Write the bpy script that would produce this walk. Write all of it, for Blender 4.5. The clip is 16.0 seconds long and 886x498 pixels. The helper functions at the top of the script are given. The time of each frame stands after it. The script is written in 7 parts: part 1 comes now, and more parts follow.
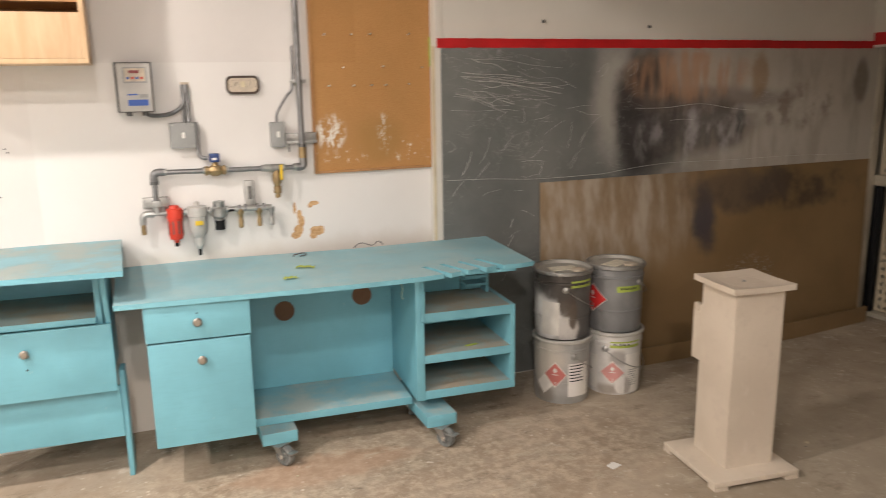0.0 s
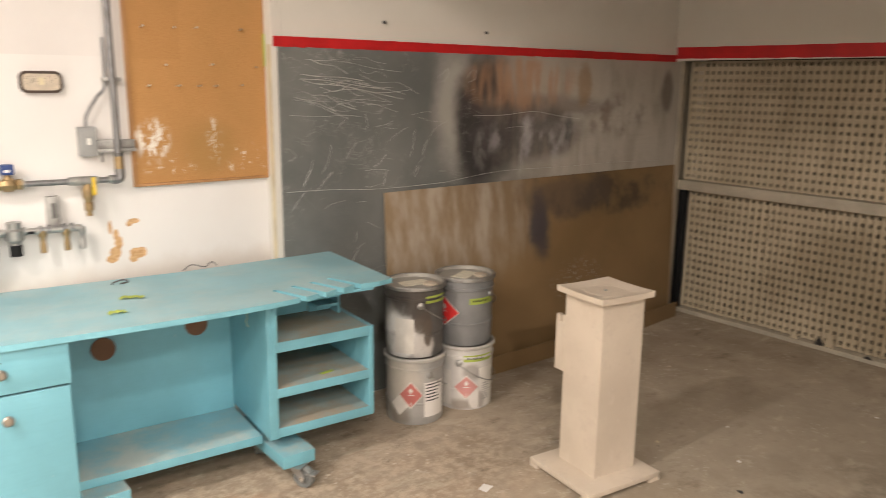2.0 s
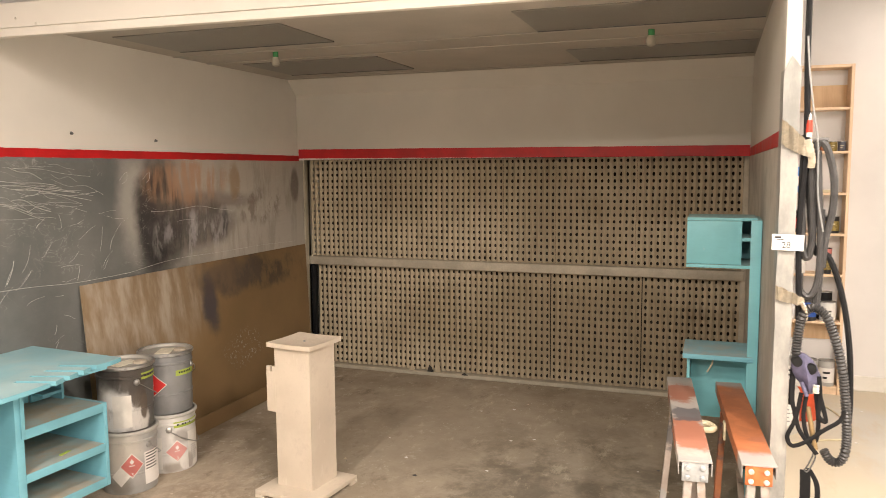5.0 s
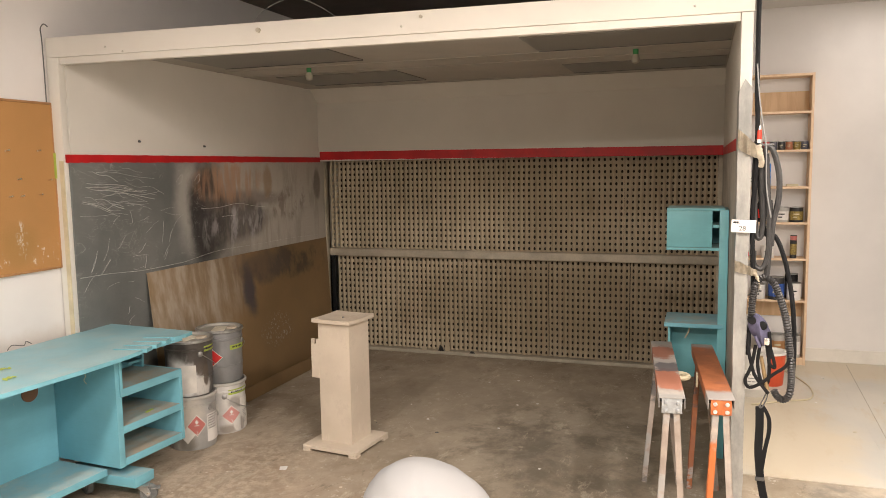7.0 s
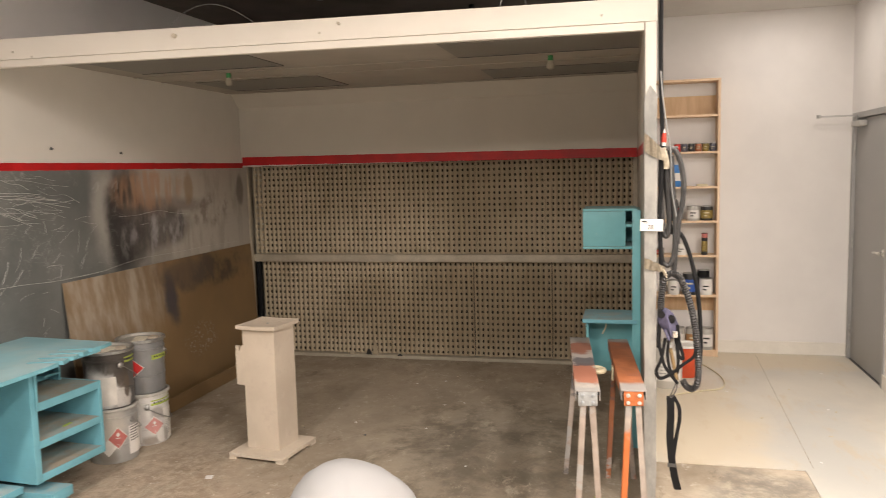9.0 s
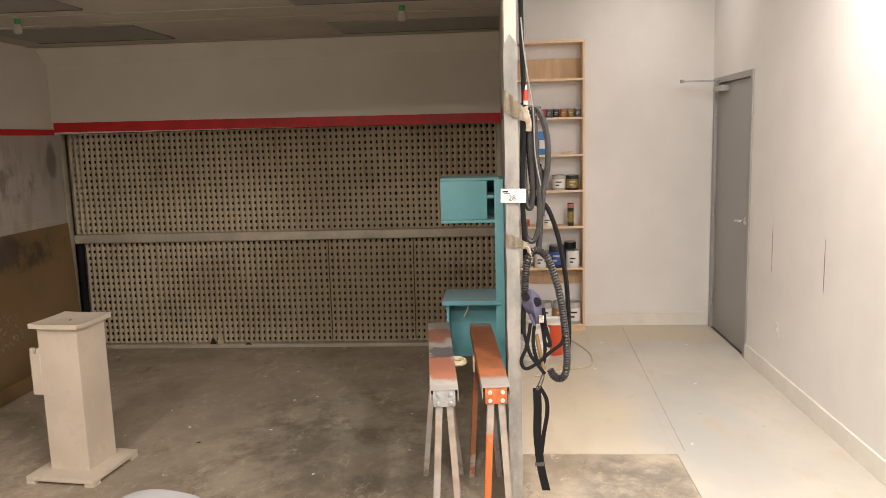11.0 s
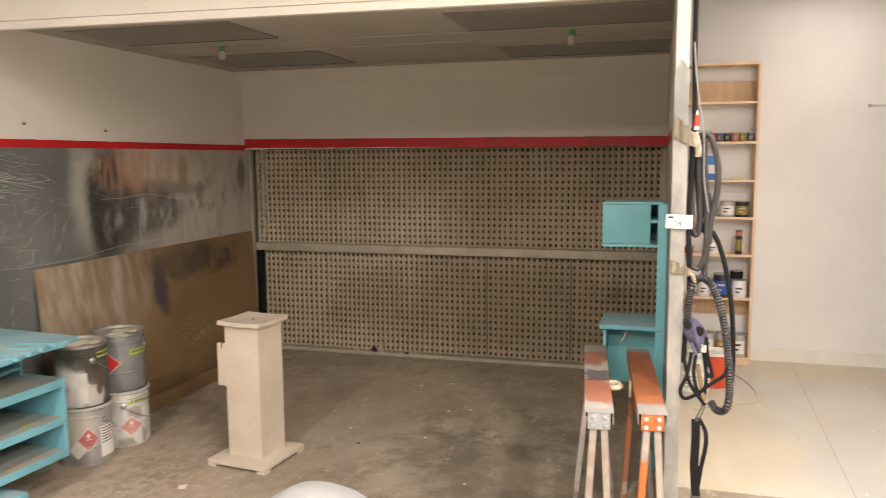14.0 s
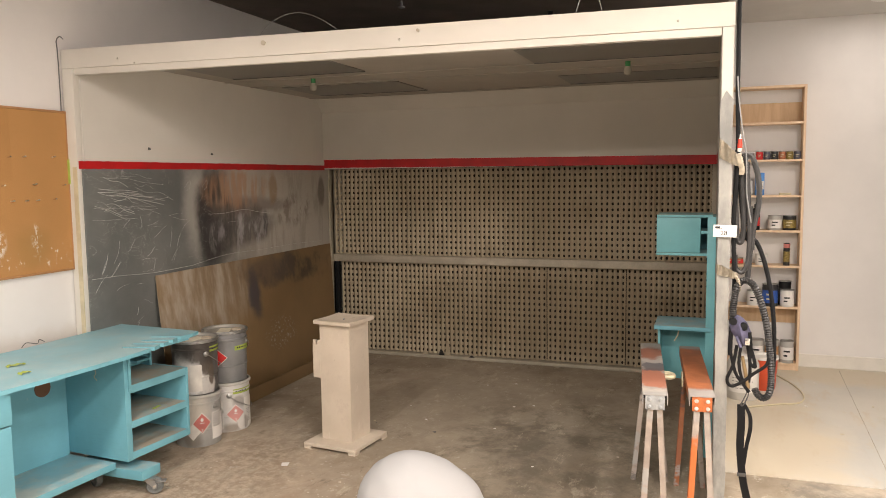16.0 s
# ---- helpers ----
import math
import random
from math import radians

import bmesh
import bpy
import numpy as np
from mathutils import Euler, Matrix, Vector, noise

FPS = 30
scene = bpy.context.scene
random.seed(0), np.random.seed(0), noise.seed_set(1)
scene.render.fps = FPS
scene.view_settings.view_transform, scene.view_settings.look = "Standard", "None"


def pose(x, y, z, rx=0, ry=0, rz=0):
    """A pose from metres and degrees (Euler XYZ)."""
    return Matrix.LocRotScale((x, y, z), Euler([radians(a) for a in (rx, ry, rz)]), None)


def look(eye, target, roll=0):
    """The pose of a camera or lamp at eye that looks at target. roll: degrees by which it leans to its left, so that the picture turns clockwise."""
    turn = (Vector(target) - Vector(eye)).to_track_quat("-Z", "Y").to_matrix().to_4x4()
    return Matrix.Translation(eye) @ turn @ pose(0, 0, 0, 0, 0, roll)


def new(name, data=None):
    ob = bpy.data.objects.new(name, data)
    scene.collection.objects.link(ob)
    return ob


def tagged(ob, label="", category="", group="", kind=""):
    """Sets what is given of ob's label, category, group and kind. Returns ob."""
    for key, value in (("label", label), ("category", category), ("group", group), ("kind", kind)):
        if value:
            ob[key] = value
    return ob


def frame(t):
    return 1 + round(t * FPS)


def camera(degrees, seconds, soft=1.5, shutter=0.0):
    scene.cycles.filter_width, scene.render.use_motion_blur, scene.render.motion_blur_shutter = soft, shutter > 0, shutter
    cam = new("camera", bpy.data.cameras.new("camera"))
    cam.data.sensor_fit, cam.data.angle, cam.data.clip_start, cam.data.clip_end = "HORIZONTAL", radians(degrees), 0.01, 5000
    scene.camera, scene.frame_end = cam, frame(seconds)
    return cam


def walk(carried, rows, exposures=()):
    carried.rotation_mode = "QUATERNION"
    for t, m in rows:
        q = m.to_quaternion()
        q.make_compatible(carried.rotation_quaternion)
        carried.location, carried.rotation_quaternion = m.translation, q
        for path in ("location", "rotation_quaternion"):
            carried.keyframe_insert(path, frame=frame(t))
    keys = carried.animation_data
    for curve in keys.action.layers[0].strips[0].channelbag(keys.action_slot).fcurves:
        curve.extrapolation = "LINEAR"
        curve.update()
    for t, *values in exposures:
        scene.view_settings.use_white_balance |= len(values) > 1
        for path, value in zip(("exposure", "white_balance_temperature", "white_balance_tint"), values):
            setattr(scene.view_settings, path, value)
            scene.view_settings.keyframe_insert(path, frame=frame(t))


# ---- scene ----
cam = camera(60.2, 16.0, soft=0.8, shutter=0.5)
PATH = [
    (0, (-0.105, 0.105, 1.603), (0.632, 1.914, 1.171), -0.9),
    (0.5, (-0.026, 0.161, 1.607), (0.558, 2.021, 1.159), -0.6),
    (1, (0.015, 0.235, 1.624), (0.665, 2.075, 1.184), -0.4),
    (1.5, (-0.091, 0.35, 1.626), (0.84, 2.063, 1.182), 0.3),
    (2, (-0.235, 0.473, 1.614), (0.978, 2.003, 1.185), 0.6),
    (2.5, (-0.312, 0.66, 1.593), (1.178, 1.936, 1.203), 0.6),
    (3, (-0.461, 0.782, 1.599), (1.251, 1.765, 1.277), -0.2),
    (3.5, (-0.762, 0.739, 1.658), (1.035, 1.565, 1.358), -0.3),
    (4, (-0.973, 0.613, 1.667), (0.887, 1.311, 1.433), 0.0),
    (6.3, (-1.775, 0.292, 1.707), (0.102, 0.954, 1.504), -0.7),
    (6.5, (-1.855, 0.309, 1.7), (0.022, 0.967, 1.491), -0.8),
    (7, (-2.022, 0.328, 1.708), (-0.141, 0.971, 1.491), -0.9),
    (7.5, (-2.091, 0.319, 1.717), (-0.201, 0.944, 1.52), -1.1),
    (8, (-2.105, 0.311, 1.721), (-0.207, 0.912, 1.533), -1.2),
    (8.5, (-2.097, 0.293, 1.716), (-0.185, 0.845, 1.52), -1.3),
    (9, (-2.074, 0.268, 1.712), (-0.141, 0.737, 1.5), -1.5),
    (9.5, (-1.914, 0.233, 1.693), (0.037, 0.598, 1.453), -1.6),
    (10, (-1.723, 0.192, 1.679), (0.238, 0.475, 1.411), -1.7),
    (10.2, (-1.677, 0.182, 1.669), (0.288, 0.434, 1.393), -1.7),
    (12.3, (-1.304, 0.362, 1.676), (0.673, 0.426, 1.381), -1.4),
    (12.5, (-1.284, 0.373, 1.685), (0.694, 0.453, 1.395), -1.4),
    (13, (-1.348, 0.37, 1.707), (0.62, 0.589, 1.432), -1.3),
    (13.5, (-1.459, 0.299, 1.699), (0.487, 0.686, 1.447), -0.9),
    (14, (-1.606, 0.24, 1.682), (0.305, 0.78, 1.445), -0.4),
    (14.5, (-1.754, 0.239, 1.685), (0.125, 0.887, 1.463), -0.2),
    (15, (-1.933, 0.265, 1.688), (-0.066, 0.951, 1.477), -0.2),
    (15.5, (-2.07, 0.246, 1.677), (-0.201, 0.93, 1.476), -0.4),
    (16, (-2.156, 0.216, 1.691), (-0.278, 0.879, 1.5), -0.7),
]
walk(cam, [(t, look(eye, target, roll)) for t, eye, target, roll in PATH],
     exposures=[(0, -0.25, 6300, 10), (1.0, -0.22, 6300, 10), (1.5, -0.07, 6370, 10), (2.0, 0.12, 6470, 10), (2.5, 0.32, 6500, 10), (3.0, 0.66, 6600, 10), (3.5, 0.74, 6700, 10), (4.0, 0.74, 6700, 10),
                (5.2, 0.4, 6550, 10), (6.5, 0.06, 6420, 10), (7.5, -0.02, 6400, 10), (9.0, -0.04, 6370, 10), (9.5, -0.08, 6330, 10), (10.0, -0.19, 6320, 10), (12.5, -0.15, 6300, 10), (13.0, -0.06, 6400, 10), (13.5, 0.0, 6430, 10), (14.0, 0.12, 6400, 10), (14.5, 0.08, 6370, 10), (15.0, 0.06, 6370, 10), (16.0, -0.03, 6380, 10)])


# ---------------------------------------------------------------- world and light
world = bpy.data.worlds.new("world")
scene.world = world
world.use_nodes = True
world.node_tree.nodes["Background"].inputs["Color"].default_value = (0.9, 0.95, 1.0, 1)
world.node_tree.nodes["Background"].inputs["Strength"].default_value = 0.02

LAMP_COLOUR = (1.0, 0.885, 0.785)
# recessed ceiling lamps: x, y, watts; the unseen row at x -2.9 is added to light the booth
LAMPS = [(-1.3, 2.15, 66), (-0.35, 0.36, 50), (-0.35, -0.95, 84), (1.95, -0.95, 42), (4.42, -0.97, 5), (-2.9, 2.1, 80), (-2.9, 0.4, 98), (-2.9, -0.95, 44)]


# ---------------------------------------------------------------- mesh helpers
def thing(name, label, category, at=(0, 0, 0), turn=0, group="", kind=""):
    e = new(name)
    e.empty_display_size = 0.1
    e.matrix_world = pose(*at, 0, 0, turn)
    return tagged(e, label, category, group, kind)


def link(name, bm, material, parent=None, label="", smooth=35):
    me = bpy.data.meshes.new(name)
    bmesh.ops.recalc_face_normals(bm, faces=bm.faces)
    bm.to_mesh(me)
    bm.free()
    me.materials.append(material)
    if smooth:
        me.polygons.foreach_set("use_smooth", [True] * len(me.polygons))
        me.set_sharp_from_angle(angle=radians(smooth))
    ob = new(name, me)
    ob.parent = parent
    return ob


def part(name, bm, material, parent, label="", smooth=35):
    ob = link(name, bm, material, parent, "", smooth)
    return tagged(ob, label)


def single(name, bm, material, label, category, group="", kind="", smooth=35, at=(0, 0, 0), turn=0):
    ob = link(name, bm, material, None, "", smooth)
    ob.matrix_world = pose(*at, 0, 0, turn)
    return tagged(ob, label, category, group, kind)


def structure(name, bm, material, label, category, smooth=0):
    return single(name, bm, material, label, category, "", "structure", smooth)


def box(x0, y0, z0, x1, y1, z1, bevel=0.0, bm=None, m=None):
    bm = bm or bmesh.new()
    made = bmesh.ops.create_cube(bm, size=1)["verts"]
    for v in made:
        v.co = Vector(((x0 + x1) / 2 + v.co.x * (x1 - x0), (y0 + y1) / 2 + v.co.y * (y1 - y0), (z0 + z1) / 2 + v.co.z * (z1 - z0)))
    if bevel:
        edges = {e for v in made for e in v.link_edges}
        made = list({v for f in bmesh.ops.bevel(bm, geom=list(edges), offset=bevel, segments=2, affect="EDGES", profile=0.6)["faces"] for v in f.verts} | {v for v in made if v.is_valid})
    if m is not None:
        bmesh.ops.transform(bm, matrix=m, verts=[v for v in made if v.is_valid])
    return bm


def rod(p0, p1, r0, r1=None, seg=14, bm=None, caps=True):
    bm = bm or bmesh.new()
    p0, p1 = Vector(p0), Vector(p1)
    d = p1 - p0
    m = Matrix.Translation((p0 + p1) / 2) @ d.to_track_quat("Z", "Y").to_matrix().to_4x4()
    bmesh.ops.create_cone(bm, cap_ends=caps, segments=seg, radius1=r0, radius2=r0 if r1 is None else r1, depth=d.length, matrix=m)
    return bm


def lathe(profile, at=(0, 0, 0), seg=28, bm=None, axis=(0, 0, 1)):
    """Profile: (radius, height) from bottom to top, turned about an axis."""
    bm = bm or bmesh.new()
    q = Vector((0, 0, 1)).rotation_difference(Vector(axis)).to_matrix()
    rings = []
    for r, h in profile:
        rings.append([bm.verts.new(Vector(at) + q @ Vector((max(r, 1e-4) * math.cos(2 * math.pi * i / seg), max(r, 1e-4) * math.sin(2 * math.pi * i / seg), h))) for i in range(seg)])
    for a, b in zip(rings, rings[1:]):
        for i in range(seg):
            bm.faces.new((a[i], a[(i + 1) % seg], b[(i + 1) % seg], b[i]))
    bm.faces.new(rings[0][::-1])
    bm.faces.new(rings[-1])
    return bm


def spline(points, steps=8, closed=False):
    pts = [Vector(p) for p in points]
    n = len(pts)
    out = []
    for i in range(n if closed else n - 1):
        a, b, c, d = (pts[(i + k) % n] if closed else pts[min(max(i + k, 0), n - 1)] for k in (-1, 0, 1, 2))
        for s in range(steps):
            t = s / steps
            out.append(0.5 * (2 * b + (c - a) * t + (2 * a - 5 * b + 4 * c - d) * t * t + (3 * b - a - 3 * c + d) * t ** 3))
    if not closed:
        out.append(pts[-1])
    return out


def tube(points, radius, seg=8, closed=False, bm=None, steps=8, flat=1.0, ribs=0, rib_depth=0.0):
    """A tube along a smooth curve through the points. ribs: rings per metre."""
    bm = bm or bmesh.new()
    pts = spline(points, steps, closed)
    if ribs:
        fine = []
        for a, b in zip(pts, pts[1:]):
            k = max(1, round((b - a).length * ribs * 2))
            fine += [a.lerp(b, j / k) for j in range(k)]
        pts = fine + [pts[-1]]
    n = len(pts)
    tangent = lambda i: (pts[(i + 1) % n if closed else min(i + 1, n - 1)] - pts[i - 1 if closed else max(i - 1, 0)]).normalized()
    up = Vector((0, 0, 1)) if abs(tangent(0).z) < 0.9 else Vector((1, 0, 0))
    side = tangent(0).cross(up).normalized()
    rings = []
    for i in range(n):
        tg = tangent(i)
        side = (side - tg * side.dot(tg)).normalized()
        other = tg.cross(side)
        r = radius + (rib_depth if i % 2 else 0)
        rings.append([bm.verts.new(pts[i] + side * r * math.cos(2 * math.pi * k / seg) + other * r * flat * math.sin(2 * math.pi * k / seg)) for k in range(seg)])
    pairs = list(zip(rings, rings[1:])) + ([(rings[-1], rings[0])] if closed else [])
    for a, b in pairs:
        for k in range(seg):
            bm.faces.new((a[k], a[(k + 1) % seg], b[(k + 1) % seg], b[k]))
    if not closed:
        bm.faces.new(rings[0][::-1])
        bm.faces.new(rings[-1])
    return bm


def slab(outline, z0, z1, bm=None, bevel=0.0):
    """A flat board with that outline (x, y), counter-clockwise."""
    bm = bm or bmesh.new()
    lo = [bm.verts.new((x, y, z0)) for x, y in outline]
    hi = [bm.verts.new((x, y, z1)) for x, y in outline]
    n = len(outline)
    bm.faces.new(lo[::-1])
    bm.faces.new(hi)
    for i in range(n):
        bm.faces.new((lo[i], lo[(i + 1) % n], hi[(i + 1) % n], hi[i]))
    if bevel:
        bmesh.ops.bevel(bm, geom=[e for e in bm.edges], offset=bevel, segments=1, affect="EDGES")
    return bm


def plate(w, h, r, y0, y1, bm=None, seg=6):
    """An upright plate with rounded corners, facing along y."""
    bm = bm or bmesh.new()
    ring = []
    for sx, sz, a0 in ((1, 1, 0), (-1, 1, 90), (-1, -1, 180), (1, -1, 270)):
        for k in range(seg + 1):
            a = radians(a0 + 90 * k / seg)
            ring.append((sx * (w - r) + r * math.cos(a), sz * (h - r) + r * math.sin(a)))
    lo = [bm.verts.new((x, y0, z)) for x, z in ring]
    hi = [bm.verts.new((x, y1, z)) for x, z in ring]
    bm.faces.new(lo)
    bm.faces.new(hi[::-1])
    for i in range(len(ring)):
        k = (i + 1) % len(ring)
        bm.faces.new((lo[i], hi[i], hi[k], lo[k]))
    return bm


def patch(cx, cy, r, a0, a1, z0, z1, bm=None, diamond=False, n=8):
    """A label that lies on a cylinder. Angles in degrees; diamond: a square on its corner."""
    bm = bm or bmesh.new()
    grid = []
    for i in range(n + 1):
        row = []
        for j in range(n + 1):
            s, t = i / n, j / n
            if diamond:
                s, t = 0.5 + (s - t) / 2, (s + t) / 2
            a = radians(a0 + (a1 - a0) * s)
            row.append(bm.verts.new((cx + r * math.cos(a), cy + r * math.sin(a), z0 + (z1 - z0) * t)))
        grid.append(row)
    for i in range(n):
        for j in range(n):
            bm.faces.new((grid[i][j], grid[i + 1][j], grid[i + 1][j + 1], grid[i][j + 1]))
    return bm


def letters(text, size, m, bm=None, depth=0.0004):
    cu = bpy.data.curves.new("text", "FONT")
    cu.body, cu.size, cu.align_x, cu.align_y, cu.extrude = text, size, "CENTER", "CENTER", depth
    ob = bpy.data.objects.new("text", cu)
    scene.collection.objects.link(ob)
    me = bpy.data.meshes.new_from_object(ob.evaluated_get(bpy.context.evaluated_depsgraph_get()))
    bpy.data.objects.remove(ob)
    bm = bm or bmesh.new()
    old = set(bm.verts)
    bm.from_mesh(me)
    bmesh.ops.transform(bm, matrix=m, verts=[v for v in bm.verts if v not in old])
    return bm


# ---------------------------------------------------------------- materials
class Nodes:
    """A material under construction: few short calls for the usual nodes."""

    def __init__(self, name, rough=0.6, metal=0.0, spec=0.5):
        self.material = bpy.data.materials.new(name)
        self.material.use_nodes = True
        self.tree = self.material.node_tree
        self.shader = self.tree.nodes["Principled BSDF"]
        self.shader.inputs["Roughness"].default_value = rough
        self.shader.inputs["Metallic"].default_value = metal
        self.shader.inputs["Specular IOR Level"].default_value = spec
        self.position = self.add("ShaderNodeNewGeometry").outputs["Position"]
        self.local = self.add("ShaderNodeTexCoord").outputs["Object"]

    def add(self, kind, **settings):
        node = self.tree.nodes.new(kind)
        for key, value in settings.items():
            setattr(node, key, value)
        return node

    def put(self, socket, value):
        if isinstance(value, bpy.types.NodeSocket):
            self.tree.links.new(value, socket)
        elif isinstance(value, tuple) and len(value) == 3 and socket.type == "RGBA":
            socket.default_value = (*value, 1)
        else:
            socket.default_value = value

    def scaled(self, where, scale, shift=(0, 0, 0)):
        node = self.add("ShaderNodeMapping")
        self.put(node.inputs["Vector"], where)
        node.inputs["Scale"].default_value = scale
        node.inputs["Location"].default_value = shift
        return node.outputs["Vector"]

    def noise(self, scale, detail=4.0, where=None, rough=0.6, distortion=0.0):
        node = self.add("ShaderNodeTexNoise")
        self.put(node.inputs["Vector"], where or self.local)
        node.inputs["Scale"].default_value, node.inputs["Detail"].default_value = scale, detail
        node.inputs["Roughness"].default_value, node.inputs["Distortion"].default_value = rough, distortion
        return node.outputs["Fac"]

    def ramp(self, value, low, high, to_low=0.0, to_high=1.0):
        node = self.add("ShaderNodeMapRange", interpolation_type="SMOOTHSTEP")
        self.put(node.inputs["Value"], value)
        for key, v in (("From Min", low), ("From Max", high), ("To Min", to_low), ("To Max", to_high)):
            node.inputs[key].default_value = v
        return node.outputs["Result"]

    def calc(self, operation, a, b=0.0):
        node = self.add("ShaderNodeMath", operation=operation)
        self.put(node.inputs[0], a)
        self.put(node.inputs[1], b)
        return node.outputs[0]

    def mix(self, fac, a, b, blend="MIX"):
        node = self.add("ShaderNodeMix", data_type="RGBA", blend_type=blend)
        self.put(node.inputs["Factor"], fac)
        self.put(node.inputs["A"], a)
        self.put(node.inputs["B"], b)
        return node.outputs["Result"]

    def blob(self, centre, radii, ragged=0.5, scale=6.0, soft=0.5, where=None):
        """1 inside a ragged ellipsoid, 0 outside."""
        sub = self.add("ShaderNodeVectorMath", operation="SUBTRACT")
        self.put(sub.inputs[0], where or self.position)
        sub.inputs[1].default_value = centre
        div = self.add("ShaderNodeVectorMath", operation="DIVIDE")
        self.put(div.inputs[0], sub.outputs[0])
        div.inputs[1].default_value = radii
        length = self.add("ShaderNodeVectorMath", operation="LENGTH")
        self.put(length.inputs[0], div.outputs[0])
        wobble = self.calc("MULTIPLY", self.calc("SUBTRACT", self.noise(scale, 5, where or self.position), 0.5), ragged * 2)
        return self.ramp(self.calc("ADD", length.outputs["Value"], wobble), 1 + soft / 2, 1 - soft / 2)

    def facing_up(self):
        sep = self.add("ShaderNodeSeparateXYZ")
        self.put(sep.inputs[0], self.add("ShaderNodeNewGeometry").outputs["Normal"])
        return self.ramp(sep.outputs["Z"], 0.6, 0.95)

    def bump(self, height, strength=0.2, distance=0.002):
        node = self.add("ShaderNodeBump")
        node.inputs["Strength"].default_value, node.inputs["Distance"].default_value = strength, distance
        self.put(node.inputs["Height"], height)
        self.put(self.shader.inputs["Normal"], node.outputs["Normal"])

    def done(self, colour, rough=None):
        self.put(self.shader.inputs["Base Color"], colour)
        if rough is not None:
            self.put(self.shader.inputs["Roughness"], rough)
        return self.material


def dim(c, k):
    return tuple(min(1.0, v * k) for v in c)


def plain(name, colour, rough=0.55, metal=0.0, vary=0.16, scale=5.0, grain=70.0, bump=0.12, spec=0.5):
    """A surface with large blotches, fine grain and uneven gloss."""
    n = Nodes(name, rough, metal, spec)
    big, fine = n.noise(scale, 5), n.noise(grain, 3)
    c = n.mix(n.ramp(big, 0.3, 0.7), dim(colour, 1 - vary), dim(colour, 1 + vary * 0.6))
    c = n.mix(n.ramp(fine, 0.35, 0.75, 0.0, vary), c, dim(colour, 0.6))
    n.bump(fine, bump, 0.001)
    return n.done(c, n.ramp(big, 0.2, 0.8, max(rough - 0.08, 0.05), min(rough + 0.1, 1.0)))


def painted(name, colour, dust=0.6, dust_or_sheen=(0.36, 0.30, 0.23), chips=None, least=0.1):
    """Brushed paint on board; what faces up gets workshop dust, on the worktop painted sheen."""
    n = Nodes(name, 0.5)
    big, fine = n.noise(3.0, 4), n.noise(90, 3)
    strokes = n.noise(14, 3, n.scaled(n.local, (1, 1, 9)))
    c = n.mix(n.ramp(big, 0.3, 0.7), dim(colour, 0.9), dim(colour, 1.06))
    c = n.mix(n.ramp(strokes, 0.45, 0.75, 0.0, 0.15), c, dim(colour, 0.75))
    scuff = n.ramp(n.noise(26, 6, None, 0.7), 0.66, 0.74)
    c = n.mix(n.calc("MULTIPLY", scuff, 0.5), c, chips or (0.55, 0.58, 0.56))
    lying = n.calc("MULTIPLY", n.facing_up(), n.ramp(n.noise(4.5, 6, None, 0.65), 0.36, 0.66, least, dust))
    c = n.mix(lying, c, dust_or_sheen)
    n.bump(n.calc("ADD", fine, strokes), 0.12, 0.001)
    return n.done(c, n.ramp(lying, 0.0, 0.6, 0.42, 0.85))


def wall_paint(name, colour, soiled=(0.5, 0.44, 0.36), amount=0.35):
    n = Nodes(name, 0.75, 0, 0.3)
    roller, big = n.noise(160, 2, n.position), n.noise(1.3, 5, n.position)
    c = n.mix(n.ramp(big, 0.3, 0.75), dim(colour, 1.02), dim(colour, 0.93))
    spots = n.ramp(n.noise(16, 6, n.position, 0.75), 0.68, 0.78)
    c = n.mix(n.calc("MULTIPLY", spots, amount), c, soiled)
    n.bump(roller, 0.1, 0.001)
    return n, c


def metal(name, colour=(0.5, 0.5, 0.5), rough=0.4, dirt=(0.2, 0.17, 0.14), amount=0.4):
    n = Nodes(name, rough, 0.85)
    big, fine = n.noise(22, 5), n.noise(140, 3)
    c = n.mix(n.ramp(big, 0.45, 0.75, 0.0, amount), colour, dirt)
    n.put(n.shader.inputs["Metallic"], n.ramp(big, 0.5, 0.75, 0.85, 0.2))
    n.bump(fine, 0.1, 0.0008)
    return n.done(c, n.ramp(big, 0.3, 0.7, rough, min(rough + 0.25, 1)))


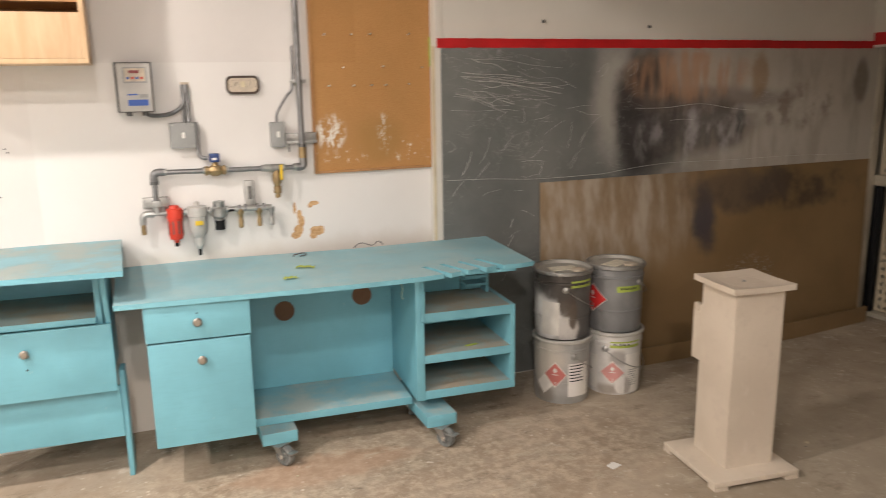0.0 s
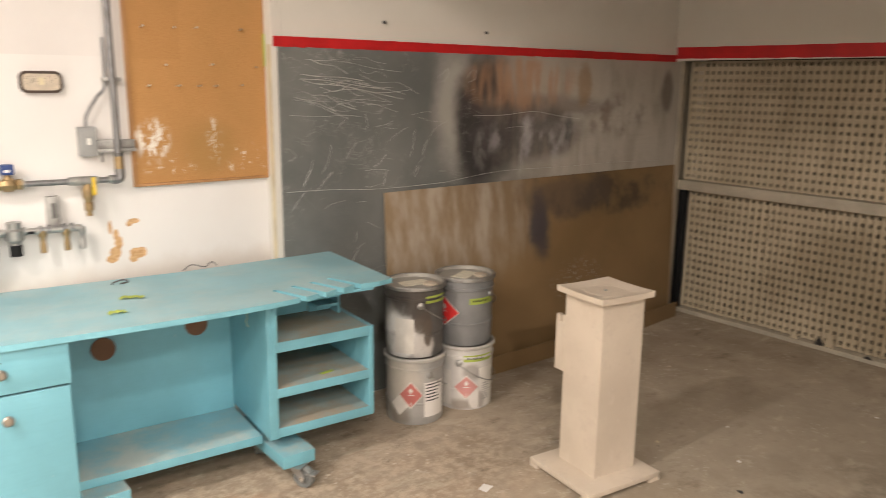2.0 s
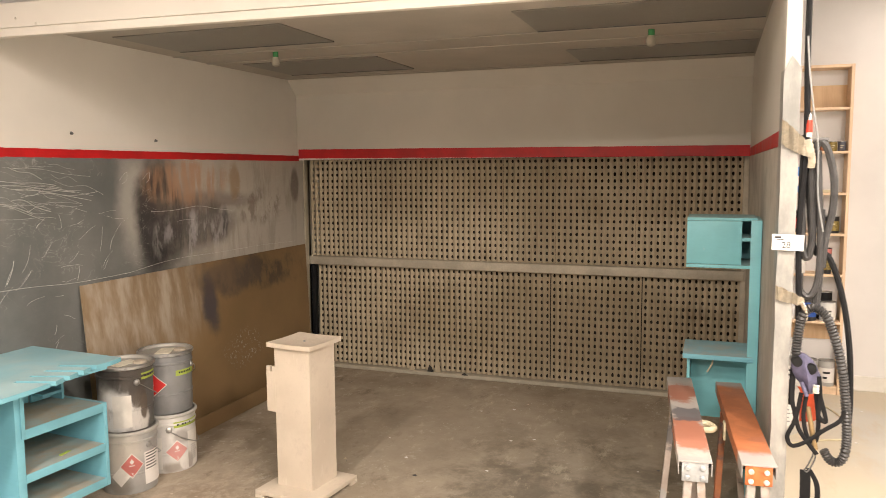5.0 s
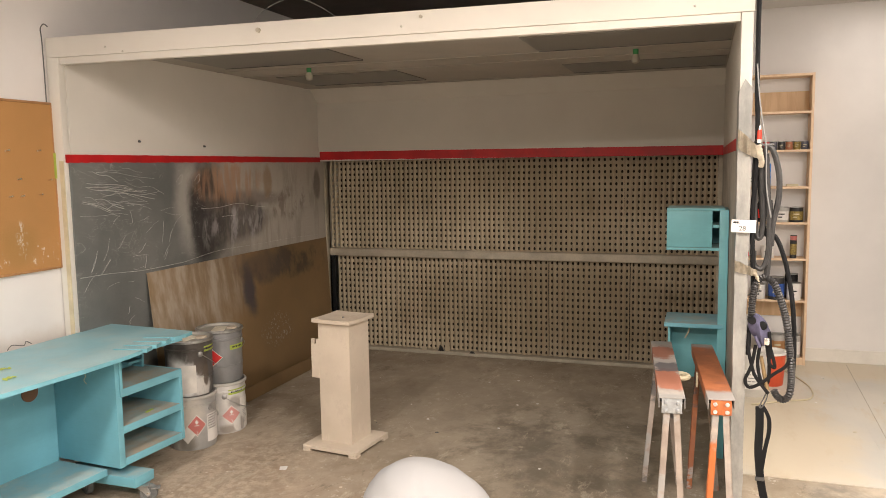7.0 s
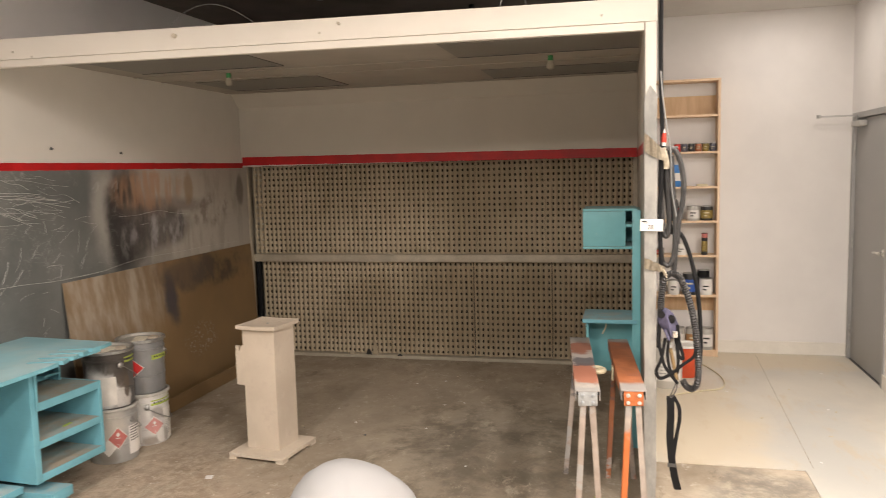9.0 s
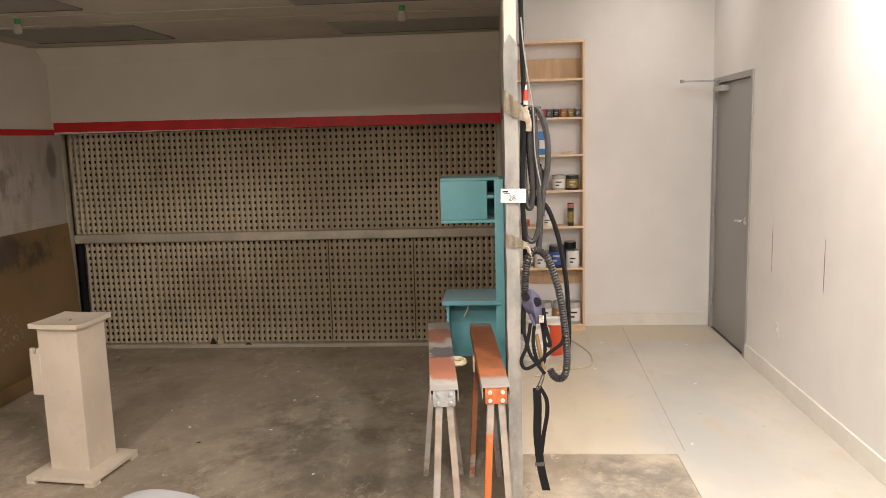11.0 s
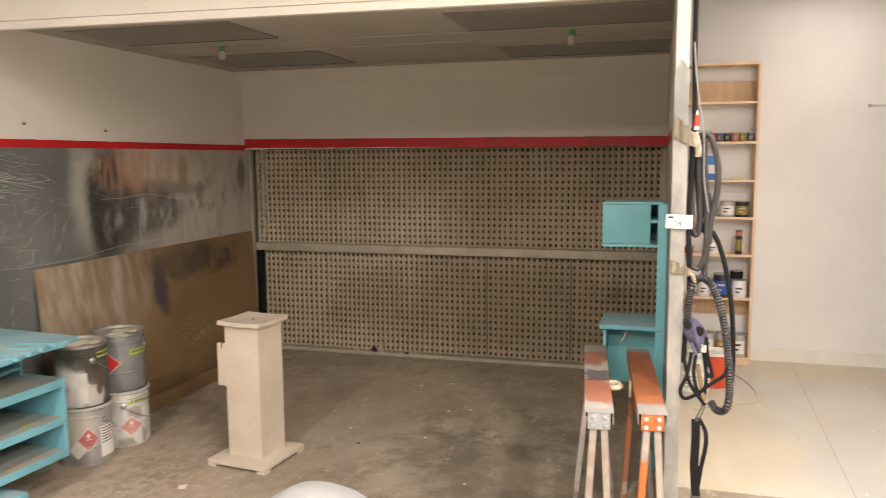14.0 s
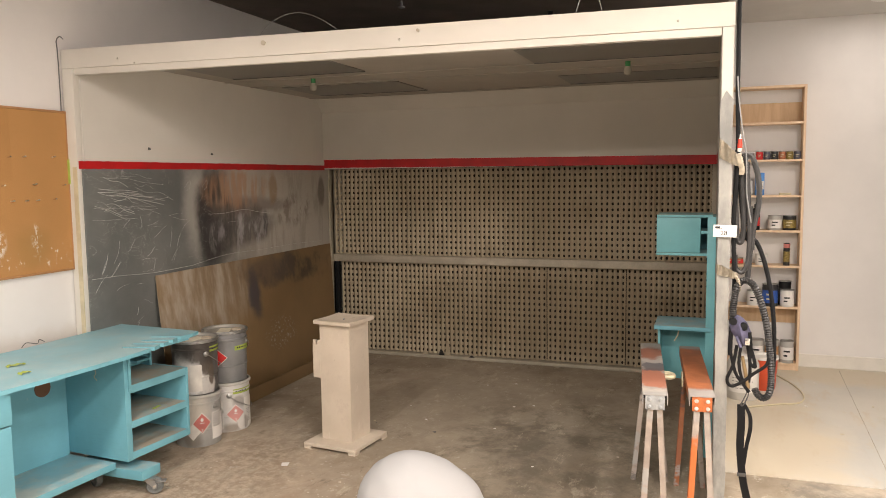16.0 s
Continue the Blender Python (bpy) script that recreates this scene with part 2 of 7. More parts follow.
def concrete():
    n = Nodes("worn_concrete", 0.8)
    p = n.position
    big, mid, fine = n.noise(0.9, 6, p, 0.6, 0.4), n.noise(5, 7, p, 0.7, 0.3), n.noise(60, 4, p, 0.7)
    c = n.mix(n.ramp(big, 0.32, 0.68), (0.35, 0.29, 0.225), (0.52, 0.44, 0.35))
    # grey overspray inside the booth
    grey = n.blob((3.2, 1.6, 0), (2.0, 2.2, 1), 0.5, 2.0, 0.7)
    c = n.mix(n.calc("MULTIPLY", grey, 0.55), c, (0.345, 0.295, 0.22))
    blotch = n.noise(1.9, 6, n.scaled(p, (1, 1, 1), (9, 3, 0)), 0.65, 0.35)
    c = n.mix(n.ramp(blotch, 0.48, 0.66, 0.0, 0.5), c, (0.20, 0.16, 0.11))
    c = n.mix(n.ramp(mid, 0.35, 0.72, 0.0, 0.6), c, (0.26, 0.212, 0.152))
    c = n.mix(n.ramp(n.noise(9, 7, p, 0.75), 0.57, 0.66, 0.0, 0.6), c, (0.62, 0.56, 0.48))
    flecks = n.add("ShaderNodeTexVoronoi", feature="F1")
    n.put(flecks.inputs["Vector"], p)
    flecks.inputs["Scale"].default_value = 34
    near = n.calc("MULTIPLY", n.ramp(flecks.outputs["Distance"], 0.20, 0.10), n.ramp(n.noise(2.2, 3, p), 0.5, 0.62))
    c = n.mix(n.calc("MULTIPLY", near, 0.75), c, (0.70, 0.64, 0.55))
    bare = n.blob((0.4, 2.6, 0), (1.5, 1.0, 1), 0.5, 2.0, 0.8)
    c = n.mix(n.calc("MULTIPLY", bare, n.ramp(n.noise(3.3, 6, p, 0.65), 0.35, 0.65, 0.15, 0.6)), c, (0.36, 0.255, 0.175))
    chips = n.add("ShaderNodeTexVoronoi", feature="F1")
    n.put(chips.inputs["Vector"], n.scaled(p, (1, 1, 1), (3, 8, 0)))
    chips.inputs["Scale"].default_value = 22
    c = n.mix(n.calc("MULTIPLY", n.calc("MULTIPLY", n.ramp(n.calc("ADD", chips.outputs["Distance"], n.calc("MULTIPLY", n.noise(70, 4, p), 0.25)), 0.33, 0.24), n.ramp(n.noise(4.2, 4, p, 0.6), 0.48, 0.6)), n.calc("ADD", n.calc("MULTIPLY", bare, 0.7), 0.15)), c, (0.72, 0.66, 0.56))
    scuffs = n.noise(6, 8, n.scaled(p, (0.6, 1.2, 1), (1, 4, 0)), 0.8, 0.25)
    c = n.mix(n.ramp(scuffs, 0.55, 0.66, 0.0, 0.7), c, (0.165, 0.132, 0.092))
    grit = n.add("ShaderNodeTexVoronoi", feature="F1")
    n.put(grit.inputs["Vector"], p)
    grit.inputs["Scale"].default_value = 85
    c = n.mix(n.calc("MULTIPLY", n.ramp(grit.outputs["Distance"], 0.24, 0.14), n.ramp(n.noise(3.1, 5, p, 0.7), 0.45, 0.65, 0.0, 0.8)), c, (0.17, 0.13, 0.10))
    apron = n.blob((1.3, -0.9, 0), (1.2, 0.95, 1), 0.3, 4.0, 0.4)
    c = n.mix(n.calc("MULTIPLY", apron, n.ramp(n.noise(4, 6, n.scaled(p, (1, 0.6, 1), (2, 1, 0)), 0.7), 0.40, 0.56, 0.25, 0.8)), c, (0.58, 0.51, 0.41))
    dust = n.blob((0.75, 2.85, 0), (1.4, 0.5, 1), 0.6, 3.0, 0.8)
    c = n.mix(n.calc("MULTIPLY", dust, n.ramp(n.noise(17, 8, p, 0.8), 0.42, 0.62, 0.0, 0.75)), c, (0.58, 0.48, 0.37))
    dark = n.ramp(n.noise(22, 5, n.scaled(p, (1, 1, 1), (3, 7, 1)), 0.7), 0.67, 0.74)
    c = n.mix(n.calc("MULTIPLY", dark, 0.6), c, (0.09, 0.075, 0.06))
    c = n.mix(n.calc("MULTIPLY", n.blob((2.5, 1.2, 0), (0.5, 0.35, 1), 0.8, 5.0, 0.8), 0.45), c, (0.12, 0.105, 0.085))
    c = n.mix(n.calc("MULTIPLY", n.blob((0.55, 3.05, 0), (0.35, 0.12, 1), 0.7, 8.0, 0.6), 0.45), c, (0.45, 0.27, 0.17))
    # lighter middle of the booth floor: its pool of light painted in
    c = n.mix(n.calc("MULTIPLY", n.blob((3.1, 1.7, 0), (1.1, 1.2, 1), 0.8, 1.6, 1.0), 0.4), c, (0.44, 0.385, 0.30))
    # dark stain near the sawhorses, with the shadow there painted in too
    c = n.mix(n.calc("MULTIPLY", n.blob((1.55, 0.85, 0), (0.75, 0.5, 1), 0.9, 3.0, 0.9), n.ramp(n.noise(6, 6, p, 0.7), 0.35, 0.6, 0.25, 0.6)), c, (0.17, 0.14, 0.10))
    smudge = n.calc("MULTIPLY", n.blob((2.3, 1.15, 0), (1.15, 0.75, 1), 0.6, 2.5, 0.9), n.ramp(n.noise(3.2, 7, n.scaled(p, (1, 1, 1), (5, 6, 0)), 0.72, 0.2), 0.40, 0.62, 0.0, 0.7))
    c = n.mix(smudge, c, (0.125, 0.105, 0.078))
    oil = n.calc("MULTIPLY", n.blob((1.9, -0.42, 0), (0.42, 0.26, 1), 0.7, 5.0, 0.6), n.ramp(n.noise(7, 6, p, 0.7), 0.35, 0.6, 0.2, 0.8))
    c = n.mix(oil, c, (0.20, 0.185, 0.16))
    rub = n.noise(5, 7, n.scaled(p, (0.6, 1.3, 1), (6, 2, 0)), 0.75, 0.2)
    c = n.mix(n.ramp(rub, 0.56, 0.66, 0.0, 0.55), c, (0.54, 0.475, 0.37))
    n.bump(n.calc("ADD", mid, n.calc("MULTIPLY", fine, 0.5)), 0.25, 0.003)
    return n.done(c, n.ramp(mid, 0.3, 0.7, 0.72, 0.9))


def painted_floor():
    n = Nodes("painted_plywood_floor", 0.6)
    p = n.position
    big, fine = n.noise(1.4, 5, p, 0.6, 0.3), n.noise(50, 4, p)
    c = n.mix(n.ramp(big, 0.3, 0.7), (0.52, 0.50, 0.45), (0.61, 0.58, 0.515))
    tan = n.calc("MAXIMUM", n.blob((3.0, -0.15, 0), (1.0, 0.38, 1), 0.7, 2.5, 0.8), n.blob((4.75, -0.9, 0), (0.3, 0.7, 1), 0.7, 5, 0.7))
    c = n.mix(n.calc("MULTIPLY", tan, 0.65), c, (0.62, 0.53, 0.385))
    c = n.mix(n.calc("MULTIPLY", n.blob((2.6, -0.95, 0), (0.9, 0.3, 1), 0.8, 3.0, 0.8), 0.5), c, (0.46, 0.475, 0.465))
    c = n.mix(n.ramp(n.noise(3.5, 6, n.scaled(p, (0.6, 1.6, 1), (2, 2, 0)), 0.7), 0.52, 0.68, 0.0, 0.5), c, (0.55, 0.46, 0.33))
    c = n.mix(n.ramp(n.noise(11, 7, p, 0.7), 0.6, 0.75, 0.0, 0.35), c, (0.42, 0.38, 0.31))
    c = n.mix(n.ramp(n.noise(30, 5, n.scaled(p, (1, 1, 1), (5, 2, 0))), 0.68, 0.75, 0.0, 0.5), c, (0.75, 0.70, 0.6))
    n.bump(fine, 0.12, 0.001)
    return n.done(c, n.ramp(big, 0.3, 0.7, 0.5, 0.7))


def plastic_sheet():
    """Masking film over grey sheet metal, crinkled and oversprayed."""
    n = Nodes("grey_masking_film", 0.42)
    p = n.position = n.scaled(n.position, (1, 1, 1), (0, 0, 0.03))
    big = n.noise(2.2, 5, p, 0.6)
    c = n.mix(n.ramp(big, 0.3, 0.7), (0.125, 0.134, 0.13), (0.19, 0.196, 0.188))
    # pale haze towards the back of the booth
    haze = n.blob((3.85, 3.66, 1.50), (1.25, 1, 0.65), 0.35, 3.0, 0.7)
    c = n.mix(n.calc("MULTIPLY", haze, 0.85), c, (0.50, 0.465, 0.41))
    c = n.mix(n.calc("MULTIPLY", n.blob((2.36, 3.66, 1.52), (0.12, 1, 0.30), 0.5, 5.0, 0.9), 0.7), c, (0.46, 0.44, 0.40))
    streaks = n.noise(13, 4, n.scaled(p, (1.0, 1.0, 0.16)), 0.6)
    c = n.mix(n.calc("MULTIPLY", n.blob((2.58, 3.66, 1.42), (0.22, 1, 0.34), 0.35, 5.0, 0.5), 0.96), c, (0.03, 0.028, 0.03))
    c = n.mix(n.calc("MULTIPLY", n.blob((2.92, 3.66, 1.36), (0.42, 1, 0.16), 0.35, 5.0, 0.6), 0.85), c, (0.07, 0.063, 0.062))
    c = n.mix(n.calc("MULTIPLY", n.blob((3.05, 3.66, 1.50), (0.55, 1, 0.07), 0.5, 6.0, 0.9), 0.6), c, (0.13, 0.10, 0.085))
    c = n.mix(n.calc("MULTIPLY", n.blob((2.86, 3.66, 1.64), (0.40, 1, 0.14), 0.35, 6.0, 0.6), n.ramp(streaks, 0.42, 0.60, 0.15, 0.8)), c, (0.42, 0.245, 0.145))
    c = n.mix(n.calc("MULTIPLY", n.blob((3.38, 3.66, 1.63), (0.06, 1, 0.13), 0.5, 8.0, 0.7), 0.7), c, (0.30, 0.19, 0.09))
    smear = n.noise(10, 5, n.scaled(p, (0.8, 1, 0.45), (2, 0, 5)), 0.65)
    c = n.mix(n.calc("MULTIPLY", n.blob((2.95, 3.66, 1.33), (0.35, 1, 0.13), 0.5, 7.0, 0.9), n.ramp(smear, 0.50, 0.66, 0.0, 0.75)), c, (0.40, 0.385, 0.40))
    c = n.mix(n.calc("MULTIPLY", n.blob((3.28, 3.66, 1.44), (0.10, 1, 0.03), 0.8, 12.0, 0.9), 0.35), c, (0.58, 0.56, 0.53))
    c = n.mix(n.calc("MULTIPLY", n.blob((4.2, 3.66, 1.58), (0.06, 1, 0.13), 0.5, 6.0, 0.6), 0.7), c, (0.09, 0.07, 0.055))
    c = n.mix(n.calc("MULTIPLY", n.blob((3.25, 3.66, 1.36), (0.035, 1, 0.10), 0.6, 6.0, 0.8), 0.75), c, (0.06, 0.06, 0.065))
    spots = n.noise(11, 5, n.scaled(p, (1, 1, 0.6), (7, 0, 1)), 0.65)
    c = n.mix(n.calc("MULTIPLY", n.blob((3.7, 3.66, 1.46), (0.32, 1, 0.14), 0.6, 5.0, 0.9), n.ramp(spots, 0.5, 0.62, 0.0, 0.7)), c, (0.17, 0.13, 0.10))
    veil = n.noise(7, 6, n.scaled(p, (1.3, 1, 0.3), (3, 0, 4)), 0.7, 0.5)
    c = n.mix(n.calc("MULTIPLY", n.blob((3.6, 3.66, 1.4), (0.9, 1, 0.42), 0.5, 4.0, 0.8), n.ramp(veil, 0.46, 0.64, 0.0, 0.6)), c, (0.30, 0.265, 0.225))
    c = n.mix(n.calc("MULTIPLY", n.blob((3.0, 3.66, 1.27), (0.5, 1, 0.14), 0.7, 6.0, 0.9), n.ramp(veil, 0.50, 0.40, 0.0, 0.45)), c, (0.52, 0.50, 0.49))
    # highlights on the film's wrinkles, painted as pale lines
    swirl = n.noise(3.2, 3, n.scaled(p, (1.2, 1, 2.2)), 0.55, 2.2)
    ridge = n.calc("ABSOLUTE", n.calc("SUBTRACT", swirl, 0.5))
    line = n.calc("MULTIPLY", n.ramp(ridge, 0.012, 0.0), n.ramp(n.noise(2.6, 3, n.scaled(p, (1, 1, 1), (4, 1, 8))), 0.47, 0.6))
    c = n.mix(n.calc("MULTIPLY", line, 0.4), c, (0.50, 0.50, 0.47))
    n.bump(n.calc("ADD", n.calc("MULTIPLY", swirl, 2.0), n.noise(13, 4, p, 0.6, 1.2)), 0.35, 0.006)
    return n.done(c, n.ramp(big, 0.3, 0.7, 0.34, 0.55))


def hardboard():
    n = Nodes("oversprayed_hardboard", 0.6)
    p = n.position
    big, fine = n.noise(2, 5, p), n.noise(120, 3, p)
    c = n.mix(n.ramp(big, 0.3, 0.7), (0.195, 0.126, 0.058), (0.26, 0.170, 0.082))
    drips = n.noise(12, 4, n.scaled(p, (1.0, 1.0, 0.25)), 0.6)
    left = n.blob((2.25, 3.6, 0.88), (0.62, 1, 0.34), 0.35, 4.0, 0.9)
    c = n.mix(n.calc("MULTIPLY", left, n.ramp(drips, 0.36, 0.70, 0.15, 0.72)), c, (0.52, 0.465, 0.395))
    c = n.mix(n.calc("MULTIPLY", n.blob((3.7, 3.6, 0.92), (0.5, 1, 0.11), 1.0, 7.0, 0.9), n.ramp(n.noise(9, 5, n.scaled(p, (1, 1, 0.6), (3, 0, 2)), 0.65), 0.40, 0.58, 0.15, 0.85)), c, (0.05, 0.038, 0.03))
    c = n.mix(n.calc("MULTIPLY", n.blob((2.98, 3.6, 0.80), (0.075, 1, 0.19), 0.8, 8.0, 1.0), 0.85), c, (0.045, 0.045, 0.065))
    c = n.mix(n.calc("MULTIPLY", n.blob((3.25, 3.6, 0.95), (0.35, 1, 0.12), 0.8, 7.0, 0.8), 0.6), c, (0.09, 0.07, 0.06))
    flecks = n.calc("MULTIPLY", n.blob((3.3, 3.6, 0.42), (0.22, 1, 0.12), 0.4, 6.0, 0.6), n.ramp(n.noise(40, 5, p, 0.7), 0.56, 0.62))
    c = n.mix(n.calc("MULTIPLY", flecks, 0.7), c, (0.42, 0.42, 0.40))
    n.bump(fine, 0.1, 0.0006)
    return n.done(c, n.ramp(big, 0.3, 0.7, 0.42, 0.6))


def cork_surface():
    n = Nodes("orange_brown_cork", 0.85)
    fine, mid = n.noise(170, 5, n.position, 0.75), n.noise(4, 4, n.position)
    c = n.mix(n.ramp(fine, 0.3, 0.7), (0.40, 0.20, 0.065), (0.50, 0.27, 0.10))
    c = n.mix(n.ramp(mid, 0.4, 0.7, 0.0, 0.3), c, (0.36, 0.20, 0.07))
    for at, r, k in (((0.80, 3.7, 1.36), (0.07, 1, 0.075), 0.54), ((1.07, 3.7, 1.35), (0.035, 1, 0.09), 0.57), ((1.19, 3.7, 1.27), (0.12, 1, 0.06), 0.64), ((0.86, 3.7, 1.26), (0.14, 1, 0.05), 0.66)):
        spatter = n.calc("MULTIPLY", n.blob(at, r, 0.6, 12, 0.8), n.ramp(n.noise(38, 5, n.scaled(n.position, (1, 1, 0.5)), 0.7), k - 0.06, k))
        c = n.mix(n.calc("MULTIPLY", spatter, 0.9), c, (0.78, 0.76, 0.70))
    sep = n.add("ShaderNodeSeparateXYZ")
    n.put(sep.inputs[0], n.position)
    ghost = n.calc("MULTIPLY", n.calc("MULTIPLY", n.ramp(sep.outputs["X"], 0.735, 0.745), n.ramp(sep.outputs["X"], 0.945, 0.935)), n.ramp(sep.outputs["Z"], 1.685, 1.695))
    c = n.mix(n.calc("MULTIPLY", ghost, 0.22), c, (0.33, 0.16, 0.05))
    c = n.mix(n.calc("MULTIPLY", n.blob((1.05, 3.7, 1.32), (0.12, 1, 0.10), 0.6, 7, 0.9), 0.35), c, (0.30, 0.18, 0.05))
    n.bump(fine, 0.3, 0.002)
    return n.done(c)


def filter_paper():
    n = Nodes("oversprayed_filter_paper", 0.9, 0, 0.2)
    p = n.position
    c = n.mix(n.ramp(n.noise(1.6, 5, p, 0.6), 0.3, 0.7), (0.44, 0.375, 0.27), (0.54, 0.465, 0.345))
    c = n.mix(n.ramp(n.noise(7, 6, n.scaled(p, (1, 1, 0.35)), 0.7), 0.50, 0.75, 0.0, 0.6), c, (0.33, 0.265, 0.175))
    c = n.mix(n.calc("MULTIPLY", n.blob((4.5, 1.5, 0.42), (1, 1.3, 0.36), 0.7, 3.0, 0.9), 0.5), c, (0.25, 0.195, 0.12))
    n.bump(n.noise(120, 3, p), 0.2, 0.001)
    return n.done(c)


def pine(name="pale_pine", a=(0.70, 0.51, 0.34), b=(0.79, 0.60, 0.42)):
    n = Nodes(name, 0.6)
    grain = n.noise(22, 5, n.scaled(n.local, (1, 1, 0.12)), 0.6, 0.6)
    c = n.mix(n.ramp(grain, 0.3, 0.7), a, b)
    c = n.mix(n.ramp(n.noise(5, 4), 0.6, 0.8, 0.0, 0.4), c, dim(a, 0.7))
    n.bump(grain, 0.12, 0.001)
    return n.done(c)


def dusty_board():
    n = Nodes("dusty_primed_board", 0.85)
    big, mid, fine = n.noise(3.5, 5, None, 0.6), n.noise(14, 6, None, 0.7), n.noise(130, 3)
    c = n.mix(n.ramp(big, 0.3, 0.7), (0.57, 0.49, 0.395), (0.67, 0.585, 0.48))
    c = n.mix(n.ramp(mid, 0.5, 0.7, 0.0, 0.35), c, (0.46, 0.38, 0.31))
    c = n.mix(n.ramp(n.noise(24, 5, n.scaled(n.local, (1, 1, 0.3), (4, 1, 3))), 0.62, 0.7, 0.0, 0.3), c, (0.72, 0.65, 0.57))
    c = n.mix(n.ramp(n.noise(48, 4, None, 0.7), 0.70, 0.75, 0.0, 0.5), c, (0.25, 0.19, 0.15))
    n.bump(n.calc("ADD", mid, fine), 0.22, 0.0015)
    return n.done(c)


def glowing():
    n = Nodes("lamp_diffuser", 0.5)
    n.put(n.shader.inputs["Emission Color"], (1.0, 0.9, 0.78))
    n.shader.inputs["Emission Strength"].default_value = 9
    return n.done((0.9, 0.88, 0.85))


def wall_left_material():
    n, c = wall_paint("patched_white_wall", (0.75, 0.728, 0.71))
    # newer, whiter paint behind the bench
    sep = n.add("ShaderNodeSeparateXYZ")
    n.put(sep.inputs[0], n.position)
    fresh = n.calc("MULTIPLY", n.ramp(sep.outputs["X"], -0.48, -0.47), n.ramp(sep.outputs["Z"], 1.698, 1.694))
    c = n.mix(fresh, c, n.mix(n.ramp(n.noise(2, 4, n.position), 0.3, 0.7), (0.78, 0.765, 0.75), (0.755, 0.738, 0.72)))
    # wall darker and browner below bench height
    lower_tone = n.calc("MULTIPLY", n.ramp(n.calc("ADD", sep.outputs["Z"], n.calc("MULTIPLY", n.noise(7, 5, n.position), 0.12)), 0.95, 0.85), 0.35)
    c = n.mix(lower_tone, c, (0.52, 0.44, 0.34))
    for x, z, rx, rz in ((0.590, 1.035, 0.007, 0.028), (0.612, 1.0, 0.012, 0.026), (0.620, 0.965, 0.017, 0.028), (0.606, 0.928, 0.024, 0.026), (0.590, 0.903, 0.024, 0.017), (0.694, 0.915, 0.036, 0.024), (0.676, 0.897, 0.018, 0.02), (0.685, 1.052, 0.024, 0.012), (0.668, 1.042, 0.014, 0.012)):
        c = n.mix(n.blob((x + 0.02, 3.75, z - 0.024), (rx, 1, rz), 0.55, 34, 0.15), c, n.mix(n.ramp(n.noise(60, 4, n.position), 0.4, 0.6), (0.50, 0.29, 0.13), (0.66, 0.44, 0.24)))
    return n.done(c)


def wall_right_material():
    n, c = wall_paint("white_wall", (0.80, 0.784, 0.772))
    for x, z, rz in ((3.56, 0.89, 0.17), (2.757, 0.885, 0.17)):
        c = n.mix(n.blob((x, -1.565, z), (0.006, 1, rz), 0.5, 18, 0.3), c, (0.34, 0.25, 0.21))
    return n.done(c)


def booth_paint():
    n, c = wall_paint("booth_white_paint", (0.70, 0.672, 0.615), (0.4, 0.34, 0.27), 0.25)
    return n.done(c)


def booth_side_paint():
    """Painted panel, grey with overspray below the tape."""
    n, c = wall_paint("booth_side_paint", (0.68, 0.652, 0.595), (0.4, 0.34, 0.27), 0.25)
    sep = n.add("ShaderNodeSeparateXYZ")
    n.put(sep.inputs[0], n.position)
    low = n.ramp(n.calc("ADD", sep.outputs["Z"], n.calc("MULTIPLY", n.noise(4, 4, n.position), 0.05)), 1.83, 1.80)
    c = n.mix(low, c, n.mix(n.ramp(n.noise(2.5, 6, n.position, 0.7), 0.35, 0.65), (0.56, 0.53, 0.47), (0.38, 0.36, 0.315)))
    return n.done(c)


def can_paint(name, colour, splash, marks=()):
    """Pail enamel with soft overspray; marks: place, size and colour of larger paint marks."""
    n = Nodes(name, 0.36, 0.12)
    big = n.noise(9, 5, None, 0.6)
    c = n.mix(n.ramp(big, 0.3, 0.7), dim(colour, 0.9), dim(colour, 1.1))
    c = n.mix(n.ramp(n.noise(5, 5, n.scaled(n.local, (1, 1, 0.5), (2, 5, 1)), 0.6), 0.48, 0.68, 0.0, 0.7), c, splash)
    for at, radii, tint, soft in marks:
        c = n.mix(n.calc("MULTIPLY", n.blob(at, radii, 0.5, 14, soft, n.local), n.ramp(n.noise(30, 5, n.scaled(n.local, (1, 1, 0.4)), 0.7), 0.25, 0.5, 0.6, 0.95)), c, tint)
    c = n.mix(n.ramp(n.noise(60, 4, None, 0.7), 0.66, 0.72, 0.0, 0.5), c, dim(colour, 0.5))
    n.bump(n.noise(60, 3), 0.1, 0.001)
    return n.done(c, n.ramp(big, 0.3, 0.7, 0.3, 0.5))


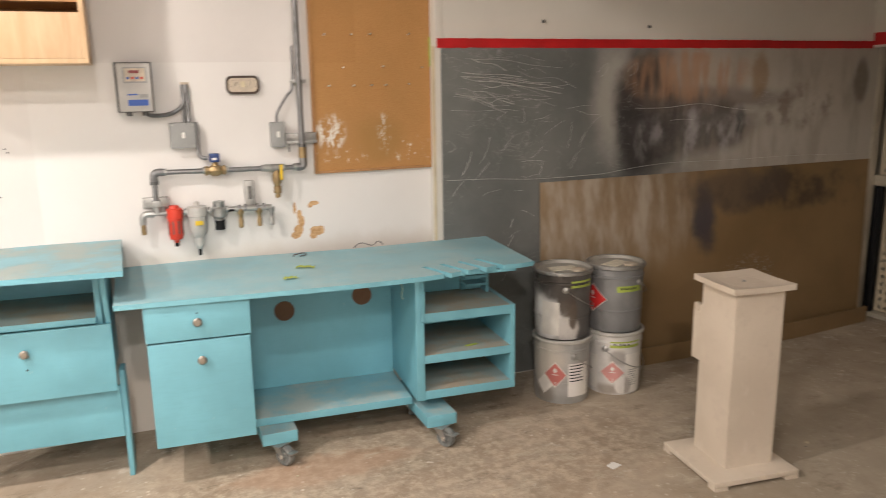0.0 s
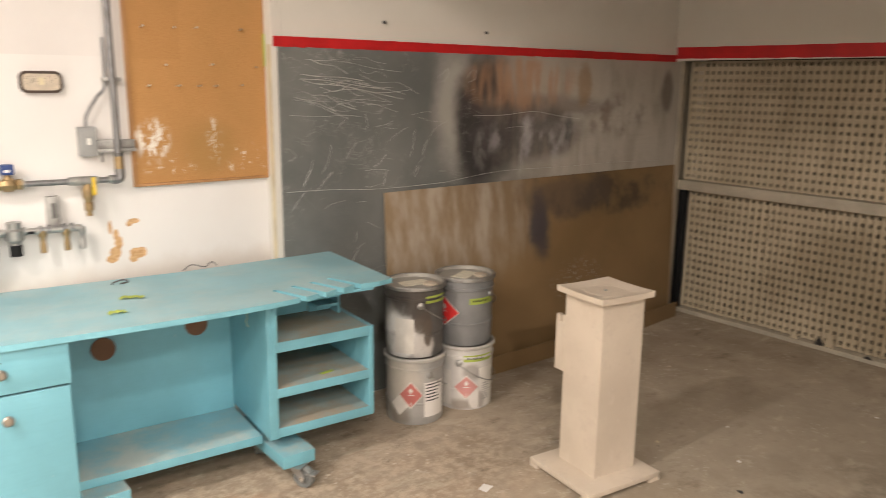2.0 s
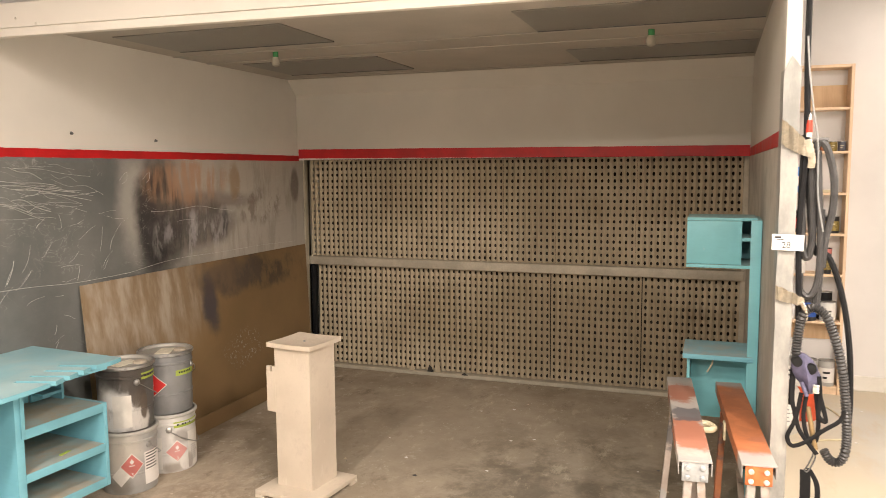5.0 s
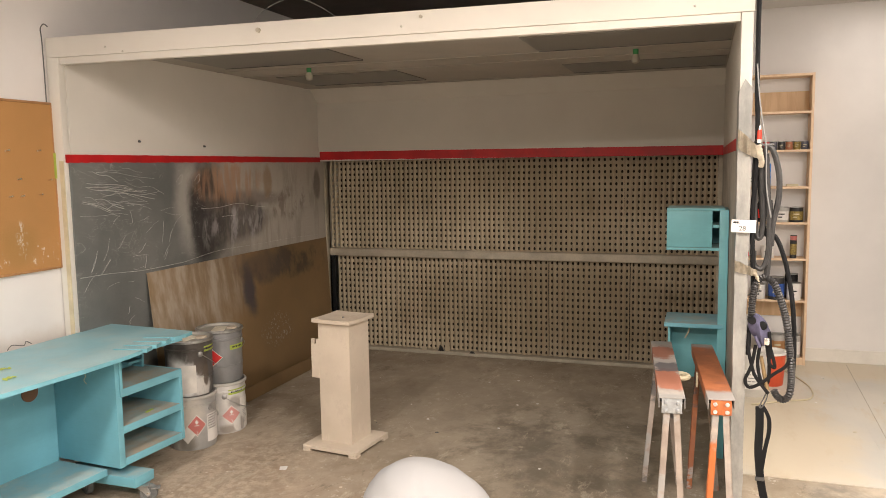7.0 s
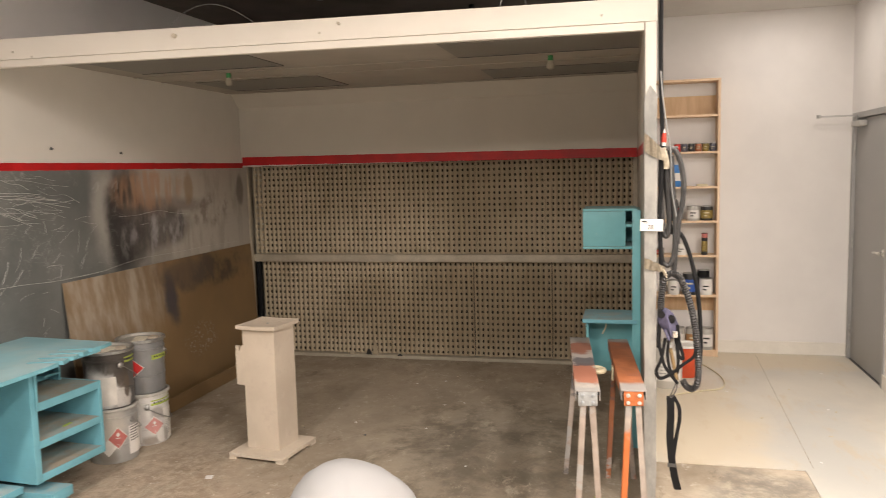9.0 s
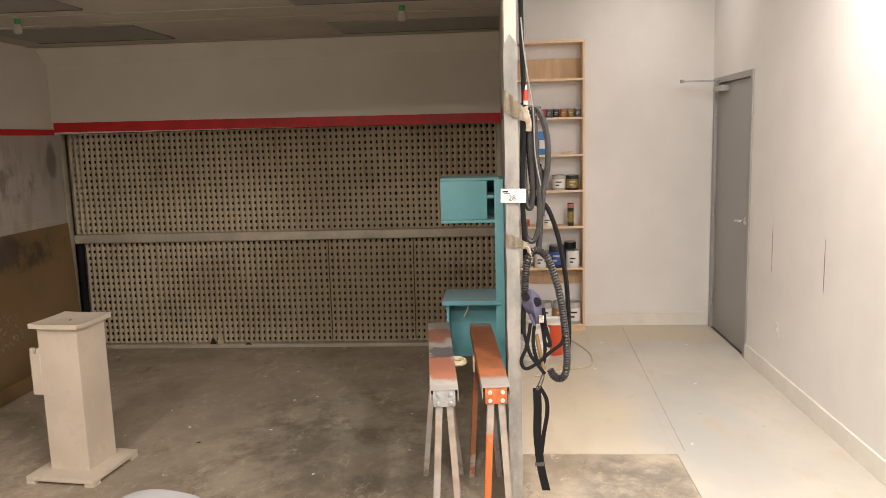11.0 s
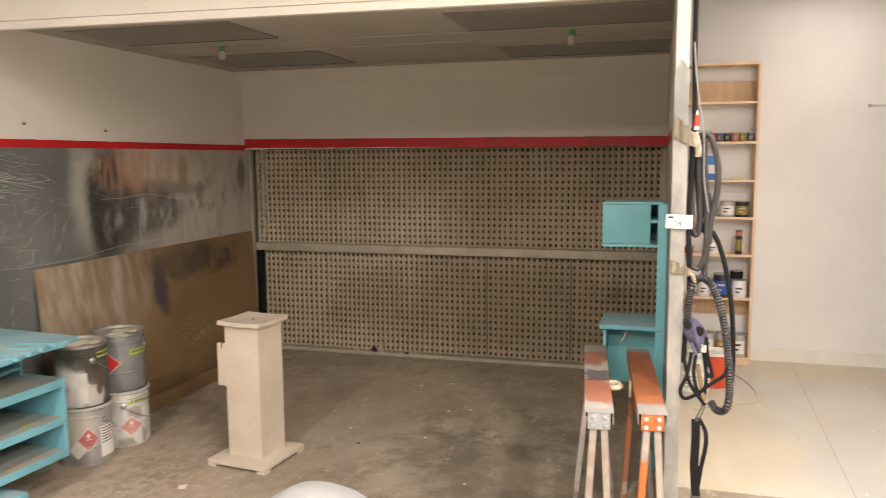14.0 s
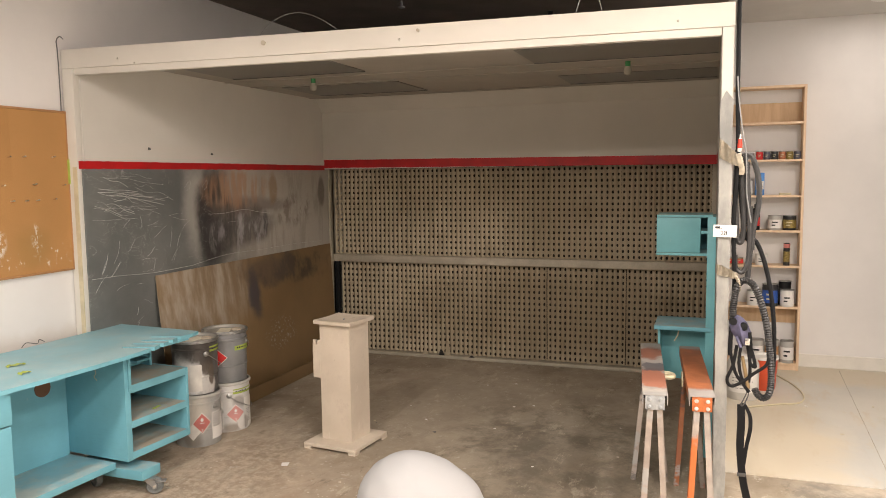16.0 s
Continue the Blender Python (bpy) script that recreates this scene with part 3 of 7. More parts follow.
def horse_paint(name, base, over, k, bare=None, patches=(), dipped=None):
    n = Nodes(name, 0.55, 0.15)
    steel = (0.36, 0.35, 0.335)
    c = n.mix(n.ramp(n.noise(12, 5), 0.3, 0.7), dim(base, 0.8), dim(base, 1.12))
    c = n.mix(n.ramp(n.noise(4.5, 6, n.scaled(n.local, (1, 0.5, 1)), 0.65), k, k + 0.06), c, over)
    c = n.mix(n.ramp(n.noise(5, 6, n.scaled(n.local, (1.2, 0.5, 1), (3, 9, 2)), 0.65), 0.54 if not bare or bare[0] < 0.15 else 0.64, 0.70 if bare and bare[0] > 0.15 else 0.60, 0.0, 0.9), c, steel)
    c = n.mix(n.ramp(n.noise(4.5, 6, n.scaled(n.local, (1.2, 0.5, 1), (8, 1, 2)), 0.65), 0.57, 0.64, 0.0, 0.85), c, (0.10, 0.095, 0.095))
    for x, rx, tint in patches:
        c = n.mix(n.calc("MULTIPLY", n.blob((x, 0, 0.72), (rx, 0.07, 0.2), 0.9, 10, 0.35, n.local), 0.9), c, tint)
    if bare:
        sep = n.add("ShaderNodeSeparateXYZ")
        n.put(sep.inputs[0], n.local)
        wavy = n.calc("ADD", sep.outputs["X"], n.calc("MULTIPLY", n.noise(9, 5, None, 0.7), 0.12))
        ends = n.calc("MAXIMUM", n.ramp(wavy, bare[0] + 0.03, bare[0] - 0.03), n.ramp(wavy, bare[1] - 0.03, bare[1] + 0.03))
        c = n.mix(n.calc("MULTIPLY", ends, 0.92), c, steel)
    if dipped:
        sep = n.add("ShaderNodeSeparateXYZ")
        n.put(sep.inputs[0], n.local)
        wavy = n.calc("ADD", sep.outputs["Z"], n.calc("MULTIPLY", n.noise(14, 4, None, 0.6), 0.16))
        c = n.mix(n.calc("MULTIPLY", n.ramp(wavy, dipped[0] + 0.02, dipped[0] - 0.02), 0.95), c, dipped[1])
    n.bump(n.noise(70, 4), 0.2, 0.001)
    return n.done(c)


BLUE = painted("turquoise_paint", (0.175, 0.44, 0.535), 0.28)
# pale tone on the worktop paints the sheen of the reflected wall
BLUE_SHEEN = painted("sheen_turquoise_paint", (0.19, 0.46, 0.55), 0.42, (0.58, 0.61, 0.58), None, 0.15)
BLUE_DUSTY = painted("dusty_turquoise_paint", (0.175, 0.44, 0.535), 0.68, (0.44, 0.41, 0.35))
BLUE_SMEARED = painted("smeared_turquoise_paint", (0.175, 0.44, 0.535), 0.75, (0.56, 0.55, 0.49), (0.70, 0.68, 0.62), 0.15)
BLUE_BROWN = painted("brown_dusted_turquoise_paint", (0.175, 0.44, 0.535), 0.95, (0.335, 0.27, 0.195), None, 0.6)
BLUE_BOOTH = painted("booth_turquoise_paint", (0.17, 0.45, 0.50), 0.55, (0.42, 0.40, 0.33), None, 0.3)
CONCRETE = concrete()
FLOOR_PAINT = painted_floor()
FILM = plastic_sheet()
HARDBOARD = hardboard()
CORK = cork_surface()
FILTER = filter_paper()
PINE = pine()
PLYWOOD = pine("raw_plywood", (0.62, 0.42, 0.24), (0.74, 0.54, 0.34))
OAK_TRIM = pine("varnished_trim", (0.36, 0.18, 0.07), (0.46, 0.25, 0.11))
WALL_LEFT = wall_left_material()
WALL_RIGHT = wall_right_material()
WALL_UNSEEN = plain("unseen_grey_wall", (0.30, 0.28, 0.25), 0.85, 0, 0.1, 1)
BOOTH = booth_paint()
BOOTH_SIDE = booth_side_paint()
BOOTH_DULL = plain("dull_cream_paint", (0.55, 0.52, 0.455), 0.8, 0, 0.08, 1.5)
CEILING_DARK = plain("dark_brown_ceiling", (0.22, 0.185, 0.155), 0.9, 0, 0.25, 2)
CEILING_PALE = plain("pale_ceiling", (0.62, 0.60, 0.57), 0.9, 0, 0.06, 2)
BOOTH_CEILING = plain("booth_ceiling_paint", (0.45, 0.42, 0.37), 0.8, 0, 0.1, 2)
LIGHT_PANEL = plain("oversprayed_glass", (0.24, 0.235, 0.21), 0.45, 0, 0.2, 3)
RED_TAPE = plain("red_tape", (0.52, 0.012, 0.015), 0.45, 0, 0.2, 6)
GREEN_TAPE = plain("green_tape", (0.40, 0.50, 0.09), 0.6, 0, 0.2, 20)
CREAM = plain("cream_tape", (0.62, 0.55, 0.38), 0.6, 0, 0.15, 9)
# near-black colour paints the shade inside the filter holes
HOLE_SHADE = plain("hole_shade", (0.045, 0.039, 0.032), 0.9)
RAIL_METAL = plain("oversprayed_rail", (0.50, 0.455, 0.365), 0.6, 0.2, 0.2, 5)
RAIL_DARK = plain("dirty_joint", (0.40, 0.35, 0.27), 0.9, 0, 0.3, 9)
GALVANISED = metal("galvanised_steel", (0.44, 0.44, 0.43), 0.36, (0.13, 0.12, 0.11), 0.6)
STEEL_PIPE = metal("grey_steel_pipe", (0.27, 0.27, 0.275), 0.4, (0.10, 0.095, 0.09), 0.6)
DARK_STEEL = metal("dark_steel", (0.16, 0.16, 0.16), 0.5)
BRASS = metal("tarnished_brass", (0.40, 0.29, 0.155), 0.45, (0.16, 0.115, 0.06), 0.7)
CHROME = metal("bright_chrome", (0.8, 0.78, 0.74), 0.15, (0.4, 0.38, 0.35), 0.2)
NICKEL = metal("aged_nickel", (0.36, 0.33, 0.29), 0.3)
GREY_ENAMEL = plain("grey_enamel", (0.30, 0.305, 0.30), 0.45)
LIGHT_ENAMEL = plain("light_grey_enamel", (0.47, 0.46, 0.44), 0.45)
WHITE_PLASTIC = plain("white_plastic", (0.78, 0.77, 0.74), 0.4, 0, 0.05)
PAPER = plain("white_paper_label", (0.80, 0.78, 0.75), 0.7, 0, 0.06)
BLACK = plain("black_rubber", (0.010, 0.010, 0.011), 0.7, 0, 0.2, 14, 70.0, 0.12, 0.25)
CARD = plain("cream_printed_card", (0.58, 0.50, 0.40), 0.6, 0, 0.2, 40)
INK = plain("black_ink", (0.02, 0.02, 0.022), 0.6)
WHEEL_RUBBER = plain("grey_castor_rubber", (0.19, 0.20, 0.195), 0.5, 0, 0.3, 18)
GREY_RUBBER = plain("dark_grey_rubber", (0.042, 0.041, 0.041), 0.42, 0, 0.35, 18)
RED = plain("red_enamel", (0.62, 0.05, 0.025), 0.4, 0, 0.15)
RED_LABEL = plain("red_label", (0.66, 0.03, 0.03), 0.5, 0, 0.12)
RED_FADED = can_paint("faded_red_label", (0.62, 0.30, 0.28), (0.70, 0.62, 0.58))
RED_WORN = can_paint("worn_red_label", (0.56, 0.18, 0.16), (0.62, 0.47, 0.44))
COIL_BLUE = plain("navy_coil", (0.015, 0.05, 0.20), 0.4, 0, 0.1)
BLUE_LABEL = plain("blue_label", (0.03, 0.10, 0.42), 0.45, 0, 0.1)
YELLOW = plain("yellow_lever", (0.75, 0.52, 0.03), 0.45, 0, 0.15)
PURPLE = plain("violet_grey_rubber", (0.115, 0.11, 0.185), 0.5, 0, 0.3, 30)
SLATE = plain("slate_label", (0.10, 0.10, 0.13), 0.5, 0, 0.3, 60)
GOLD = plain("dull_gold_print", (0.30, 0.22, 0.06), 0.5, 0, 0.6, 90)
SKY_BLUE = plain("bright_blue_carton", (0.04, 0.22, 0.62), 0.45, 0, 0.2, 20)
ORANGE = plain("orange_plastic", (0.70, 0.10, 0.035), 0.45, 0, 0.15)
DOOR_GREY = plain("grey_door_paint", (0.33, 0.33, 0.325), 0.42, 0, 0.06, 2)
TRIM_WHITE = plain("white_trim", (0.78, 0.755, 0.70), 0.5, 0, 0.06)
SAWN = dusty_board()
FABRIC = plain("white_padded_cloth", (0.385, 0.385, 0.39), 0.85, 0, 0.03, 3, 300, 0.15)
CAN_DARK = can_paint("dark_steel_pail", (0.23, 0.235, 0.24), (0.18, 0.183, 0.185))
CAN_SPLASHED = can_paint("splashed_steel_pail", (0.115, 0.112, 0.11), (0.24, 0.235, 0.23), [((-0.13, -0.05, 0.12), (0.10, 0.12, 0.14), (0.80, 0.80, 0.79), 0.6), ((-0.05, -0.135, 0.05), (0.06, 0.05, 0.09), (0.68, 0.665, 0.64), 0.5), ((-0.056, -0.13, 0.20), (0.045, 0.05, 0.085), (0.10, 0.08, 0.065), 0.35), ((-0.11, -0.10, 0.275), (0.13, 0.11, 0.085), (0.075, 0.066, 0.06), 0.7), ((-0.02, -0.14, 0.12), (0.022, 0.05, 0.06), (0.13, 0.105, 0.085), 0.4)])
CAN_GREY = can_paint("grey_pail_paint", (0.40, 0.40, 0.39), (0.55, 0.54, 0.51), [((-0.13, -0.06, 0.22), (0.09, 0.10, 0.12), (0.60, 0.57, 0.51), 1.0), ((-0.13, -0.05, 0.05), (0.06, 0.06, 0.05), (0.28, 0.26, 0.23), 0.8)])
CAN_WHITE = can_paint("white_grey_pail", (0.66, 0.65, 0.63), (0.76, 0.75, 0.73), [((-0.06, -0.13, 0.20), (0.05, 0.05, 0.04), (0.40, 0.38, 0.36), 0.8), ((-0.10, -0.10, 0.03), (0.06, 0.06, 0.03), (0.38, 0.34, 0.30), 0.9), ((-0.03, -0.14, 0.06), (0.05, 0.05, 0.05), (0.80, 0.78, 0.75), 0.3)])
CARD_PALE = plain("pale_lid_label", (0.74, 0.70, 0.58), 0.6, 0, 0.15, 30)
WORN_PAPER = can_paint("paint_stained_paper", (0.74, 0.72, 0.68), (0.80, 0.78, 0.75), [((-0.02, -0.14, 0.05), (0.03, 0.05, 0.05), (0.40, 0.37, 0.34), 0.6)])
LID = can_paint("dusty_pail_lid", (0.34, 0.325, 0.29), (0.56, 0.53, 0.47))
RIM_PALE = can_paint("scuffed_pail_rim", (0.50, 0.49, 0.46), (0.36, 0.35, 0.33))
HORSE_GREY = horse_paint("scuffed_orange_grey_steel", (0.45, 0.41, 0.37), (0.36, 0.15, 0.09), 0.60, (0.10, 1.06), [(0.30, 0.17, (0.42, 0.15, 0.085)), (0.52, 0.10, (0.12, 0.115, 0.125)), (0.63, 0.05, (0.46, 0.42, 0.39)), (0.80, 0.13, (0.34, 0.125, 0.075))])
HORSE_ORANGE = horse_paint("worn_orange_steel", (0.40, 0.14, 0.058), (0.34, 0.125, 0.065), 0.5, (0.17, 0.98))
LEG_GREY = horse_paint("oversprayed_steel_leg", (0.36, 0.30, 0.255), (0.38, 0.19, 0.12), 0.58)
LEG_ORANGE = horse_paint("bright_orange_leg", (0.40, 0.345, 0.30), (0.46, 0.16, 0.07), 0.55, None, (), (0.60, (0.54, 0.145, 0.03)))
LEG_STREAKED = horse_paint("pale_streaked_leg", (0.40, 0.345, 0.30), (0.42, 0.13, 0.07), 0.57)
LEG_RUST = horse_paint("dull_orange_leg", (0.36, 0.125, 0.045), (0.30, 0.11, 0.05), 0.5)
STEEL_GREY = plain("pale_blue_grey_steel", (0.40, 0.42, 0.43), 0.45, 0.3, 0.25, 30)
ORANGE_WORN = plain("worn_orange_plate", (0.52, 0.15, 0.045), 0.55, 0, 0.35, 30)
PALE_BOLT = plain("paint_speckled_bolt", (0.66, 0.60, 0.54), 0.5, 0.1, 0.3, 60)
MASKING = plain("aged_masking_tape", (0.50, 0.44, 0.34), 0.6, 0, 0.25, 40, 120, 0.4)
COPPER = plain("copper_brown_print", (0.42, 0.16, 0.08), 0.5, 0, 0.3, 60)
GLOW = glowing()


# ---------------------------------------------------------------- the room
FLOOR_X0, WALL_X, LEFT_Y, RIGHT_Y, TOP = -7.5, 5.03, 3.75, -1.565, 3.0

bm = bmesh.new()
box(FLOOR_X0, 0.13, -0.1, WALL_X, LEFT_Y, 0, 0, bm)
box(FLOOR_X0, -0.685, -0.1, 2.318, 0.13, 0, 0, bm)
structure("floor", bm, CONCRETE, "worn stained grey-brown concrete workshop floor", "floor")
structure("floor_2", box(2.319, -0.6856, -0.1, WALL_X, 0.129, 0.003), FLOOR_PAINT, "grey painted plywood floor with tan stains", "floor")
structure("floor_3", box(FLOOR_X0, RIGHT_Y, -0.1, WALL_X, -0.686, 0.003), FLOOR_PAINT, "grey painted plywood floor with tan stains", "floor")

structure("wall_left", box(FLOOR_X0, LEFT_Y, -0.1, WALL_X + 0.15, LEFT_Y + 0.15, TOP + 0.1), WALL_LEFT, "white patched plaster wall behind the benches", "wall")
structure("wall_far", box(WALL_X, RIGHT_Y - 0.15, -0.1, WALL_X + 0.15, LEFT_Y, TOP + 0.1), WALL_RIGHT, "plain white painted wall behind the bookcase", "wall")
# unseen closing wall, set far back and darkened to cut bounced light
structure("wall_back", box(FLOOR_X0 - 0.15, RIGHT_Y - 0.15, -0.1, FLOOR_X0, LEFT_Y + 0.15, TOP + 0.1), WALL_UNSEEN, "plain grey wall out of view, added dark to cut bounced light", "wall")
# the wall with the door opening
D0, D1, DH = 4.065, 4.93, 2.02
bm = box(FLOOR_X0, RIGHT_Y - 0.15, -0.1, D0 - 0.05, RIGHT_Y, TOP + 0.1)
box(D1 + 0.05, RIGHT_Y - 0.15, -0.1, WALL_X, RIGHT_Y, TOP + 0.1, 0, bm)
box(D0 - 0.05, RIGHT_Y - 0.15, DH + 0.05, D1 + 0.05, RIGHT_Y, TOP + 0.1, 0, bm)
structure("wall_right", bm, WALL_RIGHT, "white painted wall with two dark scrapes", "wall")
structure("ceiling", box(FLOOR_X0, 0.13, TOP, WALL_X, LEFT_Y, TOP + 0.1), CEILING_DARK, "dark brown workshop ceiling", "ceiling")
structure("ceiling_2", box(FLOOR_X0, RIGHT_Y, TOP - 0.04, WALL_X, 0.13, TOP + 0.1), CEILING_PALE, "pale grey flat ceiling beside the booth", "ceiling")

bm = box(WALL_X - 0.014, RIGHT_Y, 0.003, WALL_X, 1.0, 0.115, 0.003)
structure("baseboard", bm, TRIM_WHITE, "white wooden baseboard", "baseboard")
bm = box(FLOOR_X0, RIGHT_Y, 0.003, D0 - 0.052, RIGHT_Y + 0.014, 0.115, 0.003)
structure("baseboard", bm, TRIM_WHITE, "white wooden baseboard", "baseboard")


def door():
    d = thing("door_1", "closed grey painted flush metal door with lever knob", "door", ((D0 + D1) / 2, RIGHT_Y, 0), 0, "", "structure")
    w = (D1 - D0) / 2
    part("door_leaf", box(-w, -0.055, 0.012, w, -0.012, DH, 0.003), DOOR_GREY, d)
    frame_bm = box(-w - 0.05, -0.10, 0.003, -w - 0.003, 0.012, DH + 0.05, 0.003)
    box(w + 0.003, -0.10, 0.003, w + 0.05, 0.012, DH + 0.05, 0.003, frame_bm)
    box(-w - 0.003, -0.10, DH + 0.004, w + 0.003, 0.012, DH + 0.05, 0.003, frame_bm)
    part("door_frame", frame_bm, DOOR_GREY, d)
    rose = part("handle_rose", lathe([(0.032, 0), (0.032, 0.006), (0.026, 0.010), (0.012, 0.012), (0.012, 0.045), (0.0, 0.046)], (-w + 0.075, -0.012, 0.995), 24, None, (0, 1, 0)), CHROME, d, "polished chrome handle rose")
    part("lever", tube([(-w + 0.075, 0.030, 0.995), (-w + 0.10, 0.034, 0.996), (-w + 0.15, 0.034, 0.993), (-w + 0.185, 0.030, 0.990)], 0.009, 8), CHROME, rose, "chrome door lever")
    for z in (0.25, 1.0, 1.78):
        part("hinge", rod((w + 0.002, 0.0, z - 0.05), (w + 0.002, 0.0, z + 0.05), 0.008), GALVANISED, d)
    closer = part("door_closer", box(w - 0.30, -0.010, 1.955, w - 0.06, 0.05, 2.0, 0.008), LIGHT_ENAMEL, d, "grey metal door closer")
    arm = box(w - 0.19, 0.052, 2.035, w - 0.165, 0.33, 2.042)
    box(w - 0.12, 0.02, 2.045, w - 0.10, 0.32, 2.052, 0, arm, pose(0, 0, 0, 0, 0, -3))
    rod((w - 0.17, 0.04, 2.0), (w - 0.17, 0.04, 2.045), 0.012, None, 10, arm)
    rod((w - 0.16, 0.315, 2.03), (w - 0.16, 0.315, 2.056), 0.016, None, 10, arm)
    part("arm", arm, GALVANISED, closer)
    part("door_sill", box(-w - 0.04, -0.14, -0.05, w + 0.04, -0.001, 0.008), DARK_STEEL, d)


door()
structure("wall_hall", box(D0 - 0.3, RIGHT_Y - 0.28, -0.1, D1 + 0.3, RIGHT_Y - 0.2, 2.3), WALL_RIGHT, "plain wall behind the door", "wall")


def ceiling_lamp(x, y, watts, z):
    c = thing("ceiling_light", "round white recessed ceiling light switched on", "ceiling light", (x, y, z), 0, "ceiling lights")
    part("trim_ring", lathe([(0.085, -0.006), (0.10, -0.004), (0.10, -0.001), (0.085, -0.001)], (0, 0, 0)), WHITE_PLASTIC, c)
    part("diffuser", lathe([(0.0, -0.0045), (0.083, -0.0045), (0.083, -0.002), (0.0, -0.002)], (0, 0, 0)), GLOW, c, "glowing warm white diffuser")
    data = bpy.data.lights.new("downlight", "AREA")
    data.shape, data.size, data.energy, data.color = "DISK", 0.17, watts, LAMP_COLOUR
    lamp = new("downlight", data)
    lamp.matrix_world = pose(x, y, z - 0.012)


for lx, ly, lw in LAMPS:
    ceiling_lamp(lx, ly, lw, TOP if ly > 0.13 else TOP - 0.04)

# ---------------------------------------------------------------- the spray booth
FX, RX, BX = 1.36, 1.62, 4.28           # front of the frame at its two posts, face of the back header
structure("booth_wall_left", box(FX + 0.012, 3.67, 0, 4.75, 3.745, 2.43), BOOTH, "white painted steel side wall of the spray booth", "wall")
structure("booth_wall_right", box(RX + 0.05, 0.135, 0, 4.75, 0.188, 2.43), BOOTH_SIDE, "grey oversprayed side wall of the spray booth", "wall")
structure("booth_wall_back", box(4.66, 0.188, 0, 4.75, 3.67, 2.43), HOLE_SHADE, "plenum wall behind the filters, near-black for the shade in their holes", "wall")
bm = bmesh.new()
rows = [[bm.verts.new((x, y, z)) for x, z in ((4.15, 2.40), (BX, 2.285), (BX, 1.764), (BX + 0.04, 1.764), (BX + 0.04, 2.40))] for y in (0.189, 3.669)]
for i in range(5):
    bm.faces.new((rows[0][i], rows[0][(i + 1) % 5], rows[1][(i + 1) % 5], rows[1][i]))
bm.faces.new(rows[0])
bm.faces.new(rows[1][::-1])
structure("booth_header", bm, BOOTH, "dull white painted header above the exhaust filters", "wall")
bm = slab([(RX + 0.06, 0.189), (4.66, 0.189), (4.66, 3.669), (FX + 0.04, 3.669)], 2.402, 2.43)
structure("booth_ceiling", bm, BOOTH_CEILING, "dull cream painted booth ceiling", "ceiling")
for bx in (2.78, 3.12, 4.05):
    structure("ceiling_seam", box(bx - 0.012, 0.19, 2.396, bx + 0.012, 3.667, 2.4015, 0.002), BOOTH_CEILING, "thin painted seam strip on the booth ceiling", "trim")

f = thing("booth_frame", "cream painted steel frame round the booth opening", "frame", (1.465, 1.92, 0), 4.66, "", "structure")
rise = Matrix.Translation((0, 0, 2.337)) @ pose(0, 0, 0, -0.37, 0, 0) @ Matrix.Translation((0, 0, -2.337))
part("post", box(0, 1.755, 0, 0.05, 1.828, 2.3245, 0.004), BOOTH, f)
part("post", box(0, -1.788, 0, 0.05, -1.738, 2.347, 0.004), BOOTH, f, "cream post wrapped in grey masking film")
part("header", box(0, -1.792, 2.337, 0.05, 1.828, 2.444, 0.004, None, rise), BOOTH, f)
part("lip", box(0.012, -1.736, 2.300, 0.05, 1.753, 2.3365, 0.002, None, rise), BOOTH, f)
film_bm = bmesh.new()
cols = [(-1.790, 0.06), (-1.790, -0.004), (-1.776, -0.006), (-1.76, -0.004), (-1.735, -0.005), (-1.735, 0.06)]
grid = []
for k in range(34):
    z = 0.02 + 2.02 * k / 33
    grid.append([film_bm.verts.new((x + 0.006 * noise.noise((y * 30, z * 7, 2)) - 0.004, y + 0.006 * noise.noise((y * 30, z * 6, 9)), z + (0.05 * noise.noise((y * 40, 0, 3)) if k == 33 else 0))) for y, x in cols])
for a, b in zip(grid, grid[1:]):
    for i in range(5):
        film_bm.faces.new((a[i], a[i + 1], b[i + 1], b[i]))
n = Nodes("milky_film_wrap", 0.35)
fc = n.mix(n.ramp(n.noise(7, 5, n.scaled(n.position, (1, 1, 0.5)), 0.7), 0.35, 0.65), (0.23, 0.232, 0.22), (0.37, 0.362, 0.335))
n.bump(n.noise(30, 4, n.scaled(n.position, (1, 1, 0.4)), 0.6, 1.0), 0.5, 0.004)
part("film_wrap", film_bm, n.done(fc), f, "crinkled grey masking film")
part("header_cap", rod((-0.012, 0.55, 2.40), (0.0, 0.55, 2.40), 0.012), RAIL_METAL, f, "small round cap")
part("header_cap", rod((-0.012, -0.3, 2.415), (0.0, -0.3, 2.415), 0.008), RAIL_METAL, f, "small round cap")

film = thing("masking_film", "grey masking film with crinkles and dark overspray", "film", (0, 0, 0), 0, "", "structure")
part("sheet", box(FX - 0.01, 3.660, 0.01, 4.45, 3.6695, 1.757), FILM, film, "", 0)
random.seed(11)
# pale colour paints the highlights along the film's folds
CREASE = plain("crease_highlight", (0.60, 0.595, 0.57), 0.4, 0, 0.3, 30)


def crease(points, r):
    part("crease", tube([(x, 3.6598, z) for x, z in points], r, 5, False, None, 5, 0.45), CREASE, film)


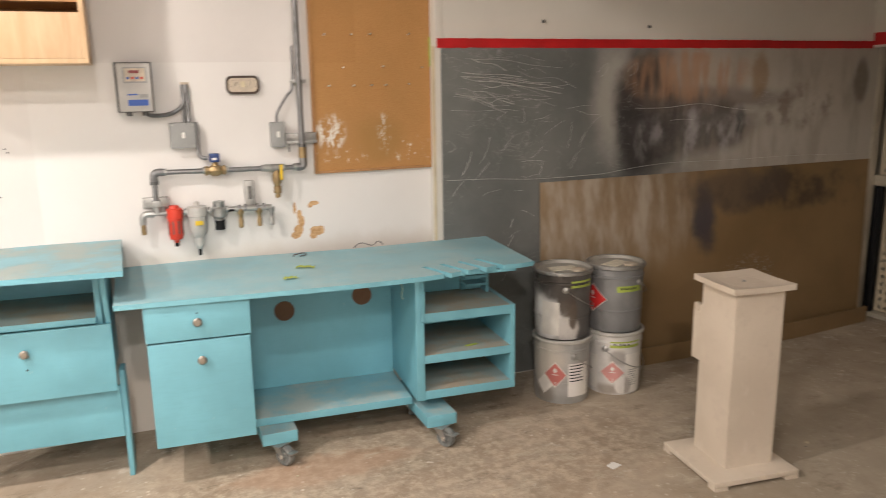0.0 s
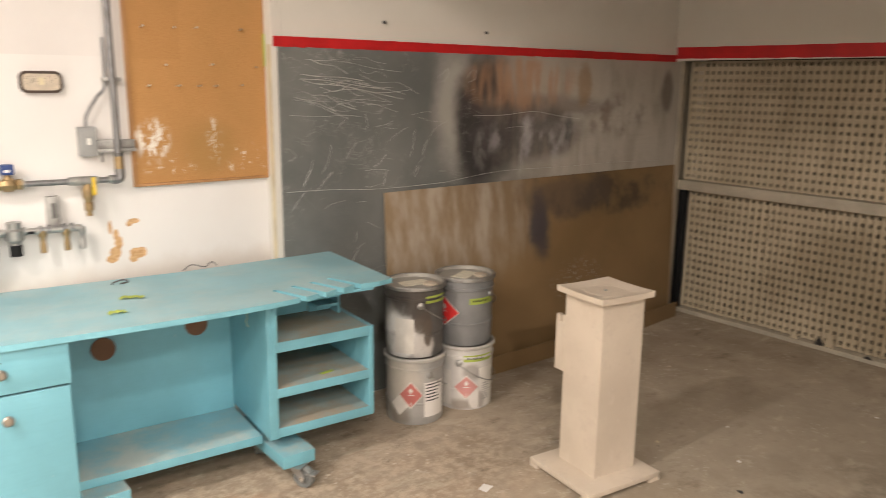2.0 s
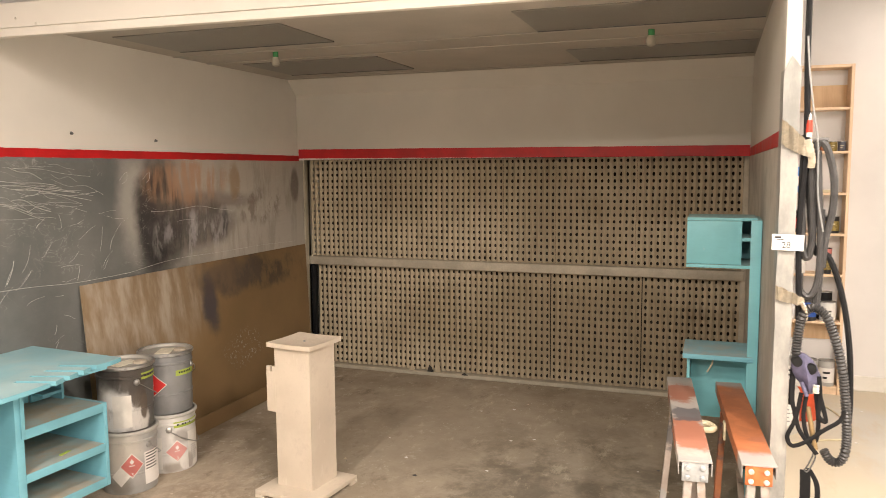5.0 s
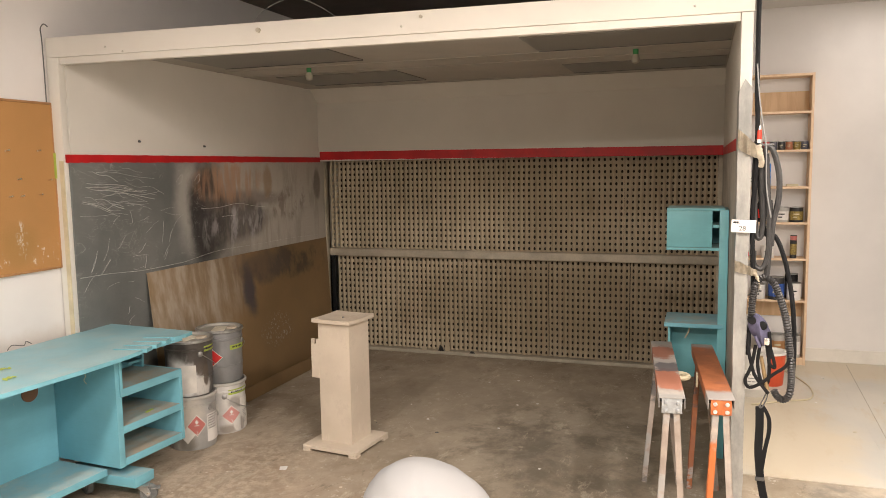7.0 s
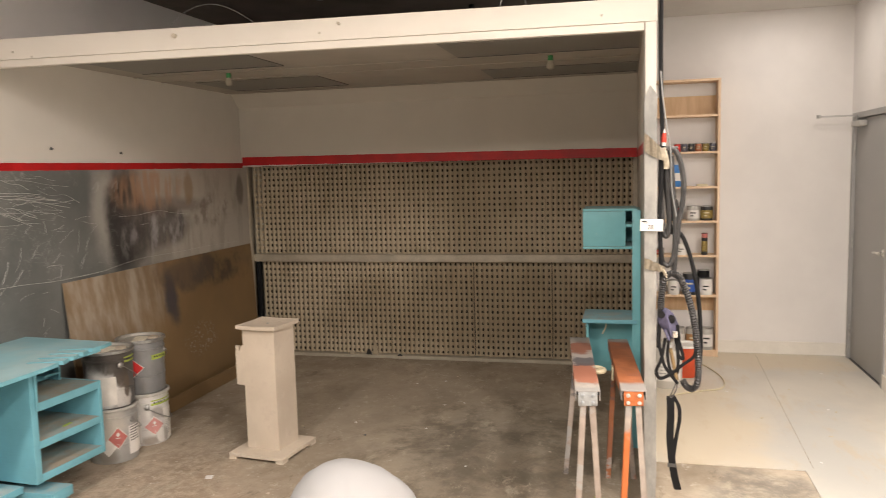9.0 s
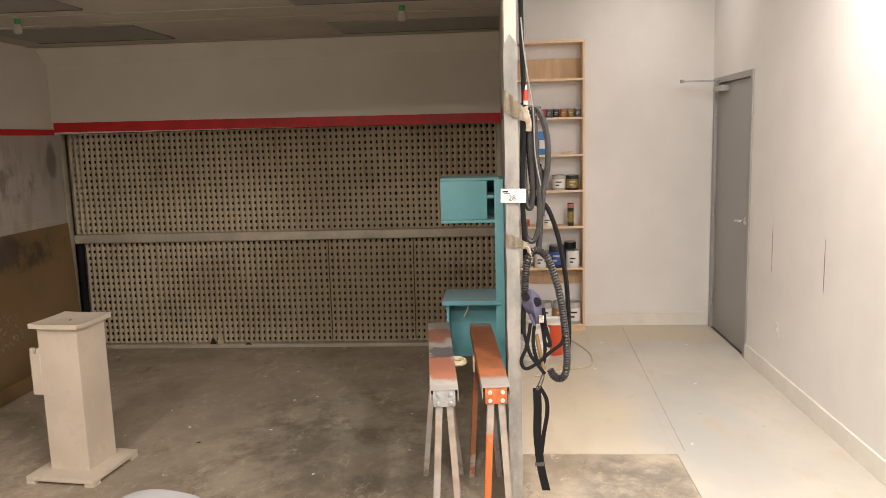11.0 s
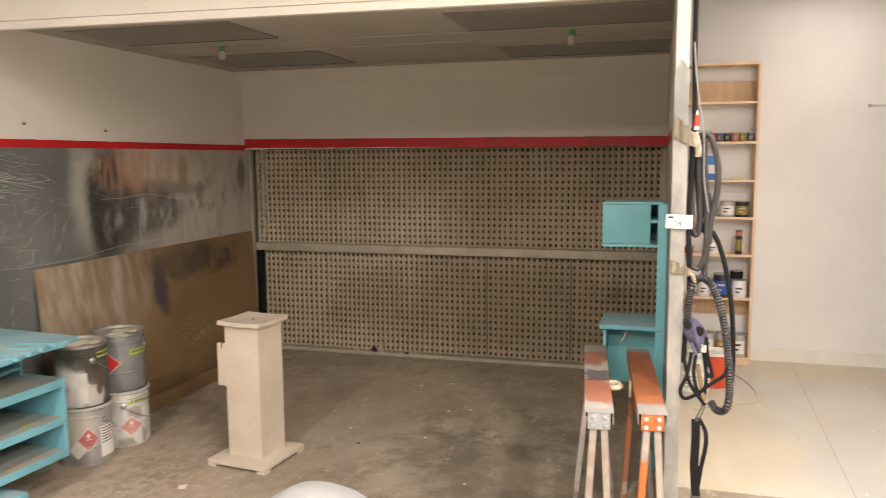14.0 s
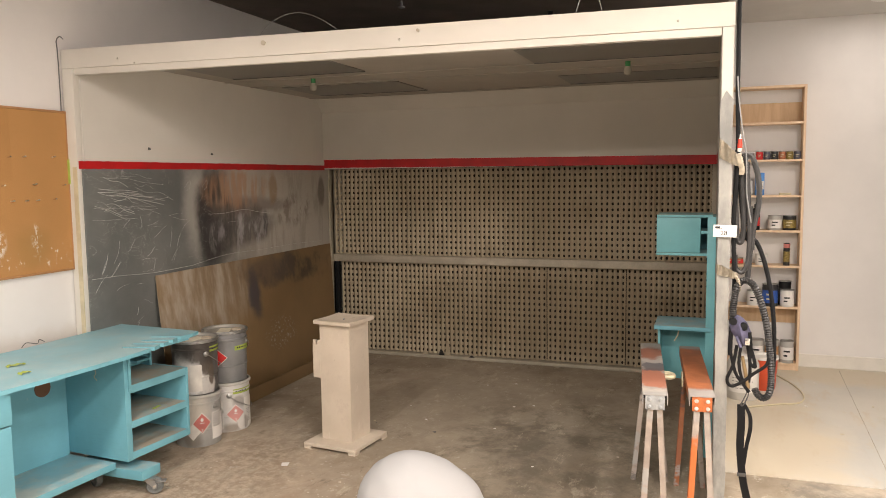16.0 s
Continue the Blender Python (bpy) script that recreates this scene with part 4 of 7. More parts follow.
crease([(1.37, 1.105), (1.6, 1.10), (1.9, 1.082), (2.3, 1.085)], 0.0035)
crease([(2.3, 1.085), (2.7, 1.12), (3.2, 1.115), (3.7, 1.115), (4.2, 1.10)], 0.002)
crease([(2.5, 1.435), (2.7, 1.432), (2.95, 1.448), (3.15, 1.42), (3.33, 1.40)], 0.0028)
crease([(2.74, 1.36), (2.82, 1.365), (2.9, 1.36)], 0.002)
crease([(1.40, 1.455), (1.55, 1.447), (1.7, 1.45), (1.78, 1.44)], 0.0022)
for k in range(26):
    x0, z0 = random.uniform(1.4, 1.78), random.uniform(1.49, 1.725)
    ln, sl = random.uniform(0.12, 0.5), random.uniform(-0.32, 0.03)
    wave = random.uniform(-0.02, 0.02)
    crease([(x0, z0), (x0 + ln * 0.3, z0 + ln * sl * 0.2 + wave), (x0 + ln * 0.65, z0 + ln * sl * 0.55 - wave * 0.6), (x0 + ln, z0 + ln * sl)], random.choice((0.0016, 0.002, 0.0028, 0.0045)))
for k in range(26):
    x0, z0 = random.uniform(1.40, 2.2), random.uniform(0.75, 1.45)
    ln, a = random.uniform(0.05, 0.15), random.choice((0.3, 0.7, -0.2, 1.2)) + random.uniform(-0.3, 0.3)
    bend = random.uniform(-0.35, 0.35)
    crease([(x0 + ln * s * math.cos(a + bend * s), z0 + ln * s * math.sin(a + bend * s) + random.uniform(-0.004, 0.004)) for s in (0, 0.25, 0.5, 0.75, 1)], random.uniform(0.001, 0.0022))
for x0, z0 in ((2.25, 1.63), (2.44, 1.63)):
    crease([(x0, z0), (x0 + 0.03, z0 + 0.03), (x0 + 0.06, z0 + 0.045), (x0 + 0.055, z0 + 0.0), (x0 + 0.02, z0 - 0.02)], 0.0016)
for k in range(9):
    x0, z0 = random.uniform(1.39, 1.75), random.uniform(0.35, 1.1)
    ln, a = random.uniform(0.05, 0.16), random.uniform(-0.5, 1.3)
    crease([(x0, z0), (x0 + ln * 0.5 * math.cos(a), z0 + ln * 0.62 * math.sin(a)), (x0 + ln * math.cos(a), z0 + ln * math.sin(a))], random.choice((0.0008, 0.0011, 0.0016)))
structure("edge_tape", box(FX - 0.045, 3.672, 0.2, FX - 0.0405, 3.70, 1.765), CREAM, "cream masking tape on the booth post", "tape")
structure("tape_piece", box(FX - 0.046, 3.722, 1.67, FX - 0.0405, 3.742, 1.81), GREEN_TAPE, "short strip of green tape on the booth post", "tape")


def torn_tape(name, a, b, z0, z1, off):
    bm = bmesh.new()
    a, b, off = Vector(a), Vector(b), Vector(off)
    n_ = 60
    prev = None
    for i in range(n_ + 1):
        p = a.lerp(b, i / n_)
        lo, hi = z0 + 0.004 * noise.noise((i * 0.9, z0, 5)), z1 + 0.003 * noise.noise((i * 0.7, z1, 8))
        row = [bm.verts.new(p + Vector((0, 0, lo))), bm.verts.new(p + Vector((0, 0, hi))), bm.verts.new(p + off + Vector((0, 0, hi))), bm.verts.new(p + off + Vector((0, 0, lo)))]
        if prev:
            for k in range(4):
                bm.faces.new((prev[k], prev[(k + 1) % 4], row[(k + 1) % 4], row[k]))
        else:
            bm.faces.new(row)
        prev = row
    bm.faces.new(prev[::-1])
    structure(name, bm, RED_TAPE, "bright red masking tape band with ragged edges", "tape")


torn_tape("red_band", (FX - 0.03, 3.6585, 0), (3.45, 3.6585, 0), 1.756, 1.801, (0, 0.0105, 0))
torn_tape("red_band", (3.45, 3.6575, 0), (BX, 3.6575, 0), 1.755, 1.799, (0, 0.0105, 0))
torn_tape("red_band", (BX - 0.003, 0.192, 0), (BX - 0.003, 3.657, 0.02), 1.756, 1.830, (0.003, 0, 0))
torn_tape("red_band", (RX + 0.06, 0.1885, 0), (BX - 0.004, 0.1885, 0), 1.757, 1.812, (0, 0.003, 0))

# leaning hardboard sheet
bm = bmesh.new()
front = [(1.84, 3.50, 0.004), (4.24, 3.55, 0.004), (4.34, 3.653, 1.062), (1.90, 3.645, 1.062)]
lo = [bm.verts.new(p) for p in front]
hi = [bm.verts.new((p[0], p[1] + 0.006, p[2])) for p in front]
bm.faces.new(lo)
bm.faces.new(hi[::-1])
for i in range(4):
    bm.faces.new((lo[i], hi[i], hi[(i + 1) % 4], lo[(i + 1) % 4]))
hardboard_strip = slab([(1.84, 3.472), (3.6, 3.462), (4.30, 3.525), (4.30, 3.533), (3.6, 3.47), (1.84, 3.48)], 0.001, 0.105)
single("hardboard_strip", hardboard_strip, HARDBOARD, "narrow brown hardboard strip along the foot of the sheet", "board", smooth=0)
single("hardboard_sheet", bm, HARDBOARD, "brown hardboard sheet with overspray leaning on the booth wall", "board", smooth=0)


# exhaust filters: pleated paper with rows of holes
def filter_panel(parent, y0, y1, z0, z1, bow):
    pitch, rise = 0.0445, 0.0515
    nc, nr = max(2, round((y1 - y0) / pitch)), max(2, round((z1 - z0) / rise))
    dy, dz = (y1 - y0) / nc, (z1 - z0) / nr
    bm = bmesh.new()
    cache = {}

    def vert(y, z, x):
        key = (round(y, 5), round(z, 5))
        if key not in cache:
            lean = bow * math.sin(math.pi * (y - y0) / (y1 - y0)) + 0.008 * noise.noise((y * 5, z * 3, 1))
            cache[key] = bm.verts.new((4.465 + x - lean, y + 0.006 * noise.noise((y * 3, z * 2.2, 7)), z))
        return cache[key]

    for i in range(nc):
        for j in range(nr):
            cy, cz = y0 + (i + 0.5) * dy, z0 + (j + 0.5) * dz
            outer = [(-0.5, -0.5), (0, -0.5), (0.5, -0.5), (0.5, 0), (0.5, 0.5), (0, 0.5), (-0.5, 0.5), (-0.5, 0)]
            ro = [vert(cy + a * dy, cz + b * dz, 0.0 if a else 0.02) for a, b in outer]
            hy, hz = dy * random.uniform(0.185, 0.23), dz * random.uniform(0.25, 0.30)
            ri = []
            for a, b in outer:
                k = 0.72 if a and b else 1.0
                s = (a * 2 * hy * k, b * 2 * hz * k)
                ri.append(bm.verts.new((4.465 + 0.02 * (1 - abs(s[0]) / (dy / 2)) - bow * math.sin(math.pi * (cy - y0) / (y1 - y0)), cy + s[0] + 0.006 * noise.noise((cy * 3, cz * 2.2, 7)), cz + s[1])))
            for k in range(8):
                bm.faces.new((ro[k], ro[(k + 1) % 8], ri[(k + 1) % 8], ri[k]))
    return part("filter_panel", bm, FILTER, parent, "", 0)


bank = thing("exhaust_filter_wall", "wall of pleated perforated paper exhaust filters, tan with overspray", "filter wall", (0, 0, 0), 0, "", "structure")
ups = [0.225, 0.95, 1.55, 1.96, 2.9, 3.655]
for a, b in zip(ups, ups[1:]):
    filter_panel(bank, a, b - 0.0012, 0.953, 1.763, 0.004)
lows = [0.225, 0.9, 1.585, 2.352, 3.0, 3.60]
for a, b in zip(lows, lows[1:]):
    filter_panel(bank, a, b - (0.007 if b < 2 else 0.0015), 0.035, 0.884, 0.012)
part("rail", box(4.40, 0.20, 0.885, 4.53, 3.659, 0.952, 0.004), RAIL_METAL, bank, "oversprayed steel cross rail")
part("side_strip", box(4.42, 0.187, 0.0, 4.53, 0.222, 1.763, 0.003), RAIL_METAL, bank)
part("side_strip", box(4.42, 3.660, 0.0, 4.53, 3.669, 1.763, 0.002), RAIL_METAL, bank)
part("corner_strip", box(4.345, 3.648, 0.0, 4.399, 3.6595, 1.763, 0.002), RAIL_METAL, bank)
part("bottom_angle", box(4.41, 0.20, 0.001, 4.53, 3.655, 0.03, 0.003), RAIL_METAL, bank)
# black strip painted for the shaded gap beside the lower filters
part("side_strip", box(4.42, 3.605, 0.0, 4.46, 3.645, 0.884, 0.002), BLACK, bank)
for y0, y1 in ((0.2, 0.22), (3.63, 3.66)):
    part("backing", box(4.60, y0, 0, 4.61, y1, 0.8), HOLE_SHADE, bank)


def torn_scrap(x, y, h, lean, material=GREY_RUBBER, tone="dark"):
    bm = bmesh.new()
    pts = [(0, -0.025, 0), (0, 0.03, 0), (-0.004, 0.022, h * 0.5), (-0.01, 0.006, h), (-0.008, -0.012, h * 0.7)]
    lo = [bm.verts.new((x + a + lean * c, y + b, c + 0.031)) for a, b, c in pts]
    hi = [bm.verts.new((x + a + lean * c - 0.003, y + b, c + 0.031)) for a, b, c in pts]
    bm.faces.new(lo)
    bm.faces.new(hi[::-1])
    for i in range(5):
        bm.faces.new((lo[i], lo[(i + 1) % 5], hi[(i + 1) % 5], hi[i]))
    single("torn_filter_scrap", bm, material, tone + " torn filter piece; the dark ones paint a torn hole's shade", "scrap", smooth=0)


# dark pieces paint the black of torn holes, pale ones are the flaps
torn_scrap(4.42, 2.56, 0.06, 0.02)
torn_scrap(4.40, 2.26, 0.02, 0.4)
torn_scrap(4.425, 2.50, 0.15, 0.03, FILTER, "pale")
torn_scrap(4.42, 2.72, 0.05, 0.03, FILTER, "pale")

for x0, x1, y0, y1 in ((2.05, 2.60, 2.44, 3.475), (3.22, 3.85, 2.46, 3.45), (2.18, 2.72, 0.20, 1.305), (3.42, 3.93, 0.20, 1.285)):
    lp = thing("light_panel", "unlit oversprayed grey glass light panel in the ceiling", "light panel", ((x0 + x1) / 2, (y0 + y1) / 2, 2.402), 0, "booth light panels", "structure")
    w, d = (x1 - x0) / 2, (y1 - y0) / 2
    part("pane", box(-w, -d, -0.006, w, d, -0.001), LIGHT_PANEL, lp)
    part("edge_strip", box(w, -d, -0.009, w + 0.012, d, -0.001), DARK_STEEL, lp)

for x, y in ((2.843, 2.962), (2.91, 0.742)):
    s = thing("sprinkler_head", "small fire sprinkler with green bag on the booth ceiling", "sprinkler", (x, y, 2.402), 0, "booth sprinklers")
    part("stem", rod((0, 0, -0.001), (0, 0, -0.032), 0.017), plain("green_cap", (0.05, 0.30, 0.10), 0.5), s, "green cap")
    part("bag", lathe([(0.010, -0.088), (0.022, -0.08), (0.026, -0.056), (0.019, -0.033)], (0, 0, 0), 12), plain("cloudy_bag", (0.45, 0.43, 0.36), 0.4), s, "cloudy plastic bag")
for x, z in ((1.918, 1.889), (2.574, 1.870)):
    single("wall_hook", rod((x, 3.668, z), (x + 0.004, 3.655, z - 0.004), 0.009, 0.006, 8), DARK_STEEL, "small dark screw head in the booth wall", "screw", "booth wall screws")

# ---------------------------------------------------------------- the turquoise bench
BENCH = (-0.249, 3.233, 0)
BTURN = -4.27


def knob(parent, u, v, z):
    part("knob", lathe([(0.008, 0), (0.007, 0.008), (0.016, 0.014), (0.018, 0.022), (0.012, 0.028), (0.0, 0.029)], (u, v, z), 18, None, (0, -1, 0)), NICKEL, parent, "satin nickel round knob")


def bench():
    b = thing("workbench", "turquoise painted wooden workbench on castors with drawers, dusty", "workbench", BENCH, BTURN)
    top = [(0.045, -0.130), (0.25, -0.134), (0.49, -0.140), (0.72, -0.148), (0.95, -0.150), (1.15, -0.143), (1.262, -0.134)]
    for k in range(4):
        u = 1.345 + 0.088 * k
        edge = -0.122 + 0.020 * k
        top += [(u, edge), (u - 0.055, edge + 0.15), (u - 0.034, edge + 0.158), (u + 0.030, edge)]
    top += [(1.72, -0.066), (1.795, -0.048), (1.80, 0.565), (1.1, 0.52), (0.0, 0.565)]
    part("worktop", slab(top, 0.780, 0.80, None), BLUE_SHEEN, b, "turquoise worktop with saw cuts", 0)
    part("nosing", box(0.14, -0.06, 0.768, 1.70, -0.04, 0.7795), BLUE, b)
    # drawer unit
    part("drawer_carcass", box(0.15, -0.088, 0.195, 0.528, 0.40, 0.767, 0.002), BLUE, b)
    dr = part("drawer", box(0.143, -0.118, 0.633, 0.537, -0.089, 0.776, 0.003), BLUE, b)
    knob(dr, 0.338, -0.118, 0.706)
    part("keyhole", rod((0.338, -0.1195, 0.738), (0.338, -0.1175, 0.738), 0.003, None, 10), INK, dr)
    cd = part("cupboard_door", box(0.147, -0.118, 0.197, 0.530, -0.089, 0.626, 0.003), BLUE, b)
    knob(cd, 0.344, -0.118, 0.551)
    # knee space
    back = part("back_panel", box(0.528, 0.395, 0.17, 1.238, 0.413, 0.779), BLUE, b)
    for u, z in ((0.721, 0.557), (1.092, 0.596)):
        # solid discs, coloured brown for the shade inside the cable holes
        part("hole_disc", rod((u, 0.389, z), (u, 0.3945, z), 0.047, None, 28), plain("shadowed_hole", (0.16, 0.085, 0.05), 0.9), back, "round brown disc painted as a shaded cable hole")
    part("base_panel", box(0.53, 0.055, 0.152, 1.238, 0.394, 0.187, 0.002), BLUE_SMEARED, b, "dusty base board with white paint marks")
    part("base_runner", box(0.54, 0.10, 0.151, 1.23, 0.125, 0.1515), BLUE, b)
    part("side_panel", box(1.239, -0.035, 0.20, 1.277, 0.43, 0.779, 0.002), BLUE, b)
    part("side_strip", box(1.262, -0.043, 0.57, 1.280, -0.0355, 0.779, 0.002), BLUE, b)
    part("cord_end", tube([(1.2385, 0.17, 0.70), (1.232, 0.165, 0.69), (1.234, 0.16, 0.665), (1.230, 0.168, 0.645), (1.235, 0.155, 0.625)], 0.002, 6), CREAM, b, "thin pale cord end")
    # open shelf unit
    for z0, z1, nm in ((0.203, 0.242, "bottom_shelf"), (0.372, 0.410, "shelf"), (0.562, 0.604, "top_shelf")):
        part(nm, box(1.278, -0.03, z0, 1.688, 0.40, z1, 0.002), BLUE_BROWN, b, "turquoise shelf under brown dust")
        part("shelf_edge", box(1.278, -0.034, z0, 1.688, -0.0305, z1, 0.001), BLUE, b, "clean turquoise shelf edge")
    part("side_panel", box(1.6885, -0.034, 0.203, 1.710, 0.40, 0.604, 0.002), BLUE, b)
    part("shelf_back", box(1.278, 0.401, 0.203, 1.71, 0.415, 0.604), BLUE, b)
    part("upper_back", box(1.278, 0.30, 0.605, 1.56, 0.318, 0.779), BLUE, b)
    slot = box(1.56, 0.28, 0.605, 1.66, 0.295, 0.705)
    for z in (0.64, 0.68):
        box(1.56, 0.20, z, 1.66, 0.28, z + 0.012, 0, slot)
    box(1.66, 0.20, 0.605, 1.672, 0.295, 0.715, 0, slot)
    part("slot_rack", slot, BLUE, b)
    # feet and castors
    for u0, u1, v0, skew in ((0.555, 0.705, -0.035, 4), (1.262, 1.402, -0.105, 4)):
        m = Matrix.Translation((u0, v0, 0)) @ pose(0, 0, 0, 0, 0, skew)
        foot = part("foot_beam", box(0, 0, 0.097, u1 - u0, 0.46, 0.15, 0.004, None, m), BLUE_DUSTY, b, "dusty turquoise foot beam")
        for v, swing in ((0.02, 32), (0.40, -20)):
            w = m @ Matrix.Translation(((u1 - u0) / 2, v, 0)) @ pose(0, 0, 0, 0, 0, swing)
            at = w @ Vector((0, -0.03, 0))
            plate = box(-0.042, -0.036, 0.0915, 0.042, 0.036, 0.0965, 0.002, None, w)
            rod(w @ Vector((0, 0, 0.08)), w @ Vector((0, 0, 0.092)), 0.024, None, 14, plate)
            for s in (-1, 1):
                fork = bmesh.new()
                side = [fork.verts.new(w @ Vector((s * 0.0215, y, z))) for y, z in ((0.022, 0.082), (-0.028, 0.082), (-0.043, 0.05), (-0.04, 0.032), (-0.024, 0.03), (-0.012, 0.05))]
                far = [fork.verts.new(w @ Vector((s * 0.0245, y, z))) for y, z in ((0.022, 0.082), (-0.028, 0.082), (-0.043, 0.05), (-0.04, 0.032), (-0.024, 0.03), (-0.012, 0.05))]
                fork.faces.new(side)
                fork.faces.new(far[::-1])
                for k in range(6):
                    fork.faces.new((side[k], far[k], far[(k + 1) % 6], side[(k + 1) % 6]))
                part("castor_fork", fork, GALVANISED, foot, "galvanised castor fork", 0)
            part("castor_plate", plate, GALVANISED, foot, "galvanised castor plate")
            axle = (w @ Vector((1, 0, 0)) - w @ Vector((0, 0, 0)))
            part("castor_wheel", lathe([(0.012, -0.017), (0.022, -0.019), (0.024, -0.014), (0.032, -0.014), (0.033, -0.017), (0.041, -0.017), (0.0455, -0.010), (0.0455, 0.010), (0.041, 0.017), (0.033, 0.017), (0.032, 0.014), (0.024, 0.014), (0.022, 0.019), (0.012, 0.017)], (at.x, at.y, 0.0455), 28, None, tuple(axle)), WHEEL_RUBBER, foot, "grey rubber castor wheel")
            part("castor_hub", rod(at + axle * -0.028 + Vector((0, 0, 0.0455)), at + axle * 0.028 + Vector((0, 0, 0.0455)), 0.009, None, 8), CHROME, foot, "bright castor axle bolt")
            if v < 0.1:
                part("brake_pedal", box(-0.022, -0.088, 0.064, 0.022, -0.045, 0.070, 0.002, None, w), GALVANISED, foot, "galvanised brake pedal")
    return b


bench()


def cabinet_left():
    b = thing("tall_drawer_cabinet", "turquoise painted wooden drawer stand with open shelf, dusty top", "cabinet", BENCH, BTURN)
    part("top_board", slab([(-0.72, -0.118), (0.092, -0.140), (0.040, 0.50), (-0.72, 0.50)], 0.912, 0.933), BLUE_DUSTY, b, "dusty turquoise top board", 0)
    for u in (-0.66, -0.042):
        part("side_panel", box(u, 0.072, 0.41, u + 0.022, 0.48, 0.911, 0.002), BLUE, b)
    part("back_panel", box(-0.637, 0.455, 0.26, -0.043, 0.470, 0.911), BLUE, b)
    part("shelf", box(-0.637, 0.045, 0.69, -0.0425, 0.454, 0.715, 0.002), BLUE_BROWN, b, "turquoise shelf under brown dust")
    brace = bmesh.new()
    side = [brace.verts.new((-0.008, v, z)) for v, z in ((-0.02, 0.911), (0.09, 0.911), (0.09, 0.50), (0.065, 0.50), (0.05, 0.70))]
    far = [brace.verts.new((0.010, v.co.y, v.co.z)) for v in side]
    brace.faces.new(side)
    brace.faces.new(far[::-1])
    for k in range(5):
        brace.faces.new((side[k], far[k], far[(k + 1) % 5], side[(k + 1) % 5]))
    part("brace", brace, BLUE, b, "tapered turquoise brace board", 0)
    dr = part("drawer", box(-0.665, 0.030, 0.407, 0.012, 0.0445, 0.686, 0.003), BLUE, b)
    knob(dr, -0.300, 0.030, 0.604)
    part("keyhole", rod((-0.300, 0.0285, 0.535), (-0.300, 0.0305, 0.535), 0.004, None, 10), INK, dr)
    part("lower_panel", box(-0.69, 0.082, 0.186, 0.014, 0.10, 0.4065, 0.002), BLUE, b)
    for u in (-0.69, 0.0145):
        part("leg_panel", box(u, 0.09, 0.0, u + 0.02, 0.175, 0.47, 0.002), BLUE, b)
        if u < 0:
            part("rear_leg", box(u, 0.40, 0.0, u + 0.02, 0.46, 0.47, 0.002), BLUE, b)


cabinet_left()


def tapes():
    for u, v, turn, ln in ((0.718, 0.03, 10, 0.055), (0.805, 0.20, -15, 0.085)):
        bm = bmesh.new()
        prev = None
        for i in range(9):
            s = i / 8
            z = 0.803 + 0.006 * abs(math.sin(s * 7))
            row = [bm.verts.new((ln * (s - 0.5), w + 0.006 * math.sin(s * 5), z + 0.003 * (w > 0))) for w in (-0.012, 0.012)]
            if prev:
                bm.faces.new((prev[0], row[0], row[1], prev[1]))
            prev = row
        p = pose(*BENCH, 0, 0, BTURN) @ Vector((u, v, 0))
        single("tape_scrap", bm, GREEN_TAPE, "crumpled scrap of lime green tape on the workbench", "tape scrap", "green tape scraps", at=(p.x, p.y, 0), turn=turn)
    p = pose(*BENCH, 0, 0, BTURN) @ Vector((1.52, 0.03, 0.411))
    single("tape_scrap", box(-0.03, -0.008, 0, 0.03, 0.008, 0.004, 0.001), GREEN_TAPE, "crumpled scrap of lime green tape on the shelf", "tape scrap", "green tape scraps", at=tuple(p), turn=8)
    p = pose(*BENCH, 0, 0, BTURN) @ Vector((0.813, 0.44, 0.801))
    single("wire_clip", tube([(-0.03, 0, 0.004), (-0.02, 0.02, 0.006), (0.02, 0.02, 0.012), (0.03, 0.0, 0.006), (0.0, -0.008, 0.004)], 0.003, 6), DARK_STEEL, "bent dark wire clip on the workbench", "wire", at=tuple(p))
    p = pose(*BENCH, 0, 0, BTURN) @ Vector((1.18, 0.535, 0.801))
    single("wire_scrap", tube([(-0.09, 0, 0.003), (-0.05, 0.01, 0.02), (0, -0.01, 0.008), (0.04, 0.015, 0.02), (0.06, 0.0, 0.004)], 0.0022, 6), DARK_STEEL, "thin curled dark wire on the workbench", "wire", at=tuple(p))


tapes()

